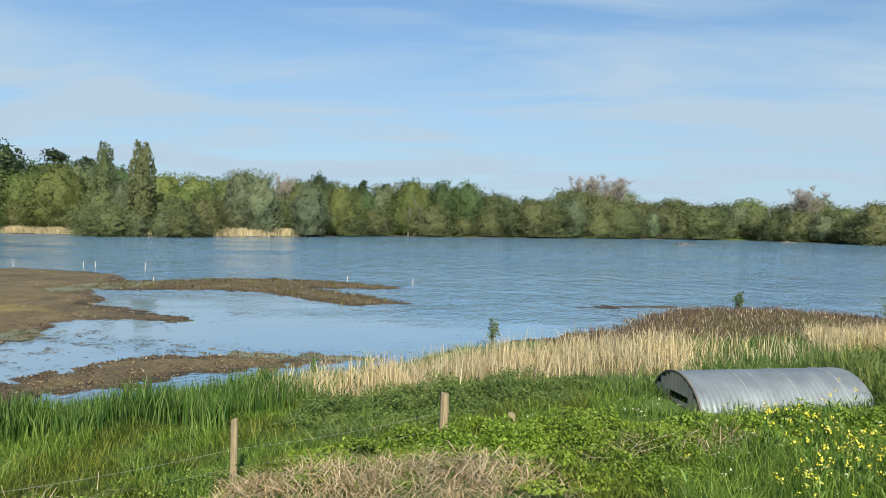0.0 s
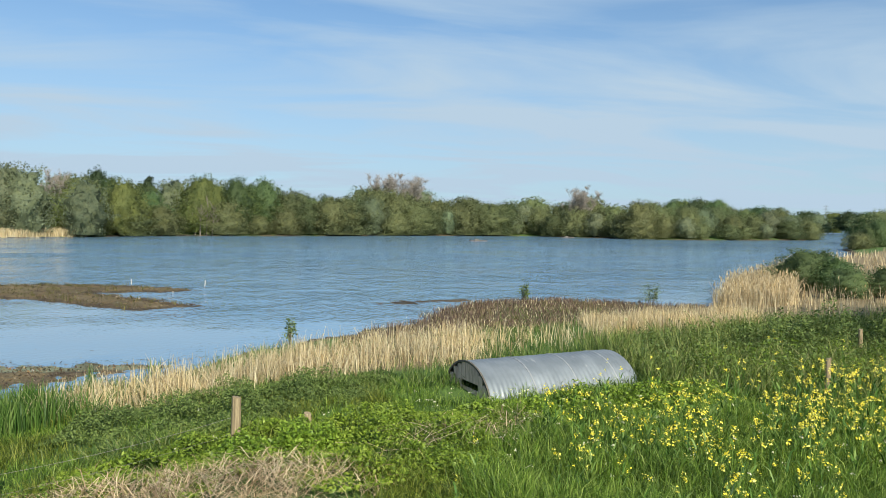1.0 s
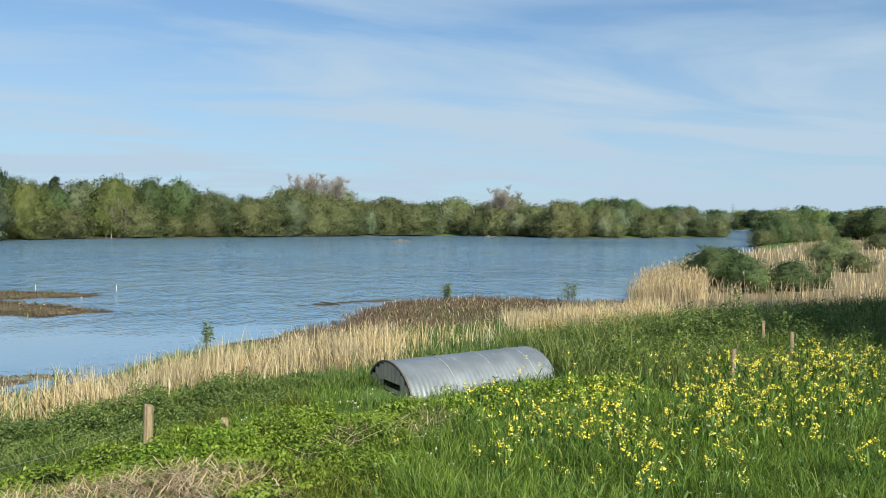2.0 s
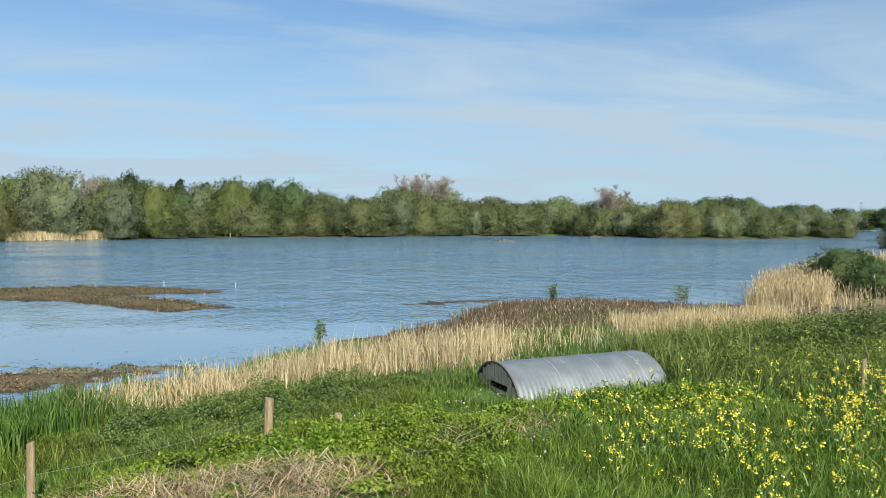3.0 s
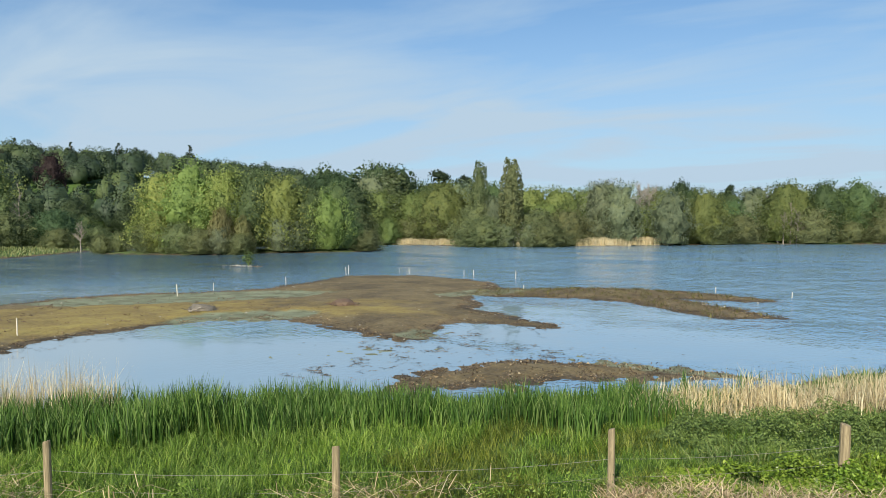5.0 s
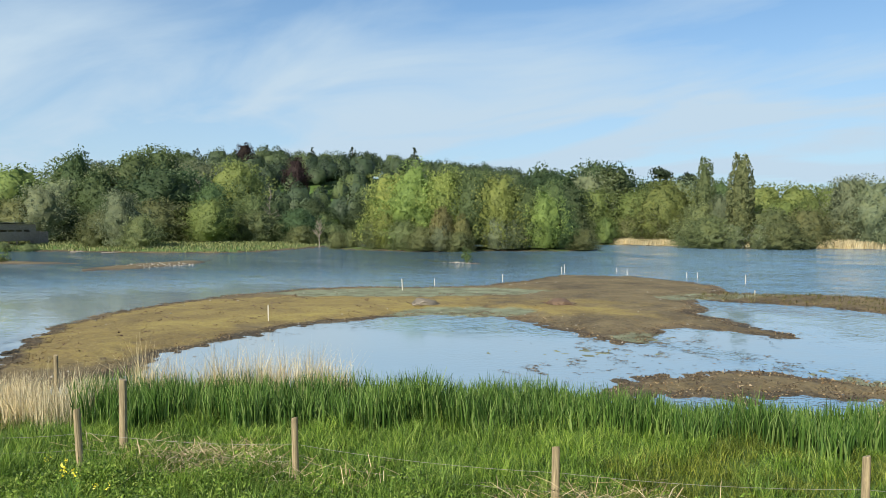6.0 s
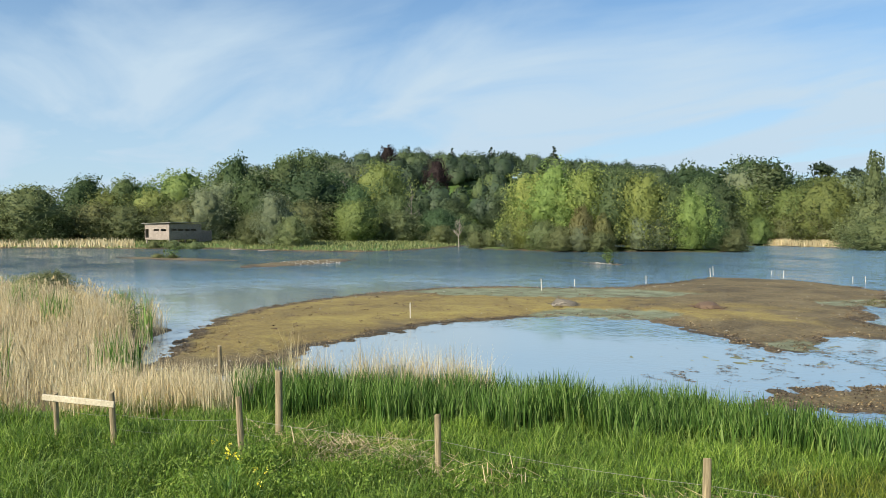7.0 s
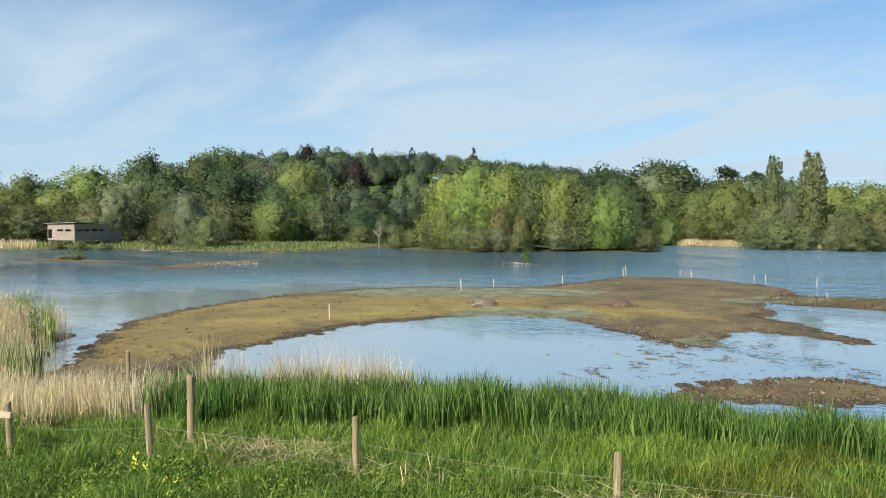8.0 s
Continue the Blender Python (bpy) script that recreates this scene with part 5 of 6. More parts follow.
def dry_reeds(x, y, h0, h1, thick, lean_hi, heads=0.5):
    n = len(x)
    z0 = np.maximum(ground_z(x, y), -0.1)
    h = g.uniform(h0, h1, n) * (1 + 0.16 * wobble(x, y, 2.4, 2) + 0.22 * wobble(x + 3, y - 8, 0.9, 2)) * (1 - 0.3 * smooth(x, -30, -23) * (x < -15))
    lean = g.uniform(0.1, 1.0, n) ** 2 * lean_hi * 1.5
    out = [blades(x, y, z0, h, g.uniform(0.7, 1.4, n) * thick, lean, g)]
    k = g.uniform(0, 1, n) < heads
    out.append(plumes(x[k] + g.normal(0, 0.06, k.sum()), y[k] + g.normal(0, 0.06, k.sum()), z0[k] + h[k] * 0.86, g.uniform(0.12, 0.24, k.sum()), g))
    return out


x, y = inside(GOLD, 34000, g)
thin_out = g.uniform(0, 1, len(x)) < 0.16 + 0.3 * (x < 1.6) + 1.3 * wobble(x, y, 1.8, 3)
x, y = x[thin_out], y[thin_out]
bits += dry_reeds(x + g.normal(0, 0.35, len(x)), y + g.normal(0, 0.35, len(x)), 0.2, 0.74, 0.012, 1.1, 0.0)
x, y = inside(GOLD_FAR, 9000, g)
bits += dry_reeds(x, y, 0.2, 0.62, 0.013, 0.7, 0.0)
x, y = inside(GOLD_THIN, 600, g)
bits += dry_reeds(x, y, 0.2, 0.75, 0.012, 0.8, 0.0)
x, y = scatter(11000, 52.5, 68.5, 12.0, 16.5, g)
d = sdf(NEAR, x, y)
keep = (d > -0.9) & (d < 0.9) & (g.uniform(0, 1, len(x)) < np.clip(0.62 + 0.9 * wobble(x, y, 1.4, 3), 0.1, 1))
bits += dry_reeds(x[keep], y[keep], 0.6, 1.35, 0.008, 0.5, 0.0)
stuff("dry_reeds", bits, M_GOLD, "dead golden reeds in a band along the shore", "reeds")
x, y = inside(LEFTBED, 85000, g)
green = wobble(x + 9, y, 4.0, 2) + 0.5 * smooth(sdf(NEAR, x, y), 2.2, 0.2) > 0.98
r = np.hypot(x, y)
keep = g.uniform(0, 1, len(x)) < np.clip(1.3 - (r - 15) / 45, 0.25, 1)
stuff("dry_reeds", dry_reeds(x[~green & keep], y[~green & keep], 0.7, 1.4, 0.009, 0.5, 0.04), M_DRY, "tall bleached reed bed by the inlet", "reeds")
k = green & keep
n = int(k.sum())
stuff("reeds", [blades(x[k], y[k], np.maximum(ground_z(x[k], y[k]), -0.1), g.uniform(0.9, 1.55, n), g.uniform(0.014, 0.028, n), g.uniform(0.03, 0.25, n), g)], M_REED,
      "young green shoots in the tall reed bed", "reeds")
x, y = inside([(-17.0, 3.1), (-14.7, 1.6), (-13.0, 3.4), (-14.0, 5.2), (-15.8, 5.4)], 7000, g)
stuff("dry_reeds", dry_reeds(x, y, 0.4, 1.0, 0.009, 0.6, 0.0), M_DRY, "lower bent dead reeds at the corner of the bed", "reeds")
x, y = inside(RIGHTBED, 130000, g)
r = np.hypot(x, y)
keep = g.uniform(0, 1, len(x)) < np.clip(34 / r, 0, 1) ** 2.2
x, y, r = x[keep], y[keep], r[keep]
front = sdf(RIGHTBED, x, y)
v_bits = []
for lo, hi, th in ((0, 36, 0.026), (36, 60, 0.04), (60, 400, 0.09)):
    k = (r >= lo) & (r < hi)
    v_bits += dry_reeds(x[k], y[k], 0.45, 0.95 if lo == 0 else 0.8, th * 0.6, 0.45, 0.05)
x, y = scatter(9000, -41.5, -36.0, 33.0, 44.0, g)
d = sdf(NEAR, x, y)
k = (d > -0.1) & (d < 3.2)
v_bits += dry_reeds(x[k], y[k], 0.5, 1.2, 0.016, 0.5, 0.15)
stuff("dry_reeds", v_bits, M_GOLD, "sunlit dead reeds over the low bank of the lake", "reeds")

# brown sedge on the marshy point, and tufts on the edges of the mud
x, y = inside(MARSH, 40000, g)
n = len(x)
dark = g.uniform(0, 1, n) < 0.70 + 0.5 * wobble(x, y, 1.7, 3)
stuff("sedge", [blades(x[dark], y[dark], np.maximum(ground_z(x[dark], y[dark]), -0.02), g.uniform(0.04, 0.17, int(dark.sum())) * (1 + 0.8 * smooth(sdf(NEAR, x[dark], y[dark]), 2.6, 0.4)), g.uniform(0.012, 0.028, int(dark.sum())), g.uniform(0.1, 0.6, int(dark.sum())), g)],
      M_SEDGE, "dark brown sedge and dock on the marshy point", "sedge")
k = ~dark
stuff("grass", [blades(x[k], y[k], np.maximum(ground_z(x[k], y[k]), 0), g.uniform(0.05, 0.2, int(k.sum())), g.uniform(0.012, 0.026, int(k.sum())), g.uniform(0.3, 1.4, int(k.sum())), g)],
      M_OLIVE, "olive-green tufts between the brown sedge", "grass")
x, y = inside(MARSH, 3600, g)
n = len(x)
stuff("dry_reeds", [blades(x, y, np.maximum(ground_z(x, y), 0), g.uniform(0.08, 0.32, n), g.uniform(0.010, 0.02, n), g.uniform(0.2, 1.2, n), g)], M_DRY, "pale dead stems scattered over the marshy point", "reeds")
x, y = scatter(380000, -14, 90, 13, 55, g)
z0, nd_, fd_, id_, md_, al_ = relief(x, y)
edge = np.exp(-((md_ - 0.25) / 0.55) ** 2) * 0.8 + 0.5 * (sdf(SPIT, x, y) > -0.2) + 0.25 * (sdf(BAR, x, y) > 0)
keep = (z0 > 0.0) & (z0 < 0.16) & (nd_ < -0.3) & (g.uniform(0, 1, len(x)) < edge * np.clip(0.55 + 0.9 * wobble(x, y, 1.3, 3), 0, 1))
x, y, z0 = x[keep], y[keep], z0[keep]
n = len(x)
stuff("sedge", [blades(x, y, np.maximum(z0, -0.02), g.uniform(0.02, 0.10, n), g.uniform(0.014, 0.032, n), g.uniform(0.6, 3.0, n), g)], M_SEDGE,
      "short brown stubble and weed on the mud banks", "sedge")

# leaf litter, shells and flotsam stranded on the mud, thickest on the bar and along the edges
x, y = scatter(330000, -6, 88, 13, 52, g)
z0, nd_, fd_, id_, md_, al_ = relief(x, y)
bar_ = sdf(BAR, x, y)
thick = 0.9 * np.exp(-((md_ - 0.4) / 0.65) ** 2) + 0.65 * (bar_ > 0) * (0.4 + 0.6 * (bar_ < 1.0)) + 0.30 * (sdf(SPIT, x, y) > 0) + 0.11
keep = (z0 > 0.0) & (z0 < 0.2) & (nd_ < -0.3) & (md_ > 0) & (g.uniform(0, 1, len(x)) < thick * np.clip(0.45 + 0.9 * wobble(x, y, 1.1, 3), 0.05, 1))
x, y, z0 = x[keep], y[keep], z0[keep]
n = len(x)
v, f = cards(np.stack([x, y, z0 + g.uniform(0.004, 0.03, n)], -1), np.stack([g.normal(0, 0.3, n), g.normal(0, 0.3, n) - 0.25, np.ones(n)], -1), g.uniform(0.03, 0.075, (n, 1)), 0, 61, 0.5, 0.35)
tagged(new("mud_litter", mesh_of("mud_litter", v, [f], M_LITTER)), "brown leaf litter and shells strewn over the mud", "litter", kind="stuff")
x, y = scatter(1500, 40, 75, 14, 42, g)
z0, nd_, fd_, id_, md_, al_ = relief(x, y)
keep = (md_ > 0.9) & (nd_ < -0.3) & (wobble(x, y, 3.0, 2) > 0.25)
x, y, z0 = x[keep], y[keep], z0[keep]
bits = []
for i in range(7):
    n = len(x)
    bits.append(blades(x + g.normal(0, 0.09, n), y + g.normal(0, 0.05, n), z0, g.uniform(0.02, 0.07, n), g.uniform(0.02, 0.05, n), g.uniform(0.5, 3.0, n), g))
stuff("sedge", bits, M_SEDGE, "dark scraps of weed lying on the mossy mud", "sedge")
x, y = inside(SPIT, 9000, g)
z0 = ground_z(x, y)
keep = (z0 > 0) & (g.uniform(0, 1, len(x)) < np.clip(0.35 + 1.1 * wobble(x + 4, y, 1.6, 3), 0, 1))
x, y, z0 = x[keep], y[keep], z0[keep]
n = len(x)
stuff("sedge", [blades(x, y, z0, g.uniform(0.06, 0.24, n), g.uniform(0.02, 0.04, n), g.uniform(0.3, 1.3, n), g)], M_OLIVE, "low olive-green weeds on the shingle spit", "sedge")

# meadow and pale reeds on the far banks
x, y = scatter(52000, 47, 92, 84, 180, g)
fd_ = sdf(FAR, x, y)
keep = (fd_ > 0.2) & (fd_ < 40)
x, y, fd_ = x[keep], y[keep], fd_[keep]
n = len(x)
pale = (np.degrees(np.arctan2(-x, y)) > 78) & (fd_ < 9)
for k, mat, hh, label, cat in ((~pale, M_BANK, 0.5, "green meadow on the far bank", "grass"), (pale, M_DRY, 1.3, "pale reeds on the far bank", "reeds")):
    m = int(k.sum())
    stuff("grass" if cat == "grass" else "dry_reeds", [blades(x[k], y[k], ground_z(x[k], y[k]) - 0.02, g.uniform(0.4, 1.0, m) * hh, g.uniform(0.08, 0.2, m), g.uniform(0.1, 0.5, m), g)], mat, label, cat)
bits = []
for a0, a1, d0_, deep_, hh in ((25.6, 31.6, 0.2, 5, 1.2), (10.6, 17.4, 0.0, 4, 1.45), (20.6, 22.0, 0.2, 3, 1.5), (46.6, 48.2, 0.2, 3, 1.2)):
    m = int(4600 * (a1 - a0) / 3)
    a = g.uniform(a0, a1, m)
    r = np.array([shore(v) for v in np.linspace(a0, a1, 24)])
    r = np.interp(a, np.linspace(a0, a1, 24), r) + d0_ + g.uniform(-0.5, deep_, m)
    x, y = -np.sin(np.radians(a)) * r, np.cos(np.radians(a)) * r
    bits.append(blades(x, y, np.maximum(ground_z(x, y), 0) - 0.02, g.uniform(0.55, 1.05, m) * hh, g.uniform(0.035, 0.085, m), g.uniform(0.05, 0.4, m), g))
stuff("dry_reeds", bits, M_DRY, "straw-coloured reed fringe below the trees", "reeds")


def leafy(points, n, z_lo, z_hi, size, mat, name, label, seed):
    """A low mound of leaves over part of the bank."""
    gg = np.random.default_rng(seed)
    x, y = inside(points, n, gg)
    m = len(x)
    mound = (0.5 + 0.6 * wobble(x, y, 1.3, 3)) * smooth(sdf(points, x, y), -0.3, 0.7)
    z = ground_z(x, y) + z_lo + (z_hi - z_lo) * np.clip(mound, 0, 1.2) * gg.uniform(0.08, 1.0, m) ** 0.5
    out = np.stack([gg.normal(0, 0.5, m), gg.normal(0, 0.5, m) - 0.3, np.ones(m)], -1)
    v, f = cards(np.stack([x, y, z], -1), out, size, 0.08, seed + 1, 0.5, 0.45)
    return tagged(new(name, mesh_of(name, v, [f], mat)), label, "plants", kind="stuff")


leafy(NETTLE, 56000, 0.05, 0.56, 0.042, M_NETTLE, "nettles", "dark green nettle patch below the dry reeds", 41)
leafy(BRAMBLE, 60000, 0.1, 0.52, 0.048, M_BRAMBLE, "brambles", "light green bramble and bindweed over the fence", 42)
leafy([(-2.2, 8.0), (-1.0, 8.9), (0.6, 9.4), (2.0, 9.0), (1.8, 8.0), (1.0, 8.6), (-0.4, 8.5), (-1.4, 8.0)], 6000, 0.15, 0.45, 0.06, M_BRAMBLE, "brambles", "bramble shoots over the dead straw", 46)
leafy([(11.0, 13.4), (11.4, 15.4), (13.6, 15.0), (16.5, 14.0), (16, 12.8), (13, 13.2)], 16000, 0.2, 1.2, 0.075, M_NETTLE, "nettles", "tall nettle stand before the dead reeds", 48)
leafy([(8.4, 12.2), (9.0, 14.2), (12, 14.4), (15, 13), (19, 13.5), (18, 10.8), (13, 10.2), (10, 10.8)], 26000, 0.0, 0.62, 0.06, M_BRAMBLE, "brambles", "bright leafy tussocks on the bank", 49)
leafy([(-0.9, 9.1), (-0.7, 9.8), (0.6, 9.95), (1.5, 10.2), (1.7, 9.5), (0.4, 9.2)], 15000, 0.04, 0.80, 0.048, M_BRAMBLE, "brambles", "bindweed climbing round the stout fence post", 50)
leafy(WILD, 46000, 0.0, 0.85, 0.065, M_NETTLE, "nettles", "rank nettles and cow parsley on the bank", 43)
leafy([(-12.5, 1.0), (-10.5, 3.0), (-8.2, 4.8), (-5.2, 6.2), (-5, 5.0), (-8, 3.0), (-10.5, 0.5)], 22000, 0.02, 0.48, 0.045, M_GRASS, "clover", "leafy green weeds below the wire fence", 44)
leafy([(-11, 2), (-9.5, 4), (-6.5, 6.2), (-3.6, 8.2), (-1.8, 9.6), (-0.6, 9.2), (-1.8, 7.6), (-4, 6.6), (-7, 4.2), (-8.4, 1.0)], 36000, 0.04, 0.50, 0.042, M_GRASS, "clover", "mixed leafy meadow herbs on the near bank", 47)
leafy([(3.4, 10.4), (3.6, 11.4), (5, 11.5), (7.6, 12.2), (9, 11.5), (8.2, 10.4), (6, 10.0)], 12000, 0.05, 0.42, 0.07, M_BRAMBLE, "brambles", "leafy weeds growing up the metal shelter", 45)

x, y = inside(WILD, 30000, g)
n = len(x)
stuff("grass", [blades(x, y, ground_z(x, y), g.uniform(0.45, 0.95, n) * (0.75 + 0.35 * wobble(x, y, 1.5, 2)), g.uniform(0.010, 0.022, n), g.uniform(0.2, 1.1, n), g)], M_ROUGH,
      "tall grass growing through the nettles", "grass")

# heap of dead straw by the fence, and wisps along the wire
bits = []
x, y = inside(STRAW, 8000, g)
thin_ = g.uniform(0, 1, len(x)) < np.clip(0.75 + 0.9 * wobble(x, y, 1.1, 2), 0, 1) * np.where(x > 0.6, 0.55, 1.0)
x, y = x[thin_], y[thin_]
n = len(x)
z0 = ground_z(x, y) + 0.32 * smooth(sdf(STRAW, x, y), -0.3, 0.5) * g.uniform(0.2, 1.0, n)
bits.append(blades(x, y, z0, g.uniform(0.06, 0.26, n), g.uniform(0.007, 0.013, n), g.uniform(0.5, 3.2, n), g, 1.4))
for cx, cy, m in ((-4.9, 6.4, 150), (-4.3, 6.9, 160), (-9.3, 4.3, 220), (-8.7, 4.8, 200), (-10.3, 3.9, 60), (-7.3, 5.2, 90), (3.6, 9.6, 160), (2.6, 9.4, 120)):
    along_ = g.normal(0, 0.38, m)
    x, y = cx + along_ * 0.8 + g.normal(0, 0.12, m), cy + along_ * 0.55 + g.normal(0, 0.12, m)
    bits.append(blades(x, y, ground_z(x, y) + g.uniform(0.0, 0.38, m), g.uniform(0.07, 0.24, m), g.uniform(0.007, 0.012, m), g.uniform(1.2, 4.2, m), g, 1.6))
stuff("dead_straw", bits, M_STRAW, "tangled dead straw and bent stems by the fence", "straw")

# yellow flowering mustard
x, y = inside(RAPE, 4700, g)
keep = g.uniform(0, 1, len(x)) < np.clip(-0.42 + 1.9 * wobble(x, y, 1.7, 3) + 0.25 * (y > 8.8) - 0.25 * (y < 7.2) - 0.3 * (x < 3.9) - 0.9 * (y > 9.5) * (x < 8.5) - 0.8 * (y > 10.6) + 0.2 * (np.abs(y - 8.7) < 0.8), 0.03, 1)
x, y = x[keep], y[keep]
ex, ey = np.array([-8.2, -8.36, -8.1, -8.0, -8.5, 2.6, 2.2, 9.5, 11.0, 12.2, 10.2]), np.array([2.5, 2.62, 2.76, 2.4, 2.42, 7.6, 7.0, 12.6, 13.0, 12.4, 12.2])
x, y = np.r_[x, ex], np.r_[y, ey]
n = len(x)
z0 = ground_z(x, y)
hgt = g.uniform(0.36, 0.86, n)
stems = [blades(x, y, z0, hgt * 1.02, g.uniform(0.006, 0.010, n), g.uniform(0.0, 0.12, n), g)]
for i in range(6):
    k = g.uniform(0.15, 0.75, n)
    stems.append(blades(x, y, z0 + hgt * k, g.uniform(0.08, 0.2, n), g.uniform(0.012, 0.03, n), g.uniform(0.4, 1.2, n), g))
stuff("mustard_stems", stems, M_REED, "green stems and leaves of flowering mustard", "flowers")
petals = []
for head in range(3):
    hx, hy, hz_ = (0.0, 0.0, 0.0) if head == 0 else (g.normal(0, 0.075, n), g.normal(0, 0.075, n), g.uniform(-0.16, 0.02, n))
    has = g.uniform(0, 1, n) < (1.0, 0.45, 0.22)[head]
    for i in range(11 if head == 0 else 8):
        sx, sy, sz = g.normal(0, 0.017, n), g.normal(0, 0.017, n), g.uniform(-0.04, 0.025, n)
        use = has & (g.uniform(0, 1, n) < 0.85)
        p = np.stack([x + hx + sx, y + hy + sy, z0 + hgt + hz_ + sz], -1)[use]
        petals.append(cards(p, np.stack([sx, sy, 0.03 + 0 * sx], -1)[use], 0.023, 0, 300 + 20 * head + i, 0.95))
v, f = joined([(a, [c]) for a, c in petals])
tagged(new("mustard_flowers", mesh_of("mustard_flowers", v, f, M_PETAL)), "bright yellow mustard flower heads", "flowers", kind="stuff")

# small cream flower heads in the rank grass
x, y = scatter(170, -52, 12, 7.8, 11.5, g)
keep = (x > 2.6) | (g.uniform(0, 1, len(x)) < 0.15)
x, y = x[keep], y[keep]
n = len(x)
z0 = ground_z(x, y) + g.uniform(0.35, 0.6, n)
petals = []
for i in range(6):
    off = np.stack([g.normal(0, 0.02, n), g.normal(0, 0.02, n), g.uniform(-0.01, 0.015, n)], -1)
    petals.append(cards(np.stack([x, y, z0], -1) + off, off * 0.3 + np.array([0, 0, 1.0]), 0.02, 0, 340 + i, 0.95))
v, f = joined([(a, [c]) for a, c in petals])
tagged(new("cow_parsley", mesh_of("cow_parsley", v, f, M_CREAM)), "small cream flower heads among the tall grass", "flowers", kind="stuff")
stuff("parsley_stalks", [blades(x, y, ground_z(x, y), z0 - ground_z(x, y), g.uniform(0.005, 0.008, n), g.uniform(0, 0.03, n), g)], M_GRASS, "thin green stalks of cow parsley", "flowers")

# floating weed and debris in the shallows beside the mud
x, y = scatter(210000, -14, 88, 12.5, 52, g)
z0, nd_, fd_, id_, md_, al_ = relief(x, y)
keep = (z0 < 0.0) & (z0 > -0.14) & (nd_ < -0.2) & (g.uniform(0, 1, len(x)) < 0.75 * np.exp(np.minimum(md_, 0) / 0.7) * np.clip(0.2 + 1.1 * wobble(x, y, 2.4, 3), 0, 1))
mx_, my_ = scatter(20000, 18, 42, 16, 27, g)
mats_ = (g.uniform(0, 1, len(mx_)) < np.clip(-0.1 + 1.5 * wobble(mx_ + 2, my_ * 1.6, 1.5, 3), 0, 1)) & (np.maximum.reduce([oval(mx_, my_, -11.9, 21.2, 2.2, 1.5, 60), oval(mx_, my_, -11.4, 17.2, 2.4, 0.8, 70), oval(mx_, my_, -5.2, 20.6, 5.4, 0.9, -8)]) > -0.2)
x, y = np.r_[x[keep], mx_[mats_]], np.r_[y[keep], my_[mats_]]
n = len(x)
turn = g.uniform(-0.5, 0.5, n) + np.arctan2(x, y) * -1
ln, wd = g.uniform(0.015, 0.07, n), g.uniform(0.004, 0.013, n)
cx_, sx_ = np.cos(turn), np.sin(turn)
corner = []
for u_, v_ in ((-1, -0.3), (-0.2, -1), (0.9, -0.4), (1, 0.35), (0.1, 1), (-0.8, 0.6)):
    uu_, vv_ = u_ * ln * g.uniform(0.7, 1.2, n), v_ * wd * g.uniform(0.7, 1.2, n)
    corner.append(np.stack([x + uu_ * cx_ - vv_ * sx_, y + uu_ * sx_ + vv_ * cx_, 0.006 + g.uniform(0, 0.012, n)], -1))
v = np.stack(corner, 1).reshape(-1, 3)
tagged(new("floating_weed", mesh_of("floating_weed", v, [np.arange(len(v)).reshape(-1, 6)], M_SEDGE)), "dark floating weed and debris beside the mud banks", "weed", kind="stuff")

# ---- fences ----


def box(bm, x0, x1, y0, y1, z0, z1, m=None):
    vs = [bm.verts.new(Vector(p) if m is None else m @ Vector(p)) for p in
          ((x0, y0, z0), (x1, y0, z0), (x1, y1, z0), (x0, y1, z0), (x0, y0, z1), (x1, y0, z1), (x1, y1, z1), (x0, y1, z1))]
    for q in ((3, 2, 1, 0), (4, 5, 6, 7), (0, 1, 5, 4), (1, 2, 6, 5), (2, 3, 7, 6), (3, 0, 4, 7)):
        bm.faces.new([vs[i] for i in q])
    return vs


def post_mesh(r, h, seed, sides=12):
    """A split round post: slightly oval, tapered, with a chamfered, uneven top."""
    gg = np.random.default_rng(seed)
    bm = bmesh.new()
    rings = []
    for z, k in ((-0.5, 1.04), (0.0, 1.03), (h * 0.5, 1.0), (h - 0.03, 0.97), (h - 0.006, 0.93), (h, 0.84)):
        rings.append([bm.verts.new((math.cos(s * 6.283 / sides) * r * k * (1 + 0.04 * math.sin(3 * s + seed)), math.sin(s * 6.283 / sides) * r * k * (0.94 + gg.uniform(-0.02, 0.02)),
                                    z + (0.012 * math.cos(s * 6.283 / sides + seed) if z > h - 0.1 else 0))) for s in range(sides)])
    for lo, hi in zip(rings, rings[1:]):
        for s in range(sides):
            bm.faces.new((lo[s], lo[(s + 1) % sides], hi[(s + 1) % sides], hi[s]))
    bm.faces.new(rings[-1])
    return bm


def wire(points, sag, r=0.0028, knots=0):
    """A sagging strand through the points, with short barbs."""
    bm = bmesh.new()
    for a, c in zip(points, points[1:]):
        a, c = Vector(a), Vector(c)
        prev = a
        for i in range(1, 9):
            k = i / 8
            p = a.lerp(c, k) - Vector((0, 0, 4 * sag * k * (1 - k)))
            branch(bm, prev, p, r, r, 4, 1)
            if knots and i < 8:
                branch(bm, p + Vector((0, 0.012, -0.014)), p + Vector((0, -0.012, 0.014)), 0.0022, 0.0012, 3, 1)
            prev = p
    return bm


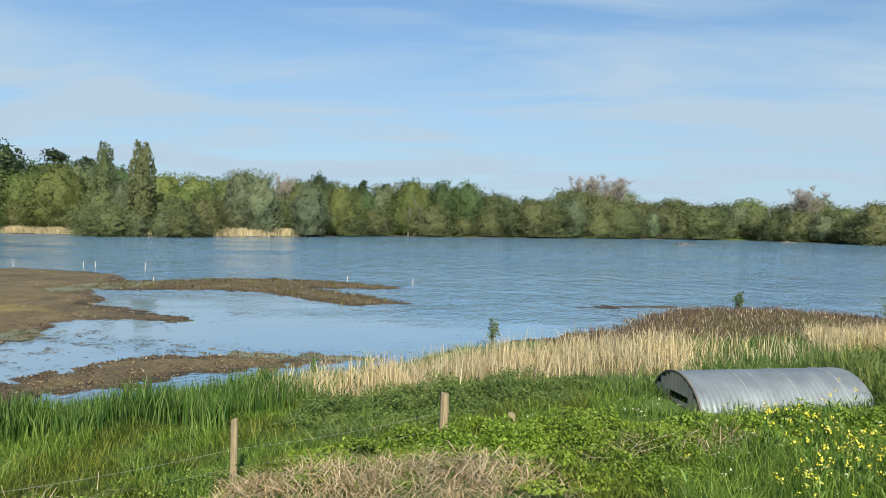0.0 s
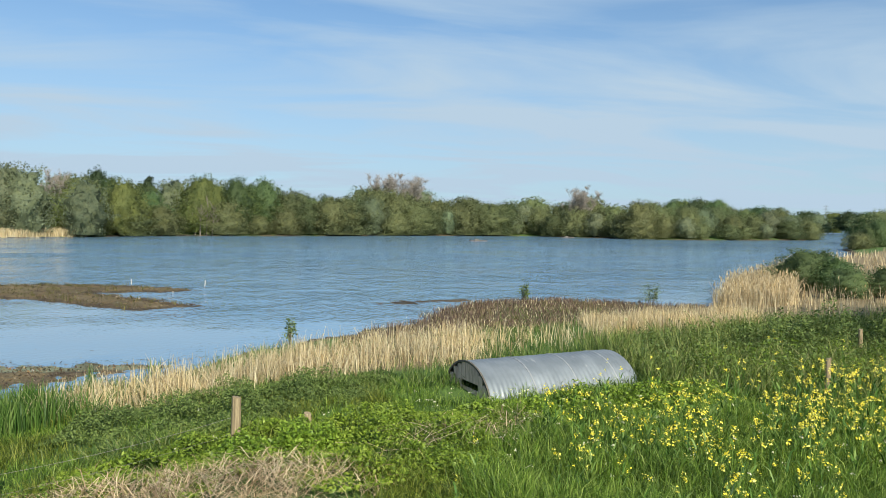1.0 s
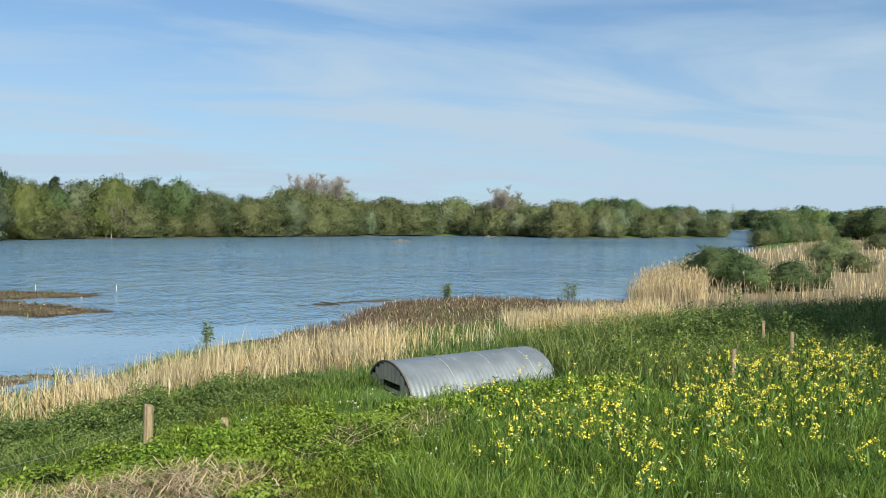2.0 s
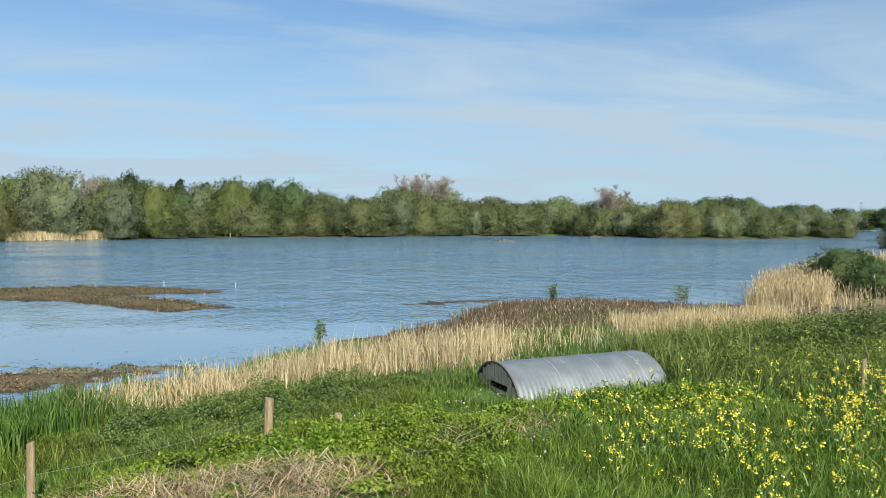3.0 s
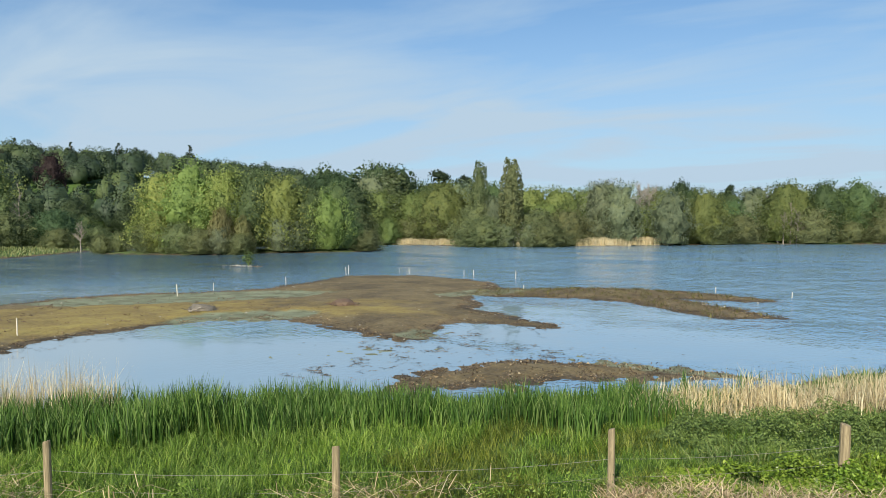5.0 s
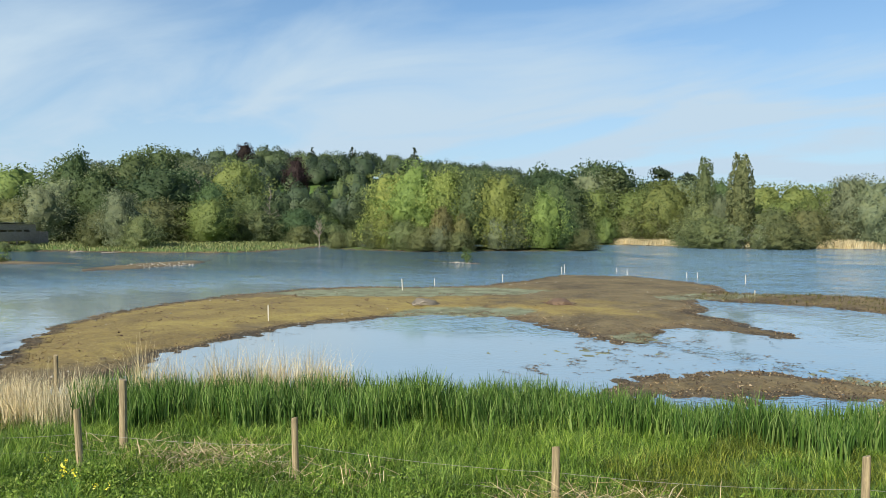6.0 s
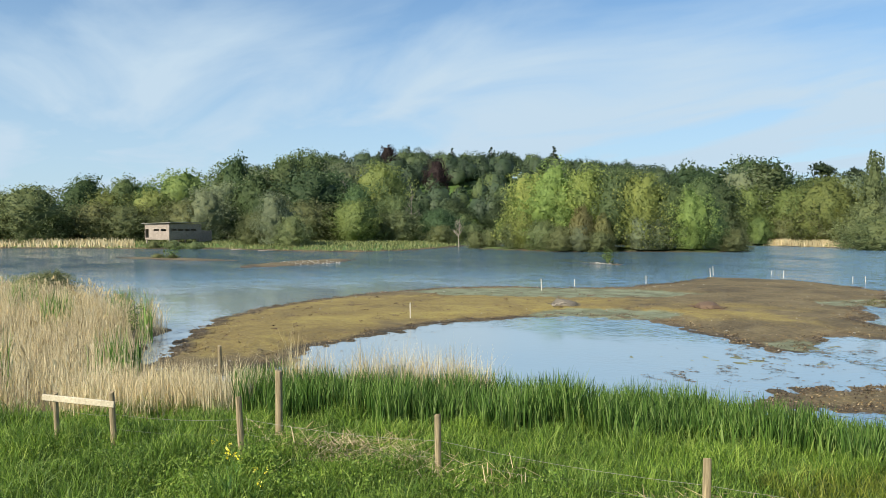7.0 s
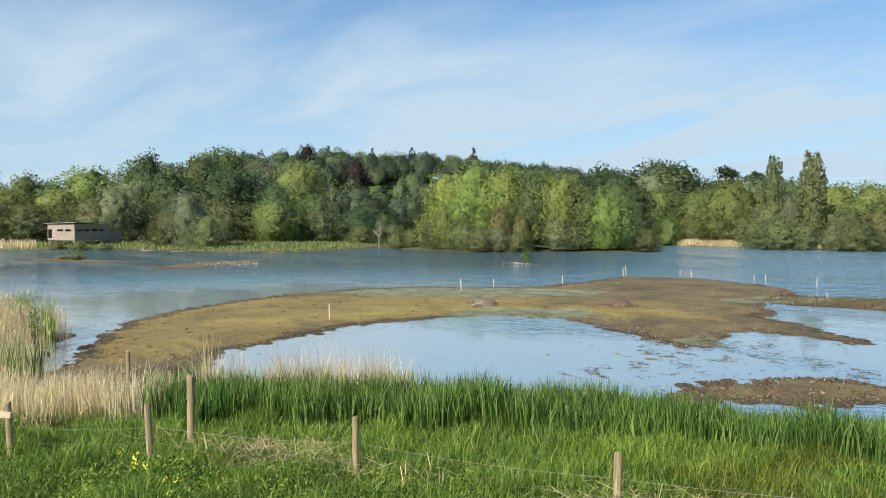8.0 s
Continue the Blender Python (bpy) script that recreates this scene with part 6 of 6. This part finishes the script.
fence = tagged(new("wire_fence"), "old wire stock fence with weathered round wooden posts", "fence")
LINE = [(-12.45, 1.33, 0.038, 1.36), (-11.85, 2.0, 0.045, 1.40), (-10.47, 3.43, 0.045, 1.40), (-8.06, 5.19, 0.045, 1.40), (-4.97, 6.49, 0.045, 1.40),
        (-2.40, 8.42, 0.045, 1.42), (0.04, 9.98, 0.062, 1.40), (1.02, 10.45, 0.058, 1.0)]
tops = []
for i, (x, y, r, top) in enumerate(LINE):
    z = float(ground_z(x, y))
    p = part("post", post_mesh(r, top - z, i + 3), M_POST, fence)
    p.location = (x, y, z)
    p.rotation_euler = (radians(g.uniform(-2, 2)), radians(g.uniform(-2.5, 2.5)), g.uniform(0, 6.28))
    tops.append((x, y, z))
part("wire", wire([(x, y + 0.05, z + 0.50) for x, y, z in tops[:7]], 0.05, 0.0025, 1), M_WIRE, fence, "upper strand of slack barbed wire")
part("wire", wire([(x, y + 0.05, z + 0.28) for x, y, z in tops[1:7]], 0.04, 0.0016), M_WIRE, fence)
bm = bmesh.new()
(ax, ay, az_), (bx, by, bz_) = tops[0], tops[1]
a, c = Vector((ax - 0.12, ay - 0.14, 1.30)), Vector((bx + 0.03, by + 0.04, 1.22))
rail_m = Matrix.Translation((a + c) / 2) @ (c - a).to_track_quat("X", "Z").to_matrix().to_4x4()
box(bm, -(c - a).length / 2, (c - a).length / 2, -0.02, 0.02, -0.045, 0.045, rail_m @ pose(0, -0.06, 0))
bmesh.ops.bevel(bm, geom=bm.edges[:], offset=0.006, segments=1, affect="EDGES")
part("rail", bm, M_RAIL, fence, "pale new softwood rail")

x, y = -10.74, 4.11
z = float(ground_z(x, y))
tall_post = part("straining_post", post_mesh(0.058, 1.65 - z, 40, 14), M_POST)
tall_post.location = (x, y, z)
tagged(tall_post, "tall stout wooden straining post behind the fence", "post")
x, y = -16.23, 4.99
z = float(ground_z(x, y))
p = part("stake", post_mesh(0.045, 1.2 - z, 41), M_POST)
p.location = (x, y, z)
tagged(p, "thin wooden stake at the edge of the reeds", "post")

side_fence = tagged(new("side_fence"), "weathered fence posts standing in tall nettles", "fence")
for i, (x, y, top, r) in enumerate(((13.6, 13.34, 1.40, 0.05), (10.11, 10.57, 1.40, 0.05), (12.85, 11.8, 1.40, 0.048))):
    z = float(ground_z(x, y))
    p = part("post", post_mesh(r, top - z, i + 50), M_POST, side_fence)
    p.location = (x, y, z)

# ---- corrugated shelter ----
ark = tagged(new("metal_shelter"), "low arched animal shelter of corrugated galvanised sheet sunk in weeds", "shelter")
A0, A1 = Vector((4.32, 12.86, 0)), Vector((7.20, 13.34, 0))
ARK_LEN, ARK_R, ARK_H = (A1 - A0).length + 0.35, 0.92, 0.74
ark_z = 0.41
ark.matrix_basis = Matrix.Translation(((A0 + A1) / 2).to_tuple()[:2] + (ark_z,)) @ Matrix.Rotation(math.atan2(A1.y - A0.y, A1.x - A0.x), 4, "Z")
pitch_c = 0.10
nc = int(ARK_LEN / pitch_c)
u = np.linspace(-ARK_LEN / 2, ARK_LEN / 2, nc * 6 + 1)
ripple = 0.0032 * np.cos((u + ARK_LEN / 2) / pitch_c * 6.2832)
arc = np.linspace(math.radians(-4), math.radians(184), 29)
uu, tt = np.meshgrid(u, arc, indexing="ij")
rp = ripple[:, None]
sv = np.stack([uu, -(ARK_R + rp) * np.cos(tt), (ARK_H + rp) * np.sin(tt) - 0.0], -1)
inner = np.stack([uu, -(ARK_R + rp - 0.004) * np.cos(tt), (ARK_H + rp - 0.004) * np.sin(tt)], -1)
si = np.arange(uu.size).reshape(uu.shape)
sq = np.stack([si[:-1, :-1], si[1:, :-1], si[1:, 1:], si[:-1, 1:]], -1).reshape(-1, 4)
rim = []
for e in (0, -1):
    rim.append(np.stack([si[e, :-1], si[e, 1:], si[e, 1:] + uu.size, si[e, :-1] + uu.size], -1))
sme = mesh_of("roof_sheet", np.concatenate([sv.reshape(-1, 3), inner.reshape(-1, 3)]), [sq, sq[:, ::-1] + uu.size, np.concatenate(rim)], M_ZINC)
sme.polygons.foreach_set("use_smooth", [True] * len(sme.polygons))
sheet = new("roof_sheet", sme)
sheet.parent = ark
for share in (0.30, 0.58, 0.86):
    u0, turn_ = -ARK_LEN / 2 + share * ARK_LEN, np.linspace(math.radians(8), math.radians(172), 40)
    strip = [np.stack([np.full(40, u0 + du), -(ARK_R + up_) * np.cos(turn_), (ARK_H + up_) * np.sin(turn_)], -1) for du, up_ in ((-0.016, 0.002), (-0.012, 0.009), (0.012, 0.009), (0.016, 0.002))]
    sv_ = np.stack(strip, 1).reshape(-1, 3)
    qi = np.arange(39)[:, None] * 4
    seam = new("seam", mesh_of("seam", sv_, [np.concatenate([qi + np.array([c, c + 1, c + 5, c + 4]) for c in range(3)])], M_SEAM))
    seam.parent = sheet
    tagged(seam, "pale lapped seam of the metal sheet")
for end in (-1, 1):
    xe = end * (ARK_LEN / 2 - 0.02)
    boards = 11
    for i in range(boards):
        y0, y1 = -ARK_R + 2 * ARK_R * i / boards + 0.004, -ARK_R + 2 * ARK_R * (i + 1) / boards - 0.004
        top = min(ARK_H * math.sqrt(max(0.0, 1 - (yy / ARK_R) ** 2)) for yy in (y0, y1)) - 0.012
        if top < 0.05:
            continue
        gap_lo, gap_hi = (0.26, 0.38) if end < 0 and 3 <= i <= 6 else (0, 0)
        if gap_hi:
            spans = [(-0.15, gap_lo)] + ([(gap_hi, top)] if top > gap_hi else [])
        else:
            spans = [(-0.15, top)]
        for z_lo, z_hi in spans:
            bm = bmesh.new()
            box(bm, xe - 0.012, xe + 0.012, y0, y1, z_lo, z_hi)
            part("board", bm, M_ARKWOOD, ark, "dark weathered end board")
bm = bmesh.new()
box(bm, -ARK_LEN / 2 + 0.05, -ARK_LEN / 2 + 0.09, -ARK_R * 0.85, ARK_R * 0.85, 0.18, 0.235)
part("crossbar", bm, M_ARKWOOD, ark)
bm = bmesh.new()
seg = 24
for i in range(seg):
    for_a = [math.pi * (i + q) / seg for q in (0, 1)]
    ring = []
    for an in for_a:
        ring.append([bm.verts.new((-ARK_LEN / 2 - 0.012 + dx, -(ARK_R + dr) * math.cos(an), (ARK_H + dr) * math.sin(an))) for dx, dr in ((0, -0.02), (0, 0.018), (0.03, 0.018), (0.03, -0.02))])
    for s in range(4):
        bm.faces.new((ring[0][s], ring[0][(s + 1) % 4], ring[1][(s + 1) % 4], ring[1][s]))
part("rim", bm, M_BARK, ark, "dark edge strip")

# ---- bird hide ----
hide = tagged(new("bird_hide"), "grey weathered timber bird hide with viewing slots on the far bank", "hut")
HX, HY = -math.sin(radians(75.63)) * 131, math.cos(radians(75.63)) * 131
hz = float(ground_z(HX, HY))
# local x runs along the front (lake) wall, y along the side wall that faces the near shore
front = Vector((0.24, 0.97, 0)).normalized()
hide.matrix_basis = Matrix.Translation((HX, HY, hz)) @ Matrix.Rotation(math.atan2(front.y, front.x) + radians(50), 4, "Z")
W, D, B, T = 8.4, 5.0, 0.9, 3.55


def slotted(name, length, slots, m, z0=B, z1=T, th=0.07):
    """A boarded wall along local x with slots that go right through; slots: (x0, x1, z0, z1)."""
    bm = bmesh.new()
    board = 0.16
    z = z0
    while z < z1 - 1e-3:
        top = min(z + board, z1)
        cuts = [(s0, s1) for s0, s1, a, c in slots if a < (z + top) / 2 < c]
        x = 0.0
        for s0, s1 in sorted(cuts) + [(length, length)]:
            if s0 > x:
                box(bm, x, s0, 0, th, z, top - 0.012, m)
            x = s1
        z = top
    return bm


side_m = Matrix.Rotation(radians(-90), 4, "Z")
part("front_wall", slotted("front", W, [(0.5, 1.8, 2.3, 2.7), (2.2, 3.5, 2.3, 2.7), (3.9, 5.2, 2.3, 2.7), (5.6, 6.9, 2.3, 2.7)], pose(0, 0, 0)), M_CABIN, hide, "grey board wall with a row of viewing slots")
part("side_wall", slotted("side", D, [(0.6, 1.7, 2.3, 2.7), (2.1, 3.2, 2.3, 2.7), (4.2, 4.9, 1.2, 2.7)], Matrix.Rotation(radians(90), 4, "Z")), M_CABIN, hide, "sunlit board wall with a doorway and slots")
part("back_wall", slotted("back", W, [], pose(0, D, 0)), M_CABIN, hide)
part("side_wall", slotted("side", D, [], pose(W, 0, 0) @ Matrix.Rotation(radians(90), 4, "Z")), M_CABIN, hide)
bm = bmesh.new()
box(bm, 0.1, W - 0.1, 0.1, D - 0.1, B, B + 0.1)
part("floor_deck", bm, M_CABIN, hide)
bm = bmesh.new()
vs = box(bm, -0.45, W + 0.35, -0.4, D + 0.4, T + 0.02, T + 0.10)
for v in vs[4:6]:
    v.co.z += 0.14
for v in vs[0:2]:
    v.co.z += 0.14
part("roof", bm, M_ROOF, hide, "flat felted roof with a pale edge")
bm = bmesh.new()
box(bm, 3.0, 4.4, -0.10, -0.06, 1.55, 1.85)
part("shutter", bm, M_CABIN, hide)
for px, py in ((0.2, 0.2), (W - 0.2, 0.2), (0.2, D - 0.2), (W - 0.2, D - 0.2), (W / 2, 0.2)):
    bm = bmesh.new()
    box(bm, px - 0.08, px + 0.08, py - 0.08, py + 0.08, -0.4, B)
    part("stilt", bm, M_CABIN, hide)
screen = tagged(new("board_screen"), "grey board screen running from the hide into the trees", "fence")
screen.matrix_basis = hide.matrix_basis.copy()
bm = bmesh.new()
for i in range(26):
    x0 = W + 0.2 + i * 0.17
    box(bm, x0, x0 + 0.15, 1.2, 1.24, -0.2, 2.5 - 0.012 * i + 0.02 * (i % 3))
part("boarding", bm, M_CABIN, screen)
for i in range(3):
    bm = bmesh.new()
    box(bm, W + 0.3 + i * 2.0, W + 0.42 + i * 2.0, 1.25, 1.37, -0.3, 2.4)
    part("post", bm, M_CABIN, screen)

# ---- marker stakes in the shallows ----
stake_0 = None
for x, y, h, r in ((-25.3, 15.7, 0.85, 0.05), (-32.1, 29.1, 0.85, 0.06), (-33.3, 33.0, 0.55, 0.045), (-31.9, 38.1, 0.65, 0.05), (-33.6, 47.4, 0.75, 0.05), (-34.6, 49.2, 0.85, 0.05),
                   (-32.1, 53.0, 0.42, 0.045), (-31.6, 53.8, 0.42, 0.045), (-24.9, 50.7, 0.5, 0.05), (-24.4, 51.4, 0.5, 0.05), (-29.6, 50.4, 0.42, 0.045), (-19.7, 48.4, 0.72, 0.05),
                   (-16.0, 40.5, 0.36, 0.05), (-5.6, 43.2, 0.36, 0.05), (-1.7, 41.6, 0.38, 0.045), (21.4, 28.6, 0.5, 0.05)):
    z = min(0.0, float(ground_z(x, y)))
    m = Matrix.LocRotScale((x, y, z), Euler((radians(g.uniform(-3, 3)), radians(g.uniform(-3, 3)), g.uniform(0, 6.28))), (r / 0.05, r / 0.05, 1.0))
    bmh = post_mesh(0.026, 0.82 * h - z, 60)
    s = part("marker_stake", bmh, M_WHITE)
    s.matrix_basis = m
    tagged(s, "short white-painted wooden stake standing in the shallow water", "stake", "marker stakes in the lagoon")

# ---- stones, driftwood and shingle ----


def lump(name, r, seed, flat_z=0.5):
    bm = bmesh.new()
    bmesh.ops.create_icosphere(bm, subdivisions=2, radius=r)
    for v in bm.verts:
        k = 1 + 0.28 * noise.noise(v.co * (1.7 / r) + Vector((seed, 0, 0)))
        v.co = Vector((v.co.x * k * 1.25, v.co.y * k, v.co.z * k * flat_z))
    return bm


for x, y, r, label, mat in ((-20.4, 28.4, 0.58, "dark heap of rotting weed on the mud", M_SEDGE), (-25.0, 24.0, 0.62, "low pile of driftwood and weed on the mud", M_BARK)):
    bm = lump("heap", r * 0.85, x, 0.55)
    for i in range(46):
        an, q = g.uniform(0, 6.283), r * g.uniform(0.1, 1.15)
        p0 = Vector((math.cos(an) * q * 1.2, math.sin(an) * q, 0.30 * r * max(0.05, 1 - q / r)))
        ln = g.uniform(0.12, 0.42)
        branch(bm, p0, p0 + Vector((g.normal(0, 1), g.normal(0, 1), g.uniform(0.0, 0.45))).normalized() * ln, 0.016, 0.006, 5, 2, 0.02, g)
    p = part("weed_heap", bm, mat)
    p.location = (x, y, float(ground_z(x, y)))
    tagged(p, label, "heap")
x, y = scatter(2600, -6, 88, 13, 52, g)
z0, n_, f_, i_, m_, al_ = relief(x, y)
k = (m_ > 0.0) & (n_ < -0.2) & (g.uniform(0, 1, len(x)) < np.exp(-m_ / 1.2))
x, y, z0 = x[k], y[k], z0[k]
sx = np.r_[x, g.normal(-67, 2.8, 170), g.normal(-51.4, 0.8, 40)]
sy = np.r_[y, g.normal(31.5, 1.9, 170), g.normal(54.6, 0.35, 40)]
sz = ground_z(sx, sy)
k = sz > -0.03
sx, sy, sz = sx[k], sy[k], sz[k]
n = len(sx)
s = g.uniform(0.02, 0.055, n) * np.clip(np.hypot(sx, sy) / 26, 1, 3.2)
octa = np.array([(1, 0, 0), (0, 1, 0), (-1, 0, 0), (0, -1, 0), (0, 0, 0.7), (0, 0, -0.6)])
a = g.uniform(0, 6.283, n)
ov = octa[None] * s[:, None, None] * g.uniform(0.6, 1.3, (n, 6, 1))
rot = np.stack([ov[..., 0] * np.cos(a)[:, None] - ov[..., 1] * np.sin(a)[:, None], ov[..., 0] * np.sin(a)[:, None] + ov[..., 1] * np.cos(a)[:, None], ov[..., 2]], -1)
ov = (rot + np.stack([sx, sy, np.maximum(sz, 0)], -1)[:, None]).reshape(-1, 3)
tri = np.array([(0, 1, 4), (1, 2, 4), (2, 3, 4), (3, 0, 4), (1, 0, 5), (2, 1, 5), (3, 2, 5), (0, 3, 5)])
tagged(new("shingle", mesh_of("shingle", ov, [(np.arange(n)[:, None, None] * 6 + tri[None]).reshape(-1, 3)], M_STONE)), "scattered pale stones and shells on the mud", "stones", kind="stuff")
for i, (x, y, ln, turn) in enumerate(((-108.5, 37.5, 2.6, 20), (-103, 40.0, 2.4, 60), (-24.6, 23.2, 0.55, 30))):
    bm = bmesh.new()
    branch(bm, (-ln / 2, 0, 0.08), (ln / 2, 0, 0.22), 0.09 if ln > 1 else 0.05, 0.03, 7, 5, 0.06, g)
    branch(bm, (0.1, 0, 0.12), (ln * 0.3, 0.2 * ln, 0.2 * ln), 0.04, 0.012, 5, 3, 0.03, g)
    p = part("driftwood", bm, M_PALEBARK)
    p.matrix_basis = pose(x, y, max(0.0, float(ground_z(x, y))), 0, 0, turn)
    tagged(p, "bleached driftwood branch lying at the water's edge", "driftwood")

# little bush on the rock islet, and saplings in the marsh
for x, y, h, w in ((-50.4, 54.9, 1.3, 1.6), (1.5, 21.6, 0.85, 0.4), (17.4, 28.2, 0.95, 0.8), (12.6, 31.0, 0.8, 0.6), (-24.6, 5.0, 1.5, 0.5), (-86.5, 22.5, 0.9, 3.0)):
    s = tagged(new("sapling_bush"), "small green sapling at the water's edge", "bush")
    bm = bmesh.new()
    tips = []
    for i in range(6):
        tip = (g.normal(0, 0.22) * w, g.normal(0, 0.22) * w, h * g.uniform(0.6, 0.95))
        branch(bm, (0, 0, -0.05), tip, 0.016, 0.005, 5, 3, 0.02, g)
        tips.append(tip)
    part("stem", bm, M_BARK, s)
    pts = np.concatenate([np.array(tp) * g.uniform(0.4, 1.1, (48, 1)) + g.normal(0, 0.13 * max(w, 0.6), (48, 3)) for tp in tips])
    pts[:, 2] = np.maximum(pts[:, 2], 0.03)
    v, f = cards(pts, pts + np.array([0, 0, 0.2]), 0.075 * min(2.6, max(1.0, math.hypot(x, y) / 28)), 0, 77)
    lv = new("leaves", mesh_of("leaves", v, [f], M_NETTLE))
    lv.parent = s
    s.location = (x, y, max(0.0, float(ground_z(x, y))))

# ---- far away: rafts on the lake and two pylons ----
for x, y in ((40.7, 123.0), (71.5, 152.0)):
    raft = tagged(new("nesting_raft"), "low dark floating raft out on the lake", "raft")
    bm = bmesh.new()
    box(bm, -1.5, 1.5, -0.7, 0.7, 0.05, 0.16)
    bmesh.ops.bevel(bm, geom=bm.edges[:], offset=0.04, segments=1, affect="EDGES")
    part("deck", bm, M_BARK, raft)
    for side in (-0.5, 0.5):
        bm = bmesh.new()
        branch(bm, (-1.5, side, 0.02), (1.5, side, 0.02), 0.11, 0.11, 8, 1)
        part("float", bm, M_ARKWOOD, raft)
    bm = bmesh.new()
    box(bm, -0.6, 0.1, -0.35, 0.35, 0.16, 0.32)
    part("shelter_box", bm, M_PALEBARK, raft)
    raft.location = (x, y, 0.0)
for azp, dist, hgt in ((-34.03, 1150, 33), (-43.09, 1200, 31)):
    pylon = tagged(new("power_pylon"), "distant grey steel lattice pylon on the horizon", "pylon")
    bm = bmesh.new()

    def half(z):
        return 3.2 * (1 - z / hgt) ** 1.3 + 0.35

    for sx_, sy_ in ((-1, -1), (1, -1), (1, 1), (-1, 1)):
        for i in range(6):
            za, zb = hgt * i / 6, hgt * (i + 1) / 6
            branch(bm, (sx_ * half(za), sy_ * half(za), za), (sx_ * half(zb), sy_ * half(zb), zb), 0.22, 0.2, 4, 1)
            branch(bm, (sx_ * half(za), sy_ * half(za), za), (-sx_ * half(zb), sy_ * half(zb), zb), 0.12, 0.12, 4, 1)
    part("tower", bm, M_STEEL, pylon)
    for za, reach in ((hgt * 0.66, 5.5), (hgt * 0.80, 4.5), (hgt * 0.93, 3.6)):
        bm = bmesh.new()
        branch(bm, (-reach, 0, za), (reach, 0, za), 0.2, 0.2, 4, 1)
        branch(bm, (-reach, 0, za), (0, 0, za + 1.4), 0.12, 0.12, 4, 1)
        branch(bm, (reach, 0, za), (0, 0, za + 1.4), 0.12, 0.12, 4, 1)
        part("cross_arm", bm, M_STEEL, pylon)
    pylon.matrix_basis = pose(-math.sin(radians(azp)) * dist, math.cos(radians(azp)) * dist, 0.4, 0, 0, azp)
